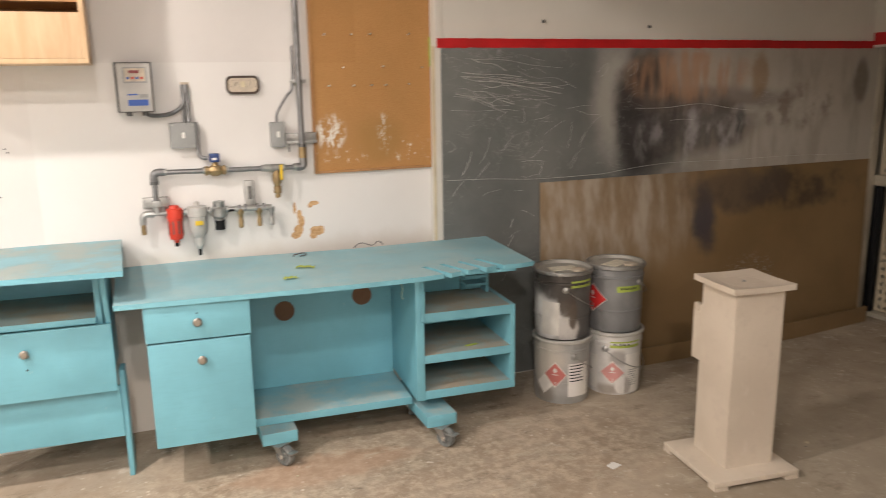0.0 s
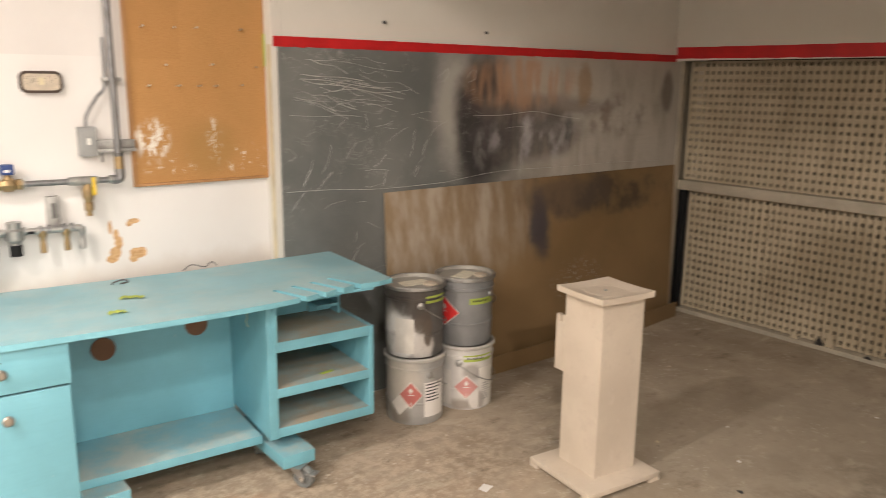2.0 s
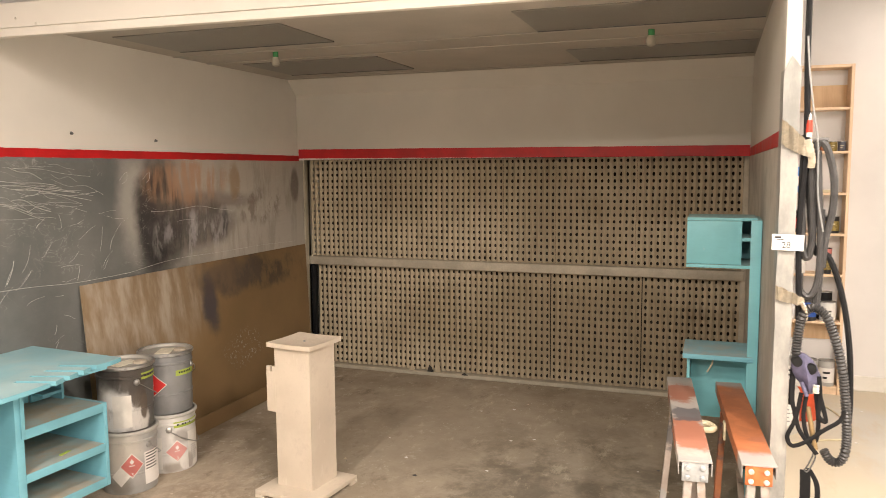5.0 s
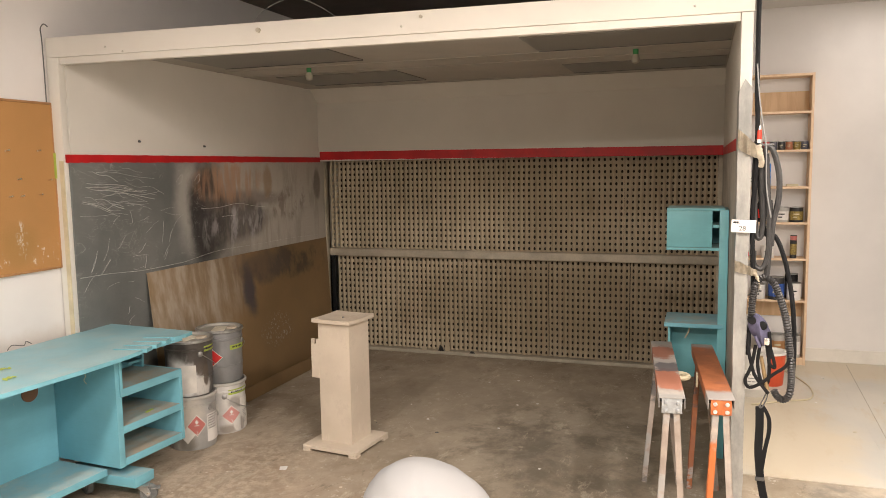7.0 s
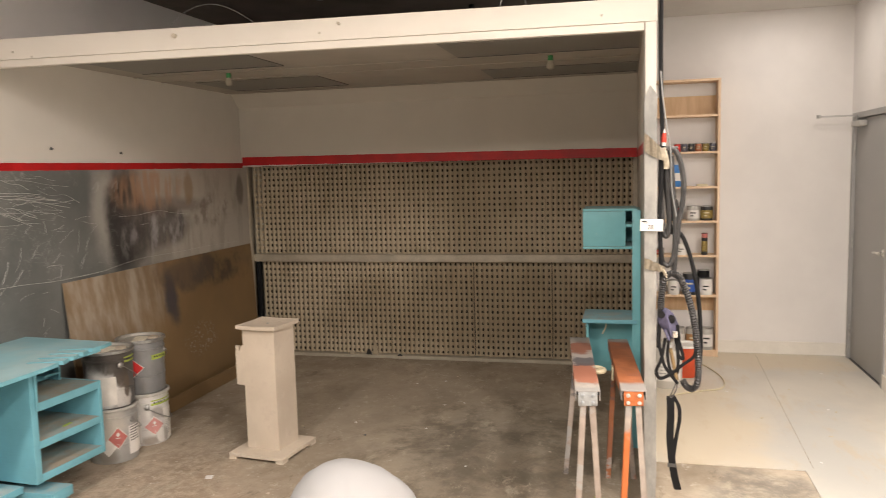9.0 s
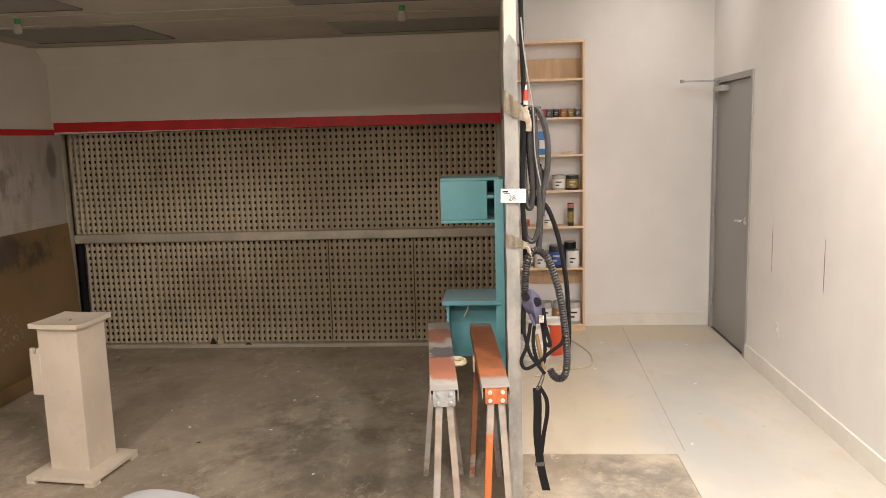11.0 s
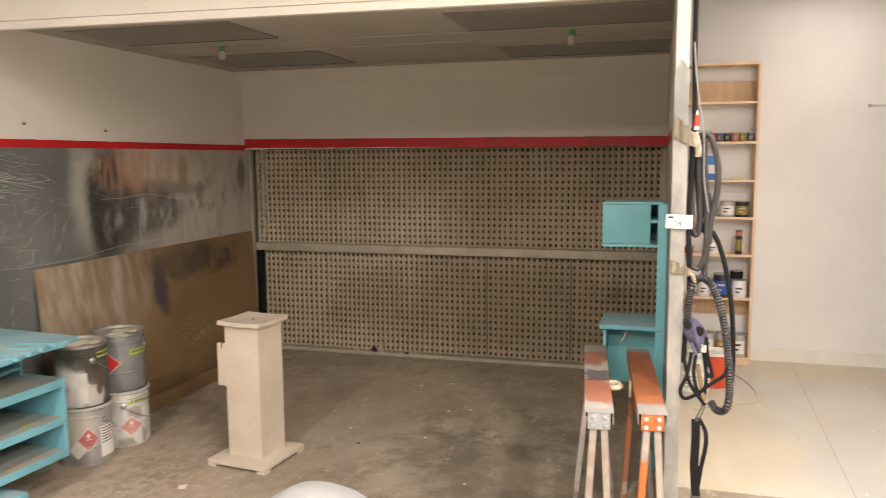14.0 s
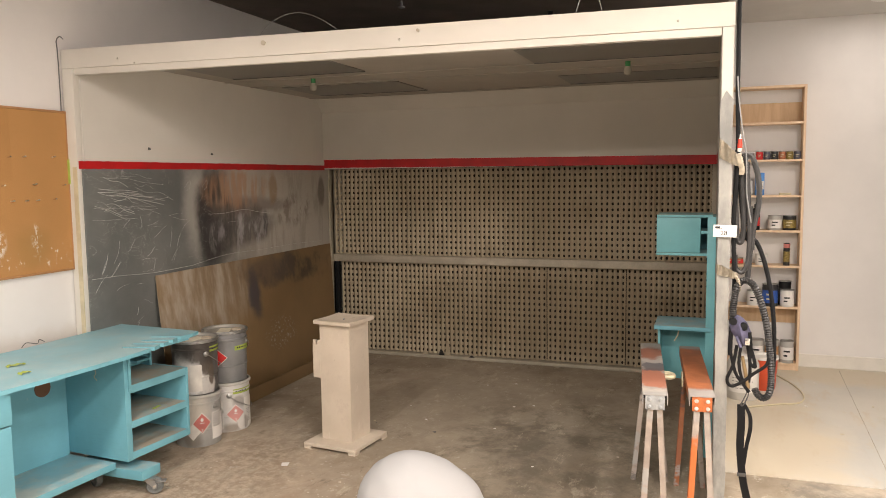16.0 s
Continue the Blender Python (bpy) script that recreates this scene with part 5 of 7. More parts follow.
# ---------------------------------------------------------------- paint pails
def pail(x, y, z, h, body, lid_material, label, kind, turn=0):
    p = thing("paint_pail", label, "paint pail", (x, y, z), turn, "stacked paint pails")
    r = 0.143
    part("body", lathe([(r - 0.008, 0.0), (r - 0.006, 0.004), (r - 0.004, h * 0.30), (r - 0.001, h * 0.31), (r - 0.001, h * 0.33), (r - 0.004, h * 0.34), (r - 0.002, h * 0.80), (r + 0.002, h * 0.81), (r + 0.002, h * 0.84), (r - 0.002, h * 0.85), (r - 0.001, h - 0.02)], (0, 0, 0), 40), body, p)
    lid = lathe([(r - 0.006, h - 0.002), (r - 0.010, h - 0.016), (0.04, h - 0.016), (0.035, h - 0.014), (0.0, h - 0.014)], (0, 0, 0), 40)
    bmesh.ops.delete(lid, geom=[q for q in lid.faces if len(q.verts) > 4 and q.calc_area() > 0.01], context="FACES_ONLY")
    part("lid", lid, lid_material, p, "dented dusty lid")
    ring = lathe([(r + 0.0062, h - 0.019), (r + 0.0095, h - 0.016), (r + 0.0095, h - 0.004), (r + 0.006, h + 0.0005), (r - 0.001, h + 0.0005), (r - 0.004, h - 0.003)], (0, 0, 0), 40)
    bmesh.ops.delete(ring, geom=[q for q in ring.faces if len(q.verts) > 4], context="FACES_ONLY")
    part("rim", ring, GALVANISED if kind in ("splash", "dark") else RIM_PALE, p, "rolled rim of the lid")
    part("spout_cap", lathe([(0.034, h - 0.0155), (0.036, h - 0.008), (0.03, h - 0.004), (0.0, h - 0.004)], (0.05, -0.06, 0), 18), CARD, p)
    a = radians({"splash": -114, "grey": -95, "dark": -66, "white": -142}[kind])
    for s in (0, 1):
        q = a + math.pi * s
        ear = lathe([(0.018, 0), (0.016, 0.006), (0.008, 0.010), (0.0, 0.011)], ((r - 0.003) * math.cos(q), (r - 0.003) * math.sin(q), h * 0.74), 14, None, (math.cos(q), math.sin(q), 0))
        part("handle_ear", ear, GALVANISED, p)
    pts = []
    for k in range(11):
        t = math.pi * k / 10
        q = a + t
        pts.append(((r + 0.012) * math.cos(q), (r + 0.012) * math.sin(q), h * 0.74 - 0.11 * math.sin(t)))
    part("handle", tube([(p_[0], p_[1], p_[2]) for p_ in pts], 0.0025, 6, False, None, 4), GALVANISED, p, "thin wire bail handle")
    r2 = r + 0.0012
    spec = {"grey": (-156, -112, 0.28, 0.65, RED_WORN, "red diamond hazard label"), "white": (-150, -102, 0.20, 0.54, RED_FADED, "faded red diamond hazard label"), "dark": (-205, -141, 0.30, 0.70, RED_LABEL, "bright red diamond hazard label")}.get(kind)
    if spec:
        a0, a1, f0, f1, paint, words = spec
        mid, fm = radians((a0 + a1) / 2), (f0 + f1) / 2
        part("hazard_border", patch(0, 0, r2 - 0.0004, a0 - 2, a1 + 2, h * (f0 - 0.02), h * (f1 + 0.02), None, True, 10), WORN_PAPER, p, "thin white label border")
        part("hazard_label", patch(0, 0, r2, a0, a1, h * f0, h * f1, None, True, 10), paint, p, words)
        k = (f1 - f0) / 0.4
        flame = patch(0, 0, r2 + 0.0005, math.degrees(mid) - 4.5, math.degrees(mid) + 4.5, h * (fm + 0.02 * k), h * (fm + 0.12 * k), None, True, 6)
        patch(0, 0, r2 + 0.0005, math.degrees(mid) - 5.5, math.degrees(mid) + 5.5, h * (fm - 0.005), h * (fm + 0.008), flame, False, 4)
        part("hazard_flame", flame, PAPER, p, "white flame mark")
        m = pose((r2 + 0.001) * math.cos(mid), (r2 + 0.001) * math.sin(mid), h * (f0 + 0.045), 90, 0, math.degrees(mid) + 90)
        part("hazard_number", letters("3", 0.026, m), PAPER, p)
    if kind == "grey":
        part("paper_label", patch(0, 0, r2, -108, -62, h * 0.12, h * 0.64), PAPER, p, "white printed paper label")
        for k in range(6):
            part("print_line", patch(0, 0, r2 + 0.0006, -105, -105 + (36, 33, 28, 24, 31, 30)[k], h * (0.60 - 0.048 * k), h * (0.616 - 0.048 * k), None, False, 4), INK, p)
        part("torn_label", patch(0, 0, r2 - 0.0006, -176, -138, h * 0.14, h * 0.46, None, True), WORN_PAPER, p, "white torn label corner")
    if kind == "white":
        part("paper_label", patch(0, 0, r2, -190, -158, h * 0.08, h * 0.62), WORN_PAPER, p, "paint-stained white paper label")
        part("paper_label", patch(0, 0, r2, -100, -62, h * 0.04, h * 0.66), WORN_PAPER, p, "wrinkled white paper label")
        for k in range(8):
            part("print_line", patch(0, 0, r2 + 0.0006, -92, -70 - 4 * (k % 3), h * (0.40 - 0.035 * k), h * (0.411 - 0.035 * k), None, False, 4), GREY_ENAMEL, p)
    tag = {"splash": (-104, -54, 0.77, 0.87), "dark": (-120, -64, 0.62, 0.71), "white": (-132, -66, 0.765, 0.865)}.get(kind)
    if tag:
        part("green_label", patch(0, 0, r2, tag[0], tag[1], h * tag[2], h * tag[3]), GREEN_TAPE, p, "lime green tape label")
        for k in range(6):
            part("print_line", patch(0, 0, r2 + 0.0006, tag[0] + 7 + 6 * k, tag[0] + 11 + 6 * k, h * (tag[2] + 0.035), h * (tag[2] + 0.065), None, False, 2), INK, p)
    if kind == "splash":
        part("paper_label", patch(0, 0, r2 - 0.0006, -165, -127, h * 0.07, h * 0.56, None, False, 8), WORN_PAPER, p, "white paper label washed over with paint")
    if kind in ("splash", "dark"):
        part("lid_label", box(-0.075, -0.035, h - 0.0158, 0.065, 0.045, h - 0.0125, 0, None, pose(0.01, 0.0, 0, 0, 0, 24 if kind == "dark" else -8)), CARD_PALE, p, "cream label on the lid")
    return p


pail(1.858, 3.325, 0, 0.335, CAN_GREY, LID, "grey metal paint pail with red hazard label on the floor", "grey")
pail(2.165, 3.312, 0, 0.335, CAN_WHITE, LID, "white-grey metal paint pail with faded red label on the floor", "white")
pail(1.862, 3.335, 0.3355, 0.345, CAN_SPLASHED, LID, "silver metal paint pail splashed with white, stacked on a pail", "splash")
pail(2.163, 3.318, 0.3355, 0.345, CAN_DARK, LID, "dark grey metal paint pail with red diamond, stacked on a pail", "dark")


# ---------------------------------------------------------------- pedestal
def pedestal():
    p = thing("turntable_pedestal", "dusty pale wooden spraying pedestal with square base and top", "pedestal", (2.14, 2.405, 0), -6.8)
    base = part("base", box(-0.216, -0.200, 0.016, 0.172, 0.176, 0.038, 0.003), SAWN, p)
    for s, t in ((-0.186, -0.175), (0.142, -0.175), (-0.186, 0.151), (0.142, 0.151)):
        part("runner", box(s - 0.03, t - 0.025, 0, s + 0.03, t + 0.025, 0.0155), SAWN, base)
    w = 0.11
    for name, b in (("side_board", (-w, -w, 0.0385, -w + 0.018, w, 0.775)), ("side_board", (w - 0.018, -w, 0.0385, w, w, 0.775)), ("front_board", (-w + 0.0182, -w, 0.0385, w - 0.0182, -w + 0.018, 0.775)), ("front_board", (-w + 0.0182, w - 0.018, 0.0385, w - 0.0182, w, 0.775))):
        part(name, box(*b, 0.0), SAWN, p)
    bm = bmesh.new()
    n_ = 12
    hi = [[bm.verts.new((-0.14 + 0.28 * i / n_, -0.135 + 0.27 * j / n_, 0.797 + 0.007 * ((i / n_ - 0.5) ** 2 + (j / n_ - 0.5) ** 2) * 2 - 0.006 * (abs(i - 6) < 5 and abs(j - 6) < 5))) for j in range(n_ + 1)] for i in range(n_ + 1)]
    lo = [[bm.verts.new((v.co.x, v.co.y, 0.7755 + 0.010 * ((v.co.x / 0.3) ** 2 + (v.co.y / 0.3) ** 2))) for v in row] for row in hi]
    for i in range(n_):
        for j in range(n_):
            bm.faces.new((hi[i][j], hi[i + 1][j], hi[i + 1][j + 1], hi[i][j + 1]))
            bm.faces.new((lo[i][j], lo[i][j + 1], lo[i + 1][j + 1], lo[i + 1][j]))
    rim = [(i, 0) for i in range(n_)] + [(n_, j) for j in range(n_)] + [(i, n_) for i in range(n_, 0, -1)] + [(0, j) for j in range(n_, 0, -1)]
    for (a, b), (c, d) in zip(rim, rim[1:] + rim[:1]):
        bm.faces.new((lo[a][b], lo[c][d], hi[c][d], hi[a][b]))
    top = part("top_plate", bm, SAWN, p, "slightly dished pale top plate", 60)
    part("wear_ring", tube([(0.085 * math.cos(k * 0.5236), 0.085 * math.sin(k * 0.5236), 0.7925) for k in range(12)], 0.003, 6, True, None, 4, 0.4), SAWN, top)
    part("pivot", rod((0, 0, 0.79), (0, 0, 0.7975), 0.006), GALVANISED, top)
    br = slab([(-w - 0.001, w - 0.0), (-w + 0.02, w), (-w + 0.02, w + 0.055), (-w - 0.001, w + 0.055)], 0.43, 0.64)
    slab([(-w + 0.0005, w + 0.0), (-w + 0.018, w), (-w + 0.018, w + 0.02), (-w + 0.0005, w + 0.02)], 0.64, 0.67, br)
    slab([(-w + 0.0005, w + 0.035), (-w + 0.018, w + 0.035), (-w + 0.018, w + 0.055), (-w + 0.0005, w + 0.055)], 0.64, 0.67, br)
    part("hook_bracket", br, SAWN, p, "small notched wooden bracket")


pedestal()


# ---------------------------------------------------------------- sawhorses
def sawhorse(x, y, turn, ln, top, legs, splay, label):
    h = thing("sawhorse", label, "sawhorse", (x, y, 0), turn, "sawhorses in the booth")
    w = 0.054
    ch = box(0, -w, 0.714, ln, w, 0.72, 0.0015)
    for s in (-1, 1):
        box(0, s * w - (0.003 if s > 0 else 0), 0.672, ln, s * w + (0.003 if s < 0 else 0), 0.713, 0.001, ch)
    part("top_channel", ch, top, h)
    # dark filler stands for the shade in the hollow channel
    part("channel_shade", box(0.03, -w + 0.004, 0.690, ln - 0.03, w - 0.004, 0.7135, 0.002), GREY_RUBBER, h, "dark strip painting the shade inside the channel")
    for at, lean in ((0.04, -0.06), (ln - 0.06, -0.17)):
        plate = part("end_plate", box(at - 0.036, -0.042, 0.648, at - 0.031, 0.042, 0.7135, 0.002), STEEL_GREY if top is HORSE_GREY else ORANGE_WORN, h, "bolted end plate")
        for s in (-1, 1):
            for z in (0.662, 0.695):
                part("bolt", lathe([(0.009, 0), (0.009, 0.005), (0.006, 0.008), (0.0, 0.009)], (at - 0.036, s * 0.024, z), 10, None, (-1, 0, 0)), STEEL_GREY if top is HORSE_GREY else PALE_BOLT, plate, "round bolt head")
            a, b = Vector((at - 0.012, s * 0.030, 0.69)), Vector((at + lean, s * (0.068 if at < 0.5 else splay), 0.0))
            bm = bmesh.new()
            for dx, dy, ww, dd in ((0, 0, 0.026, 0.003), (0, -s * 0.012, 0.003, 0.024)):
                lo = [bm.verts.new(b + Vector((i * 0.013 if dd < ww else i * 0.0015 - 0.0115, dy + j * (0.0015 if dd < ww else 0.013), 0))) for i, j in ((-1, -1), (1, -1), (1, 1), (-1, 1))]
                hi = [bm.verts.new(a + (v.co - b)) for v in lo]
                bm.faces.new(lo[::-1])
                bm.faces.new(hi)
                for k in range(4):
                    bm.faces.new((lo[k], lo[(k + 1) % 4], hi[(k + 1) % 4], hi[k]))
            part("leg", bm, legs[(0 if at < 0.5 else 2) + (0 if s > 0 else 1)], h, "", 0)
    return h


h1 = sawhorse(1.258, 0.437, 5.4, 1.05, HORSE_GREY, (LEG_GREY,) * 4, 0.10, "folding steel sawhorse with grey and orange overspray")
h2 = sawhorse(1.288, 0.240, 4.75, 1.0, HORSE_ORANGE, (LEG_ORANGE, LEG_STREAKED, LEG_RUST, LEG_STREAKED), 0.08, "folding steel sawhorse with worn orange top")
part("hook", tube([(0.42, -0.054, 0.69), (0.42, -0.085, 0.69), (0.45, -0.10, 0.69), (0.49, -0.085, 0.69), (0.50, -0.054, 0.69)], 0.012, 8), CREAM, h1, "cream hook")
part("latch", box(0.50, 0.055, 0.62, 0.54, 0.063, 0.69, 0.003), CREAM, h2, "cream side latch")


# ---------------------------------------------------------------- turquoise stand in the booth
def booth_stand():
    b = thing("spray_gun_stand", "tall turquoise wooden stand with box and shelf beside the booth wall", "stand", (2.535, 0.19, 0))
    part("upright", box(0.0, 0.002, 0.0, 0.30, 0.022, 1.436, 0.002), BLUE_BOOTH, b)
    part("edge_post", box(-0.02, 0.002, 0.0, -0.0005, 0.05, 1.436, 0.002), BLUE_BOOTH, b)
    bx = part("upper_box", box(0.0, 0.088, 1.223, 0.018, 0.335, 1.429, 0.002), BLUE_BOOTH, b)
    part("box_top", box(0.0, 0.0225, 1.430, 0.30, 0.335, 1.445, 0.002), BLUE_BOOTH, bx)
    part("box_bottom", box(-0.012, 0.0225, 1.206, 0.30, 0.335, 1.222, 0.002), BLUE_BOOTH, bx)
    part("box_side", box(0.019, 0.32, 1.2225, 0.30, 0.335, 1.4295, 0.001), BLUE_BOOTH, bx)
    part("box_back", box(0.285, 0.0225, 1.2225, 0.30, 0.3195, 1.4295), BLUE_BOOTH, bx)
    part("divider", box(0.002, 0.0505, 1.335, 0.25, 0.0875, 1.352), BLUE_BOOTH, bx)
    part("divider", box(0.019, 0.090, 1.2225, 0.06, 0.102, 1.4295), BLUE_BOOTH, bx)
    sh = part("shelf", box(-0.03, 0.0225, 0.762, 0.30, 0.34, 0.786, 0.002), BLUE_DUSTY, b, "dusty turquoise shelf")
    part("shelf_apron", box(0.14, 0.0225, 0.43, 0.156, 0.305, 0.7615, 0.002), BLUE_BOOTH, sh)
    part("shelf_side", box(0.0, 0.3055, 0.43, 0.30, 0.32, 0.7615, 0.002), BLUE_BOOTH, sh)
    part("cord", tube([(0.03, 0.20, 0.7615), (0.02, 0.205, 0.73), (0.04, 0.225, 0.685)], 0.004, 6), CREAM, sh)


booth_stand()


# ---------------------------------------------------------------- air line, respirator and tag on the post
def post_gear():
    # points are pushed out along the camera's sight lines to fit its view
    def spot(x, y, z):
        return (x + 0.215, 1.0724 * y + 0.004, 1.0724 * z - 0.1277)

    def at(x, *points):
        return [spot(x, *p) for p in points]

    hz = thing("air_hose", "looped black rubber air hoses hanging from the booth post", "hose", (0, 0, 0))
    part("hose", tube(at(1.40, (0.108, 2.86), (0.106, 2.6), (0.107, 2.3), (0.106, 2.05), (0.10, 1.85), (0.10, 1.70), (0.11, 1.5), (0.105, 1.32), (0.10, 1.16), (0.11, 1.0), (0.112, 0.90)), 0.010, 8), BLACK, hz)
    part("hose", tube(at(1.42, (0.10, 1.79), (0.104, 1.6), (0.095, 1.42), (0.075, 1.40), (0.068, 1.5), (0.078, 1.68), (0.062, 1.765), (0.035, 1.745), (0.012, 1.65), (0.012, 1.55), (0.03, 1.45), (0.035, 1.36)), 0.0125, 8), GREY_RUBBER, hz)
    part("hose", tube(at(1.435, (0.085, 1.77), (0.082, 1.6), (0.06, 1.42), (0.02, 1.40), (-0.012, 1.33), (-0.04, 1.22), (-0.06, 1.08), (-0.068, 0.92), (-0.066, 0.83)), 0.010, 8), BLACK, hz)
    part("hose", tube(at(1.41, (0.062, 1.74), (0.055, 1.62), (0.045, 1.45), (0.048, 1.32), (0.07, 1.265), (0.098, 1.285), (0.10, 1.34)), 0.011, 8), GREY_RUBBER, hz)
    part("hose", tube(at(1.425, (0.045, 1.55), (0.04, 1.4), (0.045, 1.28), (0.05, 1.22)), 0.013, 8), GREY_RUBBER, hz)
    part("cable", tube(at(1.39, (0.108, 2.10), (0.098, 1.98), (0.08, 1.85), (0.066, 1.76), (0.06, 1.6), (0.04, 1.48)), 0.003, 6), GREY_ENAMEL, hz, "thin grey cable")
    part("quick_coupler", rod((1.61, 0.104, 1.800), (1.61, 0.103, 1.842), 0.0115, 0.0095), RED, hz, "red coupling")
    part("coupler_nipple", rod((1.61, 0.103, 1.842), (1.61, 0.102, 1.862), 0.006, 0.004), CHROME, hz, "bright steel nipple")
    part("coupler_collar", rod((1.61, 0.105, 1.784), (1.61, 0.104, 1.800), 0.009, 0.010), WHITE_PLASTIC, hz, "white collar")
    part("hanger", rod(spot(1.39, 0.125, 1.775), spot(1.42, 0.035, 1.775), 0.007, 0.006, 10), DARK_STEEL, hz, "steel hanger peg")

    r = thing("respirator_mask", "violet rubber half-mask respirator with corrugated breathing hose, hanging", "respirator", (0, 0, 0))
    body = bmesh.new()
    bmesh.ops.create_uvsphere(body, u_segments=24, v_segments=16, radius=1)
    for v in body.verts:
        c = v.co
        k = 1 - 0.35 * max(0, -c.z) + 0.10 * noise.noise(c * 2.2)
        nose = 0.022 * max(0, -c.x) * max(0, 1 - abs(c.y) * 1.6)
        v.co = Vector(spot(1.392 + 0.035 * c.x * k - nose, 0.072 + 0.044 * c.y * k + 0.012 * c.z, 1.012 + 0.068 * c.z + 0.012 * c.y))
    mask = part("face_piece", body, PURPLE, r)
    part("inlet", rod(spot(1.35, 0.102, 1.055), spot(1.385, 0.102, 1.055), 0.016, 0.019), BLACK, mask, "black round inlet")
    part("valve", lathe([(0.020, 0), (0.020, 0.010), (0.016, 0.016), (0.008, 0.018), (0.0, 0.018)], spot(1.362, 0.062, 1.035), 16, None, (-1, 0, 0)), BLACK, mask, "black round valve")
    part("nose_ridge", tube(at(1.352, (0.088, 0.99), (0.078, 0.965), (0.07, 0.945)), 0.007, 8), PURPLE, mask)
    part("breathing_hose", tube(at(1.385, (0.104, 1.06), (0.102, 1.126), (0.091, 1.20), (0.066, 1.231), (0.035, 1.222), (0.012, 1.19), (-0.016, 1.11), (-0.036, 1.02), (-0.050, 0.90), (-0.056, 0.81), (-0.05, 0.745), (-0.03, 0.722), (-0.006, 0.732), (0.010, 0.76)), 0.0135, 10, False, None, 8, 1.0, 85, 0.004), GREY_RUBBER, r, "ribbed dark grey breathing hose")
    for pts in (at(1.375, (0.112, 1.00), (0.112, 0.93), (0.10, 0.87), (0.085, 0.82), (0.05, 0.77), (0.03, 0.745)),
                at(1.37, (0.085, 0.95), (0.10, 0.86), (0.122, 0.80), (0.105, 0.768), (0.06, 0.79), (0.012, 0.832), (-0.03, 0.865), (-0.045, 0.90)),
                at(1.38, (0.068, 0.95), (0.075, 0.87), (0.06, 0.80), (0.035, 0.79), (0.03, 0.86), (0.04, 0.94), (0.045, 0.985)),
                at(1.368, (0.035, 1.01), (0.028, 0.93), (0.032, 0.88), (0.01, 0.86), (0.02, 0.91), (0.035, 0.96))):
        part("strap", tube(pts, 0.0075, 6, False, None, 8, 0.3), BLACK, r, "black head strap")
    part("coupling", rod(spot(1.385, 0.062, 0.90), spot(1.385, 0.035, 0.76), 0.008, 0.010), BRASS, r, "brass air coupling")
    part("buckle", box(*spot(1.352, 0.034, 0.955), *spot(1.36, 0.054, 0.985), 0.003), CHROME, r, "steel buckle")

    s = thing("webbing_strap", "black webbing belt strap hanging below the respirator", "strap", (0, 0, 0))
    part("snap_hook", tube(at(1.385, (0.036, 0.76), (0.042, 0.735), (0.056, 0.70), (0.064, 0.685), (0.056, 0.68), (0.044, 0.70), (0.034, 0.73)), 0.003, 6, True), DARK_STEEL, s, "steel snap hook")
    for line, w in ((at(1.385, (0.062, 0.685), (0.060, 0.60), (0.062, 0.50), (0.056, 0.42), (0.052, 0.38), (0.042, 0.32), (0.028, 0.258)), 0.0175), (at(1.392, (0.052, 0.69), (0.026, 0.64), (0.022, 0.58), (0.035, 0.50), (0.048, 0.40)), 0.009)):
        bm = bmesh.new()
        prev = None
        for p in spline(line, 5):
            row = [bm.verts.new(p + Vector((dx, e * w, 0))) for dx, e in ((-0.0012, -1), (-0.0012, 1), (0.0012, 1), (0.0012, -1))]
            if prev:
                for i in range(4):
                    bm.faces.new((prev[i], prev[(i + 1) % 4], row[(i + 1) % 4], row[i]))
            else:
                bm.faces.new(row)
            prev = row
        bm.faces.new(prev[::-1])
        part("webbing", bm, BLACK, s)
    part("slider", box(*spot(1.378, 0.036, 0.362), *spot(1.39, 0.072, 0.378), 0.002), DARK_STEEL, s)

    t = thing("lot_tag", "white printed paper tag reading 28 taped on the post", "tag", (1.581, 0.160, 1.422))
    part("card", box(-0.0015, -0.052, -0.028, 0.0, 0.050, 0.028, 0.0005, None, pose(0, 0, 0, 1.5, 0, 0)), PAPER, t)
    part("number", letters("28", 0.030, pose(-0.0022, 0.004, -0.010, 90, 0, -90)), INK, t)
    part("print_line", box(-0.0024, 0.020, 0.014, -0.0016, 0.042, 0.021), INK, t)
    part("print_line", box(-0.0024, 0.012, 0.009, -0.0016, 0.036, 0.0115), INK, t)
    for z, drop, tall in ((1.775, 0.045, 0.085), (1.215, 0.02, 0.05)):
        bm = bmesh.new()
        rows_ = []
        for i in range(13):
            k = i / 12
            y = 0.192 - 0.094 * k
            fold = 0.006 * math.sin(k * 19) + 0.010 * noise.noise((k * 6, z, 3))
            high, mid = tall * (1 - 0.45 * k) * (1 + 0.3 * noise.noise((k * 5, z, 1))), z + 0.03 - drop * 1.6 * k
            rows_.append([bm.verts.new((1.584 - fold * (0.4 + abs(e)) - 0.006 * noise.noise((k * 9, e * 4, z)), y, mid + e * high)) for e in (-0.5, -0.25, 0, 0.25, 0.5)])
        for a, b in zip(rows_, rows_[1:]):
            for q in range(4):
                bm.faces.new((a[q], a[q + 1], b[q + 1], b[q]))
        bmesh.ops.solidify(bm, geom=bm.faces[:], thickness=0.0015)
        single("tape_wrap", bm, MASKING, "crumpled cream masking tape round the booth post", "tape", "tape round the post")
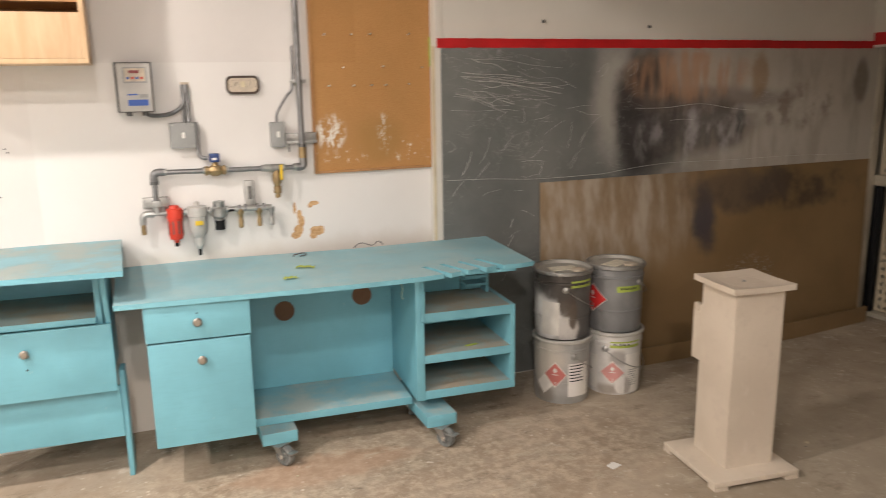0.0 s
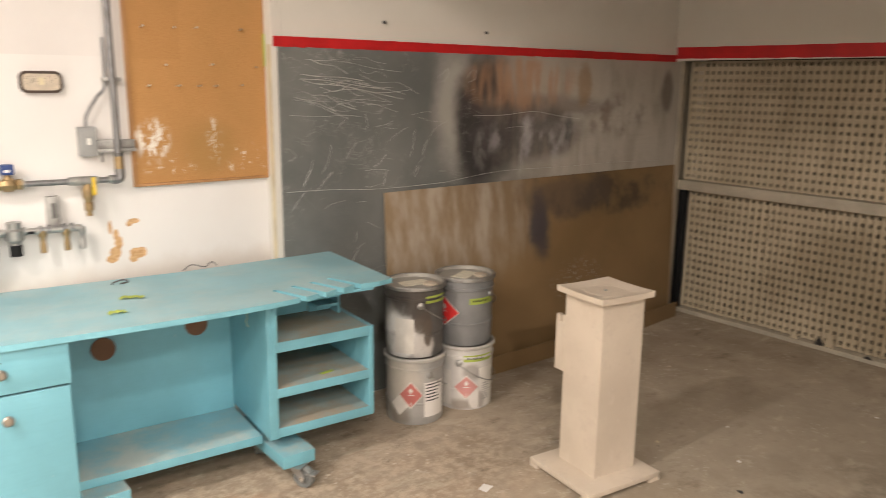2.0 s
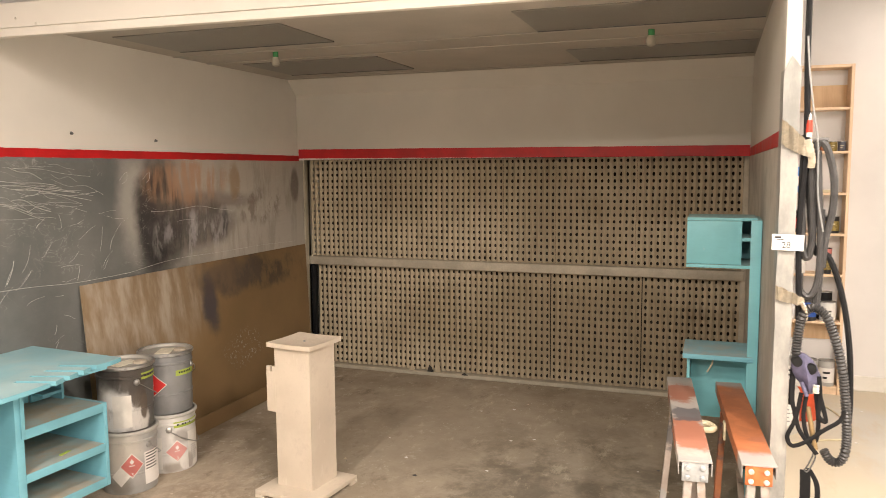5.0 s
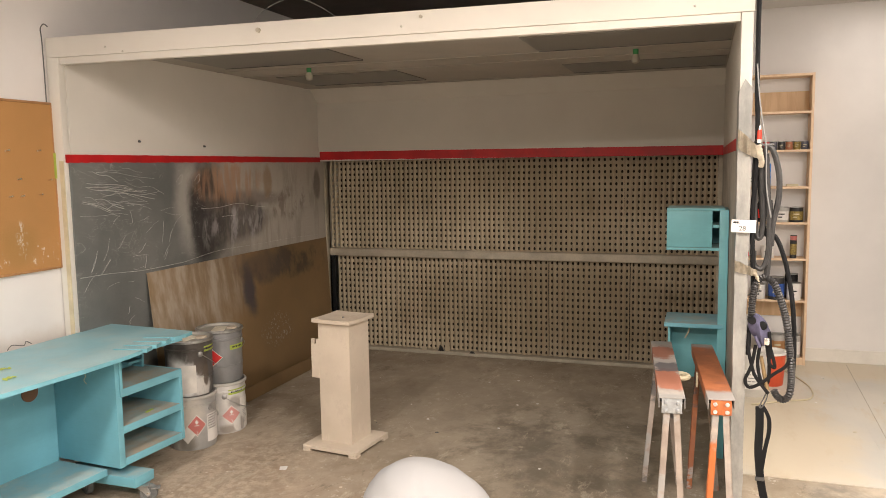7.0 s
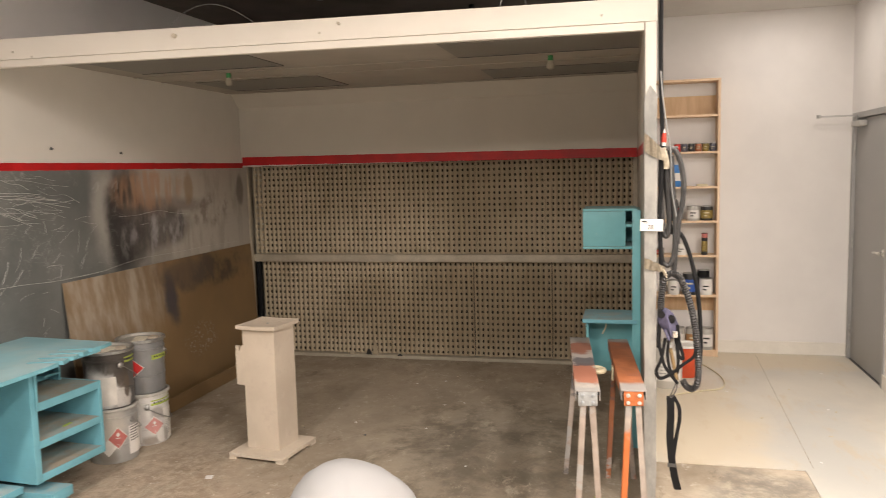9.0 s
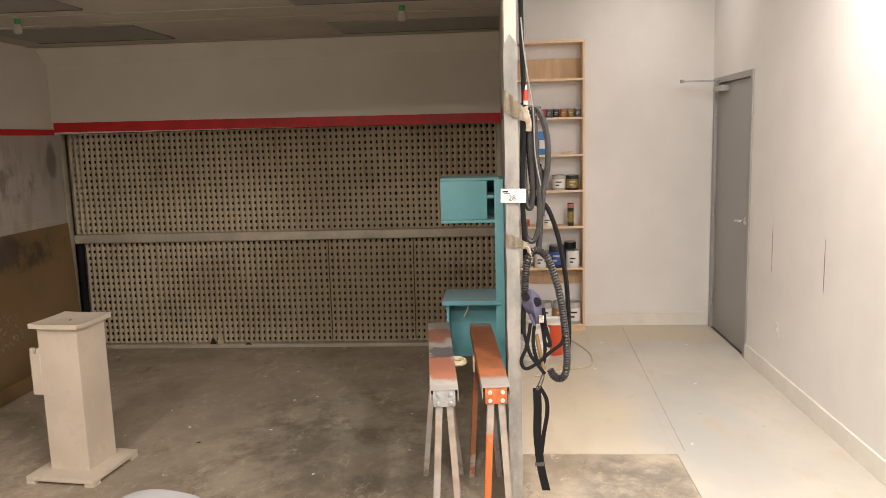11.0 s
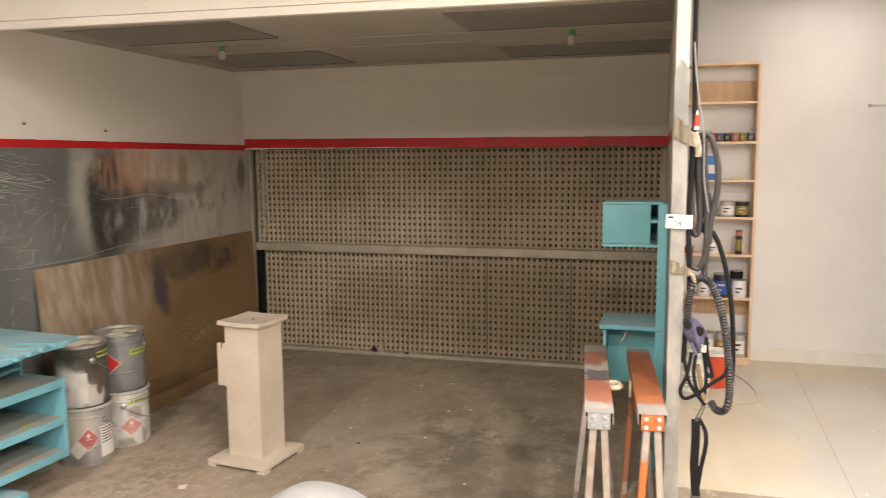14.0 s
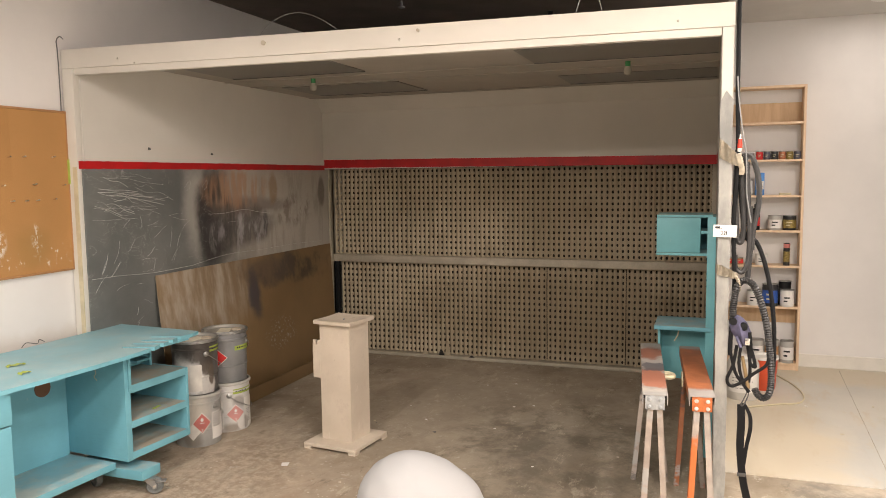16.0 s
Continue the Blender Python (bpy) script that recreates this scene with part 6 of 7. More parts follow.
        single("tape_twist", tube([(1.582, 0.11, z), (1.588, 0.098, z - drop), (1.60, 0.092, z - drop - 0.03), (1.612, 0.094, z - drop - 0.05)], 0.011, 7, False, None, 6, 0.5, 7, 0.003), MASKING, "twisted tail of cream masking tape on the booth post", "tape", "tape round the post")


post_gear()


# ---------------------------------------------------------------- wall equipment above the bench
WY = LEFT_Y


def wall_equipment():
    v = thing("motor_drive", "grey wall-mounted motor drive box with keypad and blue label", "control box", (-0.056, WY, 1.592))
    part("heat_sink", box(-0.075, -0.05, -0.105, 0.075, -0.001, 0.105, 0.004), DARK_STEEL, v)
    case = part("case", box(-0.065, -0.135, -0.10, 0.068, -0.0505, 0.10, 0.010), LIGHT_ENAMEL, v)
    part("keypad_frame", box(-0.042, -0.1362, 0.018, 0.052, -0.1352, 0.084), GREY_ENAMEL, case)
    part("keypad", box(-0.035, -0.1371, 0.025, 0.045, -0.1363, 0.078), CARD, case, "pale keypad panel")
    part("display", box(-0.018, -0.1382, 0.058, 0.022, -0.1372, 0.070), plain("dark_red_display", (0.20, 0.02, 0.02), 0.3), case, "dark red display")
    for k in range(4):
        part("button", box(-0.028 + 0.018 * k, -0.139, 0.034, -0.018 + 0.018 * k, -0.1372, 0.044, 0.001), BLUE_LABEL if k % 2 == 0 else RED, case)
    part("label", box(-0.030, -0.137, -0.075, 0.050, -0.1352, -0.050), BLUE_LABEL, case, "blue label")
    part("logo_bar", box(-0.03, -0.1366, -0.032, 0.01, -0.1352, -0.026), BLUE_LABEL, case)
    part("logo_bar", box(0.018, -0.1366, -0.042, 0.05, -0.1352, -0.028), GREY_ENAMEL, case)
    for dx in (-0.03, 0.035):
        part("gland", rod((dx, -0.09, -0.118), (dx, -0.09, -0.10), 0.013), DARK_STEEL, v)
    c = thing("flexible_conduit", "grey flexible conduit between wall boxes", "conduit", (0.022, WY, -0.044))
    part("conduit", tube([(-0.04, -0.09, 1.525), (-0.01, -0.06, 1.515), (0.06, -0.03, 1.52), (0.11, -0.02, 1.55), (0.125, -0.015, 1.60), (0.128, -0.004, 1.64)], 0.009, 8), STEEL_PIPE, c)
    for dx in (-0.012, 0.008):
        part("conduit", tube([(0.128 + dx, -0.012, 1.645), (0.13 + dx, -0.014, 1.58), (0.128 + dx, -0.02, 1.50), (0.128 + dx, -0.03, 1.475)], 0.008, 8), STEEL_PIPE, c)
    part("filler", box(0.112, -0.003, 1.625, 0.15, 0.0, 1.655, 0.001), CARD, c)
    j = thing("switch_box", "square grey steel switch box with white toggle", "switch box", (0.127, WY, 1.38), 0, "wall switch boxes")
    part("body", box(-0.055, -0.05, -0.056, 0.052, -0.001, 0.056, 0.003), GREY_ENAMEL, j)
    part("toggle", box(-0.006, -0.058, -0.012, 0.006, -0.0505, 0.014, 0.001), WHITE_PLASTIC, j)
    for sx, sz in ((-1, -1), (1, -1), (-1, 1), (1, 1)):
        part("screw", rod((sx * 0.043, -0.0525, sz * 0.046), (sx * 0.043, -0.05, sz * 0.046), 0.004, None, 8), GALVANISED, j)
    j2 = thing("switch_box", "narrow grey steel switch box with white toggle", "switch box", (0.544, WY, 1.368), 0, "wall switch boxes")
    part("body", box(-0.03, -0.055, -0.058, 0.032, -0.001, 0.056, 0.003), GREY_ENAMEL, j2)
    part("toggle", box(-0.006, -0.064, -0.012, 0.006, -0.0555, 0.014, 0.001), WHITE_PLASTIC, j2)
    part("side_conduit", tube([(0.0, -0.03, 0.057), (0.005, -0.03, 0.10), (0.05, -0.025, 0.17), (0.085, -0.02, 0.22), (0.09, -0.02, 0.40)], 0.006, 8), STEEL_PIPE, j2, "thin grey conduit")
    part("side_conduit", tube([(0.05, -0.03, 1.36 - 1.405), (0.052, -0.03, 1.32 - 1.405)], 0.004, 6), STEEL_PIPE, j2)
    t = thing("thermometer_panel", "dark-rimmed oval wall thermometer and humidity gauge", "thermometer", (0.404, WY, 1.595))
    part("rim", plate(0.074, 0.041, 0.026, -0.020, -0.001), plain("dark_wood_rim", (0.05, 0.03, 0.02), 0.4), t)
    part("face", plate(0.064, 0.031, 0.019, -0.0215, -0.0202), CARD, t, "cream printed face")
    for dx in (-0.035, 0.035):
        for k in range(9):
            a = radians(200 - 27.5 * k)
            part("tick", box(dx + 0.022 * math.cos(a) - 0.0012, -0.0222, 0.022 * math.sin(a) - 0.0012, dx + 0.022 * math.cos(a) + 0.0012, -0.0216, 0.022 * math.sin(a) + 0.0012), INK, t)
        part("needle", box(-0.001, -0.0226, 0.0, 0.001, -0.0217, 0.02, 0, None, pose(dx, 0, -0.004, 0, 30 if dx < 0 else 0, 0)), INK, t)
    part("dial_bar", box(-0.01, -0.0222, -0.01, 0.01, -0.0216, 0.016), CREAM, t)

    p = thing("air_pipe", "grey steel compressed air pipe with fittings on the wall", "pipe", (0.022, WY - 0.045, -0.03))
    part("riser", rod((0.632, 0, 1.27), (0.632, 0, 3.02), 0.0135, None, 16), STEEL_PIPE, p)
    part("union", rod((0.632, 0, 1.285), (0.632, 0, 1.335), 0.019, None, 8), BRASS, p, "dull brass union")
    part("elbow", tube([(0.60, 0, 1.243), (0.622, 0, 1.244), (0.632, 0, 1.255), (0.632, 0, 1.285)], 0.019, 10), STEEL_PIPE, p)
    part("header_pipe", rod((-0.02, 0, 1.252), (0.61, 0, 1.243), 0.0115, None, 14), STEEL_PIPE, p)
    part("elbow", tube([(0.01, 0, 1.252), (-0.02, 0, 1.252), (-0.033, 0, 1.240), (-0.034, 0, 1.205)], 0.0175, 10), STEEL_PIPE, p)
    part("drop_pipe", rod((-0.034, 0, 1.21), (-0.034, 0, 1.09), 0.0115, None, 14), STEEL_PIPE, p)
    part("tee", rod((0.455, 0, 1.246), (0.53, 0, 1.244), 0.018, None, 12), GALVANISED, p)
    vl = part("drain_valve", lathe([(0.012, -0.14), (0.012, -0.12), (0.018, -0.118), (0.018, -0.09), (0.013, -0.085), (0.022, -0.06), (0.022, -0.035), (0.014, -0.02), (0.014, 0.0)], (0.505, 0, 1.245), 14), BRASS, p, "brass ball valve")
    part("lever", box(0.514, -0.04, 1.19, 0.528, -0.034, 1.262, 0.003), YELLOW, vl, "yellow lever")
    for x0, x1 in ((0.175, 0.19), (0.27, 0.285), (0.435, 0.455), (0.53, 0.545), (0.585, 0.60), (0.0, 0.02)):
        part("collar", rod((x0, 0, 1.2525 - 0.0143 * x0), (x1, 0, 1.2525 - 0.0143 * x1), 0.0165, None, 8), GALVANISED, p)
    for z0 in (1.20, 1.335):
        part("collar", rod((-0.034 if z0 < 1.3 else 0.632, 0, z0), (-0.034 if z0 < 1.3 else 0.632, 0, z0 + 0.014), 0.0185, None, 8), DARK_STEEL, p)
    part("pipe_strap", box(0.60, 0.0, 1.63, 0.665, 0.0445, 1.645, 0.002), GALVANISED, p)
    st = part("strut_channel", box(0.56, 0.012, 1.365, 0.705, 0.0445, 1.40, 0.003), GALVANISED, p, "slotted strut channel")
    part("strut_lip", box(0.56, 0.0, 1.352, 0.705, 0.011, 1.366, 0.002), GALVANISED, st)
    st = part("strut_channel", box(-0.09, 0.012, 1.095, 0.02, 0.0445, 1.14, 0.003), GALVANISED, p, "slotted strut channel")
    part("clamp", box(-0.055, -0.02, 1.10, -0.013, 0.011, 1.128, 0.004), GALVANISED, st)
    sol = part("solenoid_body", lathe([(0.014, -0.048), (0.021, -0.046), (0.021, -0.03), (0.016, -0.028), (0.026, -0.014), (0.026, 0.014), (0.016, 0.028), (0.021, 0.03), (0.021, 0.046), (0.014, 0.048)], (0.23, 0, 1.248), 8, None, (1, 0, 0)), BRASS, p, "brass solenoid valve body")
    part("solenoid_coil", box(0.207, -0.026, 1.287, 0.251, 0.016, 1.325, 0.005), COIL_BLUE, sol, "blue solenoid coil")
    part("solenoid_neck", rod((0.23, 0, 1.268), (0.23, 0, 1.288), 0.016, 0.012, 8), BRASS, sol)
    part("coil_label", box(0.216, -0.0268, 1.297, 0.236, -0.0262, 1.307), PAPER, sol)
    part("coil_conduit", tube([(0.20, -0.005, 1.305), (0.175, 0, 1.31), (0.165, 0.01, 1.34), (0.165, 0.01, 1.45), (0.158, 0.01, 1.455)], 0.009, 8), STEEL_PIPE, sol)

    q = thing("air_preparation_set", "row of air filter, regulator and outlet fittings on the wall", "air regulator", (0.022, WY - 0.05, 1.035))
    part("manifold_pipe", rod((-0.085, 0, 0.005), (0.30, 0, 0.003), 0.010, None, 12), GALVANISED, q)
    part("elbow", tube([(-0.055, 0, 0.006), (-0.085, 0, 0.004), (-0.095, 0, -0.01), (-0.096, 0, -0.04)], 0.015, 10), GALVANISED, q)
    part("outlet_coupler", rod((-0.096, 0, -0.085), (-0.096, 0, -0.035), 0.011), BRASS, q, "brass outlet coupler")
    part("nipple_pipe", rod((-0.034, 0.005, 0.0), (-0.034, 0.005, 0.04), 0.017), GALVANISED, q)
    f1 = part("filter_red", lathe([(0.006, -0.138), (0.012, -0.128), (0.012, -0.122), (0.026, -0.115), (0.032, -0.095), (0.033, -0.02), (0.036, -0.018), (0.036, 0.022), (0.024, 0.026), (0.018, 0.038), (0.0, 0.04)], (0.038, 0, 0), 20), RED, q, "bright red filter bowl")
    for k in range(4):
        a = radians(-150 + 40 * k)
        part("guard_slot", box(-0.003, -0.035, -0.09, 0.003, -0.0335, -0.03, 0, None, pose(0.038, 0, 0, 0, 0, math.degrees(a) + 90)), DARK_STEEL, f1)
    part("filter_drain", rod((0.038, 0, -0.15), (0.038, 0, -0.13), 0.009), BLACK, f1)
    f2 = part("filter_clear", lathe([(0.008, -0.17), (0.014, -0.165), (0.022, -0.15), (0.022, -0.115), (0.034, -0.10), (0.040, -0.075), (0.041, -0.02), (0.045, -0.015), (0.045, 0.024), (0.014, 0.03), (0.010, 0.046), (0.0, 0.05)], (0.135, 0, 0), 22), LIGHT_ENAMEL, q, "grey metal filter bowl")
    part("filter_drain", rod((0.135, 0, -0.20), (0.135, 0, -0.168), 0.008), BLACK, f2)
    part("yellow_mark", box(0.12, -0.044, -0.055, 0.155, -0.041, -0.035), YELLOW, f2)
    rg = part("regulator", lathe([(0.018, -0.085), (0.021, -0.08), (0.021, -0.045), (0.016, -0.04), (0.032, -0.025), (0.034, 0.01), (0.024, 0.018), (0.026, 0.042), (0.0, 0.043)], (0.232, 0, 0), 18), GALVANISED, q, "silver pressure regulator")
    part("regulator_knob", rod((0.232, 0, -0.088), (0.232, 0, -0.045), 0.0225, None, 16), BLACK, rg, "black knob")
    for u in (-0.06, 0.0, 0.08, 0.185, 0.262, 0.318, 0.345, 0.40, 0.43):
        part("collar", rod((u, 0, 0.003), (u + 0.010, 0, 0.003), 0.0165, None, 8), GALVANISED if u < 0.3 else STEEL_PIPE, q)
    part("hose_barb", rod((0.27, 0, 0.0), (0.31, 0, 0.0), 0.010), BLACK, q)
    part("strut_channel", box(0.355, 0.015, -0.01, 0.40, 0.0495, 0.125, 0.003), GALVANISED, q, "slotted strut channel")
    part("strut_slot", box(0.371, 0.0135, 0.04, 0.385, 0.0152, 0.10), DARK_STEEL, q)
    part("outlet_manifold", rod((0.30, 0, 0.0), (0.47, 0, -0.003), 0.014, None, 12), GALVANISED, q)
    for u in (0.327, 0.412, 0.468):
        part("outlet_coupler", lathe([(0.009, -0.088), (0.012, -0.085), (0.012, -0.055), (0.010, -0.05), (0.010, -0.03), (0.016, -0.02), (0.016, 0.0)], (u, 0, 0), 12), BRASS if u < 0.45 else GALVANISED, q, "outlet coupler")

    b = thing("cork_board", "orange-brown cork notice board with paint splashes and screw hooks", "notice board", (1.022, WY, 1.628))
    part("cork_sheet", box(-0.294, -0.014, -0.445, 0.294, -0.001, 0.445), CORK, b)
    for nm, bb in (("frame_strip", (-0.306, -0.022, -0.457, -0.2945, -0.001, 0.457)), ("frame_strip", (0.2945, -0.022, -0.457, 0.306, -0.001, 0.457)), ("frame_strip", (-0.294, -0.022, -0.457, 0.294, -0.001, -0.4455)), ("frame_strip", (-0.294, -0.022, 0.4455, 0.294, -0.001, 0.457))):
        part(nm, box(*bb, 0.002), OAK_TRIM, b)
    hooks = [(673, 51), (717, 51), (749, 50), (816, 49), (702, 109), (770, 107), (838, 110), (677, 141), (719, 141), (749, 141), (774, 141), (814, 140)]
    for a, c_ in hooks:
        x, z = 0.7 + (a - 648) * 0.00292 - 1.008, 1.973 - c_ * 0.0026 - 1.653
        part("screw_hook", rod((x, -0.040, z + 0.004), (x, -0.012, z), 0.0045, 0.003, 8), CHROME, b)

    w = thing("overhead_cabinet", "raw plywood wall cabinet with open front and low lip", "wall cabinet", (-0.586, WY, 1.686))
    part("bottom", box(-0.375, -0.36, 0.0, 0.375, -0.001, 0.018, 0.001), PLYWOOD, w)
    for s in (-0.375, 0.357):
        part("side_panel", box(s, -0.36, 0.0185, s + 0.018, -0.001, 0.60, 0.001), PLYWOOD, w)
    part("front_lip", box(-0.3565, -0.36, 0.0185, 0.3565, -0.344, 0.186, 0.001), PLYWOOD, w, "pale plywood front board")
    part("back_panel", box(-0.3565, -0.012, 0.0185, 0.3565, -0.001, 0.60), OAK_TRIM, w)
    part("shelf", box(-0.3565, -0.34, 0.225, 0.3565, -0.0125, 0.241), OAK_TRIM, w, "brown inner shelf")
    part("top", box(-0.375, -0.36, 0.601, 0.375, -0.001, 0.618), PLYWOOD, w)
    for x, z in ((-0.58, 1.35), (-0.62, 1.15), (-0.57, 1.335)):
        single("wall_screw", rod((x, WY - 0.006, z), (x, WY, z), 0.004, None, 8), DARK_STEEL, "small dark screw in the wall", "screw", "left wall screws")


wall_equipment()


# ---------------------------------------------------------------- bookcase and what stands on it
SX0, SX1, SY0, SY1 = 4.84, WALL_X, -0.50, 0.50
SHELVES = [0.06, 0.545, 0.895, 1.195, 1.49, 1.79, 2.10]


def bookcase():
    b = thing("bookcase", "tall narrow pale pine bookcase against the wall", "bookcase", ((SX0 + SX1) / 2, 0, 0.003))
    d = (SX1 - SX0) / 2 - 0.001
    part("side_panel", box(-d, SY0, 0, d, SY0 + 0.02, 2.40, 0.001), PINE, b)
    part("side_panel", box(-d, SY1 - 0.02, 0, d, SY1, 2.40, 0.001), PINE, b)
    part("top_board", box(-d, SY0 + 0.0205, 2.38, d, SY1 - 0.0205, 2.40, 0.001), PINE, b)
    for z in SHELVES:
        part("shelf", box(-d, SY0 + 0.0205, z - 0.018, d, SY1 - 0.0205, z, 0.001), PINE, b)
    part("plinth", box(-d + 0.01, SY0 + 0.0205, 0.0, -d + 0.028, SY1 - 0.0205, 0.0415), PINE, b)
    part("back_strip", box(d - 0.014, SY0 + 0.0205, 2.101, d - 0.002, SY1 - 0.0205, 2.27, 0.001), PLYWOOD, b, "plywood back strip")
    part("back_strip", box(d - 0.014, SY0 + 0.0205, 0.38, d - 0.002, SY1 - 0.0205, 0.525, 0.001), PLYWOOD, b, "plywood back strip")


bookcase()


def tin(x, y, z, r, h, body, band, label, group, lid=None):
    t = thing("paint_tin", label, "paint tin", (x, y, z + 0.003), 0, group)
    part("body", lathe([(r - 0.002, 0), (r, 0.003), (r, h - 0.010), (r - 0.001, h - 0.006)], (0, 0, 0), 22), body, t)
    part("lid", lathe([(r - 0.001, h - 0.0058), (r + 0.002, h - 0.005), (r + 0.002, h), (r - 0.006, h), (r - 0.008, h - 0.004), (0, h - 0.004)], (0, 0, 0), 22), lid or GALVANISED, t)
    part("label_band", patch(0, 0, r + 0.0008, 95, 265, h * 0.15, h * 0.72, None, False, 12), band, t, "coloured paper label")
    for k in range(2):
        part("print_bar", patch(0, 0, r + 0.0016, 150, 200 - 20 * k, h * (0.5 - 0.2 * k), h * (0.58 - 0.2 * k), None, False, 4), CREAM if band is not PAPER else INK, t)
    return t


def bottle(x, y, z, w, h, body, cap, label):
    t = thing("bottle", label, "bottle", (x, y, z + 0.003))
    part("body", lathe([(w * 0.9, 0), (w, 0.006), (w, h * 0.68), (w * 0.75, h * 0.8), (w * 0.34, h * 0.86), (w * 0.34, h * 0.9)], (0, 0, 0), 18), body, t)
    part("cap", rod((0, 0, h * 0.9), (0, 0, h), w * 0.42, w * 0.38, 14), cap, t)
    part("label_band", patch(0, 0, w + 0.0008, 110, 250, h * 0.15, h * 0.5, None, False, 8), RED_LABEL, t, "coloured label")


def shelf_goods():
    S = SHELVES
    x = 4.91
    ink = [("small grey-blue paint tin on the shelf", SLATE), ("small dark tin with gold label on the shelf", GOLD), ("small dark brown tin on the shelf", COPPER), ("small dark tin on the shelf", GREY_RUBBER), ("small slate-coloured tin on the shelf", SLATE), ("small orange-red tin on the shelf", RED_LABEL)]
    for k, (lb, m) in enumerate(ink):
        tin(x - 0.02, -0.445 + 0.0585 * k, S[5], 0.0275, 0.07, m, m, lb, "row of small tins")
    single("masking_paper", box(4.87, 0.08, 0, 4.95, 0.17, 0.07, 0.004), RED_LABEL, "red cardboard box on the shelf", "box", at=(0, 0, S[5] + 0.003))
    bx = thing("product_box", "blue and white upright carton on the shelf", "carton", (4.90, -0.16, S[4] + 0.003))
    part("carton", box(-0.035, -0.035, 0, 0.035, 0.035, 0.19, 0.002), SKY_BLUE, bx)
    part("label_panel", box(-0.0365, -0.03, 0.05, -0.0352, 0.03, 0.12), PAPER, bx)
    tin(x - 0.01, -0.06, S[4], 0.045, 0.13, WHITE_PLASTIC, PAPER, "white paint tin on the shelf", "shelf tins")
    single("sanding_block", box(-0.03, -0.045, 0, 0.03, 0.045, 0.02, 0.004), CREAM, "small tan sanding block on the shelf", "block", at=(4.89, -0.36, S[4] + 0.003))
    bottle(4.90, -0.135, S[3], 0.035, 0.22, BLACK, BLACK, "black bottle with red label on the shelf")
    tin(x - 0.01, -0.288, S[3], 0.054, 0.125, LIGHT_ENAMEL, PAPER, "pale blue and white paint tin on the shelf", "shelf tins")
    tin(x - 0.01, -0.40, S[3], 0.052, 0.125, INK, GOLD, "black paint tin with dull gold printed label on the shelf", "shelf tins")
    tin(x - 0.02, -0.19, S[2], 0.05, 0.10, WHITE_PLASTIC, PAPER, "white plastic tub on the shelf", "shelf tins", WHITE_PLASTIC)
    tb = thing("caulk_tube", "black sealant tube with red top and label on the shelf", "sealant tube", (4.89, -0.385, S[2] + 0.003))
    part("cartridge", rod((0, 0, 0), (0, 0, 0.19), 0.026, None, 18), INK, tb)
    part("label_band", patch(0, 0, 0.0268, 110, 250, 0.03, 0.12, None, False, 8), GOLD, tb, "gold printed label")
    part("top_band", patch(0, 0, 0.0268, 100, 260, 0.15, 0.185, None, False, 8), RED_WORN, tb, "red top band")
    for k in range(3):
        tin(x - 0.01, -0.01 + 0.08 * k, S[2], 0.035, 0.06, BRASS, RED_LABEL, "small copper-coloured tin on the shelf", "shelf tins")
    for y, r, h, body, band, lb in ((-0.40, 0.055, 0.145, WHITE_PLASTIC, PAPER, "white paint tin with grey print on the shelf"), (-0.265, 0.062, 0.19, GREY_RUBBER, BLUE_LABEL, "dark paint tin with blue label on the shelf"), (-0.13, 0.05, 0.13, WHITE_PLASTIC, PAPER, "white plastic paint tub on the shelf")):
        tin(x - 0.02, y, S[1], r, h, body, band, lb, "shelf tins")
    tin(x + 0.045, -0.385, S[1], 0.05, 0.21, BLACK, GREY_RUBBER, "black paint tin on the shelf", "shelf tins")
    for y in (-0.41, -0.29, -0.17):
        tin(x - 0.02, y, S[0], 0.055, 0.19, LIGHT_ENAMEL, PAPER if y != -0.29 else OAK_TRIM, "grey metal paint tin on the bottom shelf", "shelf tins")


shelf_goods()

# drum, bucket and cord on the painted floor
d = thing("plastic_drum", "white translucent plastic drum standing on the floor", "drum", (3.9, -0.025, 0.003))
part("body", lathe([(0.11, 0), (0.115, 0.01), (0.115, 0.26), (0.10, 0.29), (0.05, 0.30)], (0, 0, 0), 24), plain("milky_plastic", (0.60, 0.58, 0.54), 0.4, 0, 0.1), d)
part("lid", rod((0, 0, 0.30), (0, 0, 0.325), 0.045), WHITE_PLASTIC, d)
part("label", patch(0, 0, 0.1162, 120, 240, 0.06, 0.2), PAPER, d)
for k in range(4):
    part("print_line", patch(0, 0, 0.117, 140, 215 - 12 * (k % 2), 0.09 + 0.025 * k, 0.097 + 0.025 * k, None, False, 4), GREY_ENAMEL, d)
d = thing("orange_bucket", "orange plastic bucket with white top on the floor", "bucket", (4.2, -0.185, 0.003))
part("body", lathe([(0.085, 0), (0.09, 0.01), (0.105, 0.24)], (0, 0, 0), 24), ORANGE, d)
part("rim", lathe([(0.105, 0.2405), (0.112, 0.242), (0.112, 0.262), (0.09, 0.262), (0.08, 0.25), (0, 0.25)], (0, 0, 0), 24), WHITE_PLASTIC, d, "white lid")
single("floor_cord", tube([(3.6, -0.02, 0.01), (3.75, -0.25, 0.009), (3.85, -0.42, 0.009), (4.1, -0.46, 0.009), (4.4, -0.40, 0.009), (4.7, -0.28, 0.009)], 0.006, 6), CREAM, "thin cream extension cord lying on the floor", "cord")

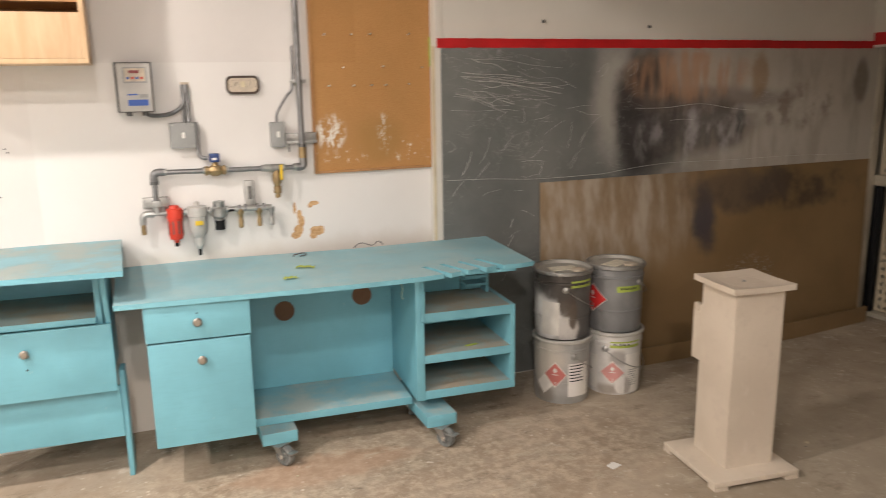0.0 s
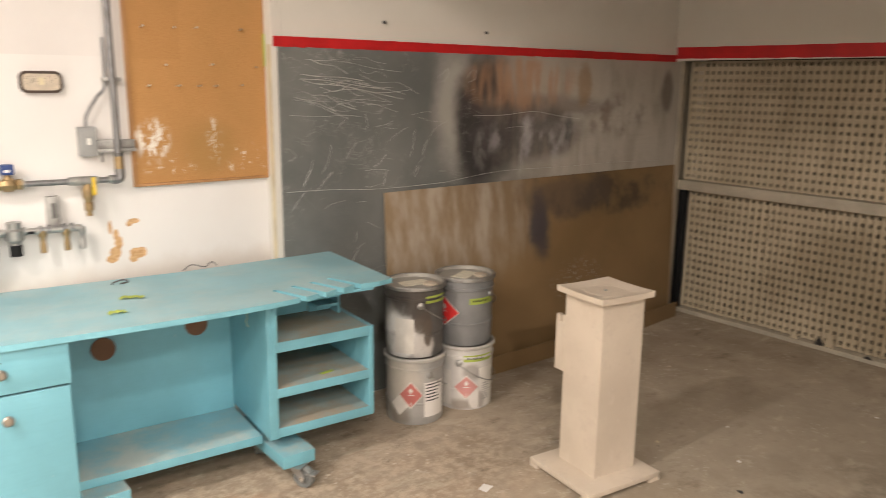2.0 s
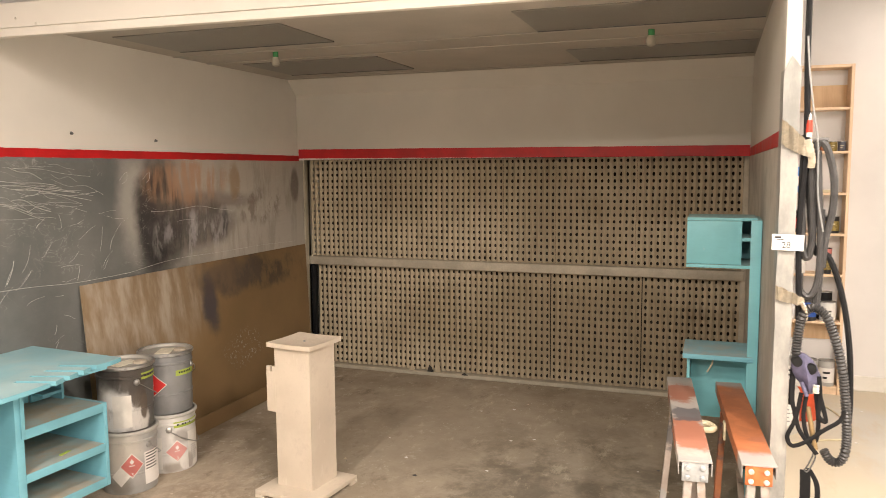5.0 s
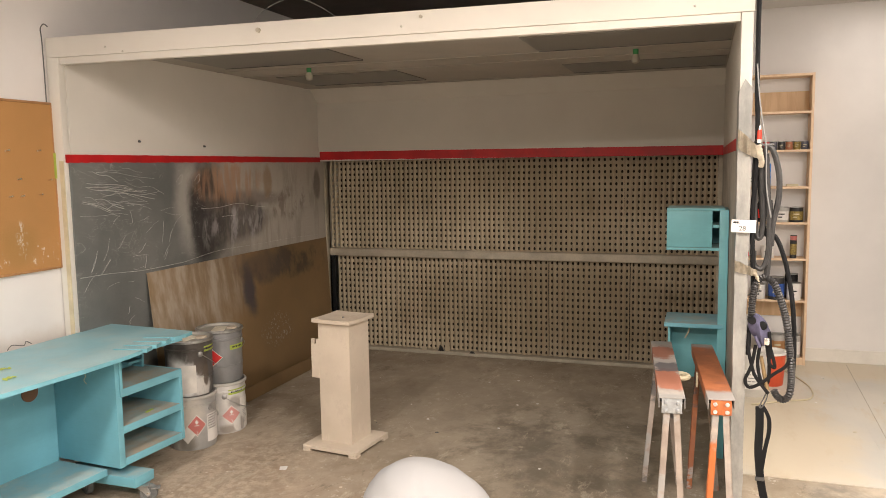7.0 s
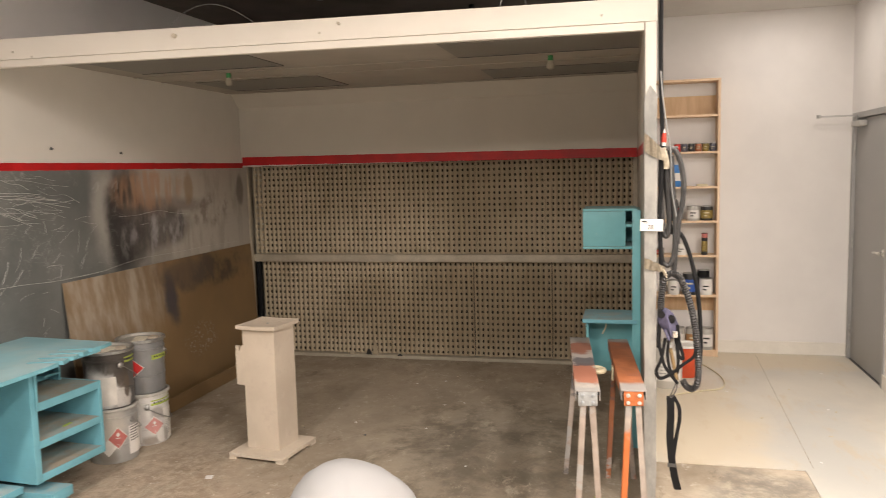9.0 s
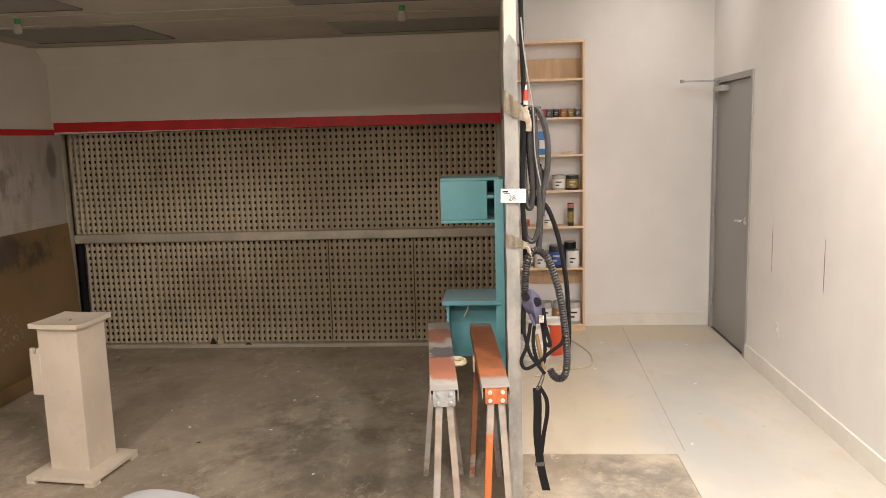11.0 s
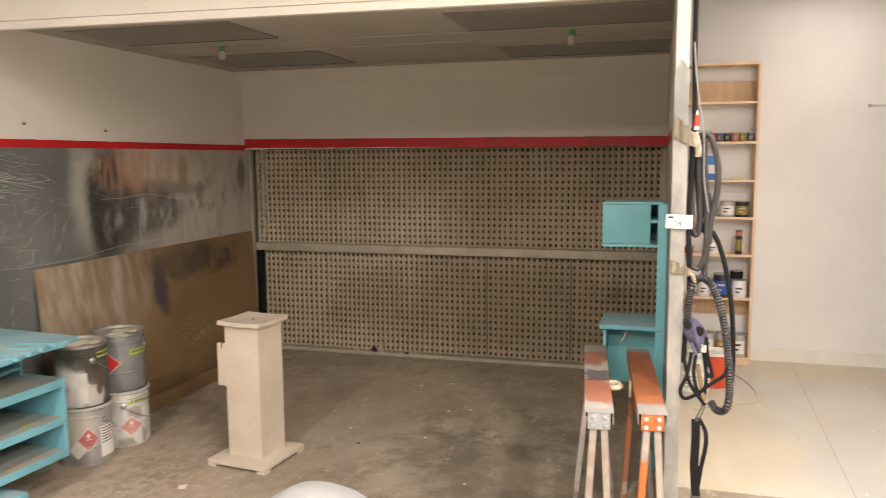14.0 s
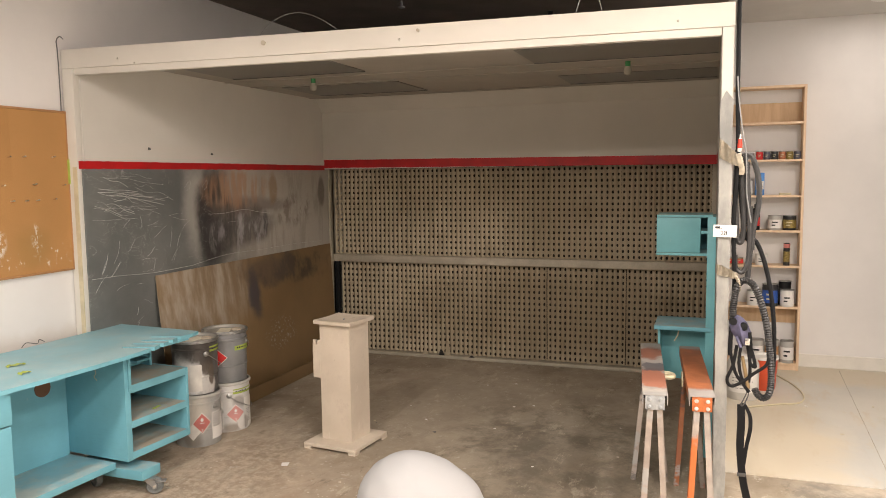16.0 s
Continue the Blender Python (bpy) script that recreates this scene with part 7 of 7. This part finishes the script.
for nm, p0, p1 in (("floor_seam", (2.36, -0.733, 0.0025), (4.95, -0.826, 0.0025)),):
    structure(nm, rod(p0, p1, 0.002, None, 6), RAIL_DARK, "dark joint between painted floor sheets", "joint")
random.seed(5)
for k in range(7):
    x, y = random.uniform(2.4, 4.6), random.uniform(-1.35, -0.15)
    q_ = slab([(0, 0), (0.022, 0.006), (0.026, 0.018), (0.008, 0.016)], 0.0, 0.002)
    single("paper_scrap", q_, PAPER, "tiny white scrap lying on the painted floor", "scrap", "floor scraps", at=(x, y, 0.0035), turn=50 * k)
single("tape_curl", tube([(1.69, 0.335, 0.006), (1.72, 0.36, 0.02), (1.75, 0.385, 0.008), (1.775, 0.43, 0.006)], 0.012, 6, False, None, 6, 0.2), GREEN_TAPE, "curl of yellow-green tape on the booth floor", "tape")
# wall plates
for x, z, h in ((3.42, 0.37, 0.045),):
    s = thing("wall_plate", "small white plastic wall plate", "wall plate", (x, RIGHT_Y, z), 0, "wall plates")
    part("plate", box(-0.030, 0.0005, -h, 0.030, 0.005, h, 0.002), WHITE_PLASTIC, s)
    part("switch", box(-0.008, 0.0062, -0.014, 0.008, 0.010, 0.014, 0.001), TRIM_WHITE, s)

# ---------------------------------------------------------------- unidentified white dome near the walker
def pouf():
    bm = bmesh.new()
    bmesh.ops.create_uvsphere(bm, u_segments=64, v_segments=40, radius=1)
    for v in bm.verts:
        c = v.co.copy()
        r = 0.243
        p = Vector((r * c.x, r * c.y, 0.25 + 0.235 * c.z))
        # a lower lobe on one side, shaped to fit the camera's view
        side = max(0.0, c.y * -0.75 + c.x * 0.35)
        p += Vector((0.05, -0.11, -0.06)) * side ** 1.3
        p.z = max(0.001, p.z)
        p += Vector((c.x, c.y, 0.6)) * (0.006 * noise.noise((c.x * 3, c.y * 3, c.z * 9)) - 0.014 * math.exp(-((c.y + 0.25 - 0.5 * (c.z - 0.75)) / 0.05) ** 2) * max(0, -c.x))
        v.co = p
    single("white_dome", bm, FABRIC, "unidentified smooth white rounded thing with soft folds on the floor", "pouf", smooth=80, at=(0.85, 1.44, 0))


pouf()

# ---------------------------------------------------------------- small things on floor and ceiling
random.seed(5)
for k in range(46):
    x, y = random.uniform(0.2, 4.0), random.uniform(0.4, 3.1)
    if abs(x - 2.125) < 0.27 and abs(y - 2.4) < 0.26:
        continue
    s = random.uniform(0.006, 0.016)
    bm = slab([(s * random.uniform(0.5, 1) * math.cos(a), s * random.uniform(0.5, 1) * math.sin(a)) for a in (0.2, 1.6, 2.9, 4.1, 5.2)], 0.0005, 0.0025)
    single("wood_chip", bm, random.choice((PAPER, CREAM, SAWN, DARK_STEEL)), "small chip of debris lying on the concrete", "chip", "floor debris", at=(x, y, 0), smooth=0)
single("paper_scrap", slab([(-0.028, -0.02), (0.03, -0.022), (0.026, 0.022), (-0.022, 0.018)], 0.0006, 0.002), PAPER, "small white paper scrap on the concrete", "paper scrap", at=(1.662, 2.574, 0), turn=20, smooth=0)
single("tape_scrap", box(-0.03, -0.008, 0, 0.03, 0.008, 0.003, 0.001), GREEN_TAPE, "scrap of lime green tape on the floor", "tape scrap", "green tape scraps", at=(1.62, 0.45, 0.0), turn=30)
for x, y in ((2.9, -0.95), (3.4, -1.1), (3.2, -0.6), (2.7, -1.25), (3.9, -0.9)):
    single("wood_chip", slab([(-0.012, -0.006), (0.014, -0.004), (0.01, 0.007), (-0.01, 0.006)], 0.0035, 0.0055), CREAM, "small chip of debris lying on the painted floor", "chip", "floor debris", at=(x, y, 0), turn=x * 90, smooth=0)
single("ceiling_wire", tube([(1.9, 2.86, 2.431), (1.9, 2.76, 2.58), (1.9, 2.60, 2.65), (1.9, 2.45, 2.635), (1.9, 2.28, 2.54), (1.9, 2.16, 2.431)], 0.0016, 6), LIGHT_ENAMEL, "thin white wire arched over the booth roof", "wire", "roof wires")
single("ceiling_wire", tube([(1.6, 0.86, 2.431), (1.6, 0.82, 2.55), (1.62, 0.77, 2.575), (1.62, 0.72, 2.431)], 0.0016, 6), LIGHT_ENAMEL, "thin white wire arched over the booth roof", "wire", "roof wires")
s = thing("roof_sprinkler", "small dark fire sprinkler head on the ceiling", "sprinkler", (3.3, 2.45, TOP))
part("stem", rod((0, 0, -0.04), (0, 0, -0.001), 0.010), GALVANISED, s)
part("deflector", rod((0, 0, -0.05), (0, 0, -0.041), 0.025), GALVANISED, s)
single("hanger_rod", rod((4.1, 1.48, 2.431), (4.1, 1.48, TOP), 0.022, None, 12), BLACK, "black steel hanger rod above the booth", "rod")

# loose wire beside the left post
single("loose_wire", tube([(1.30, 3.745, 1.95), (1.301, 3.744, 2.2), (1.299, 3.745, 2.42), (1.285, 3.735, 2.475), (1.29, 3.715, 2.50), (1.30, 3.70, 2.485)], 0.0032, 6), DARK_STEEL, "thin dark wire beside the booth post with a bent end", "wire")
# dents and drips of old paint on the frame
random.seed(23)
for k in range(4):
    y_ = random.uniform(-1.6, 1.7)
    z_ = random.choice((2.345, 2.35, 2.375, 2.41)) + 0.0065 * -y_
    drip = lathe([(0.0, -0.002), (0.006, 0.0), (0.004, 0.004), (0.0, 0.006)], (-0.0005, y_, z_), 8, None, (-1, 0, 0))
    part("paint_drip", drip, BOOTH_DULL, f)
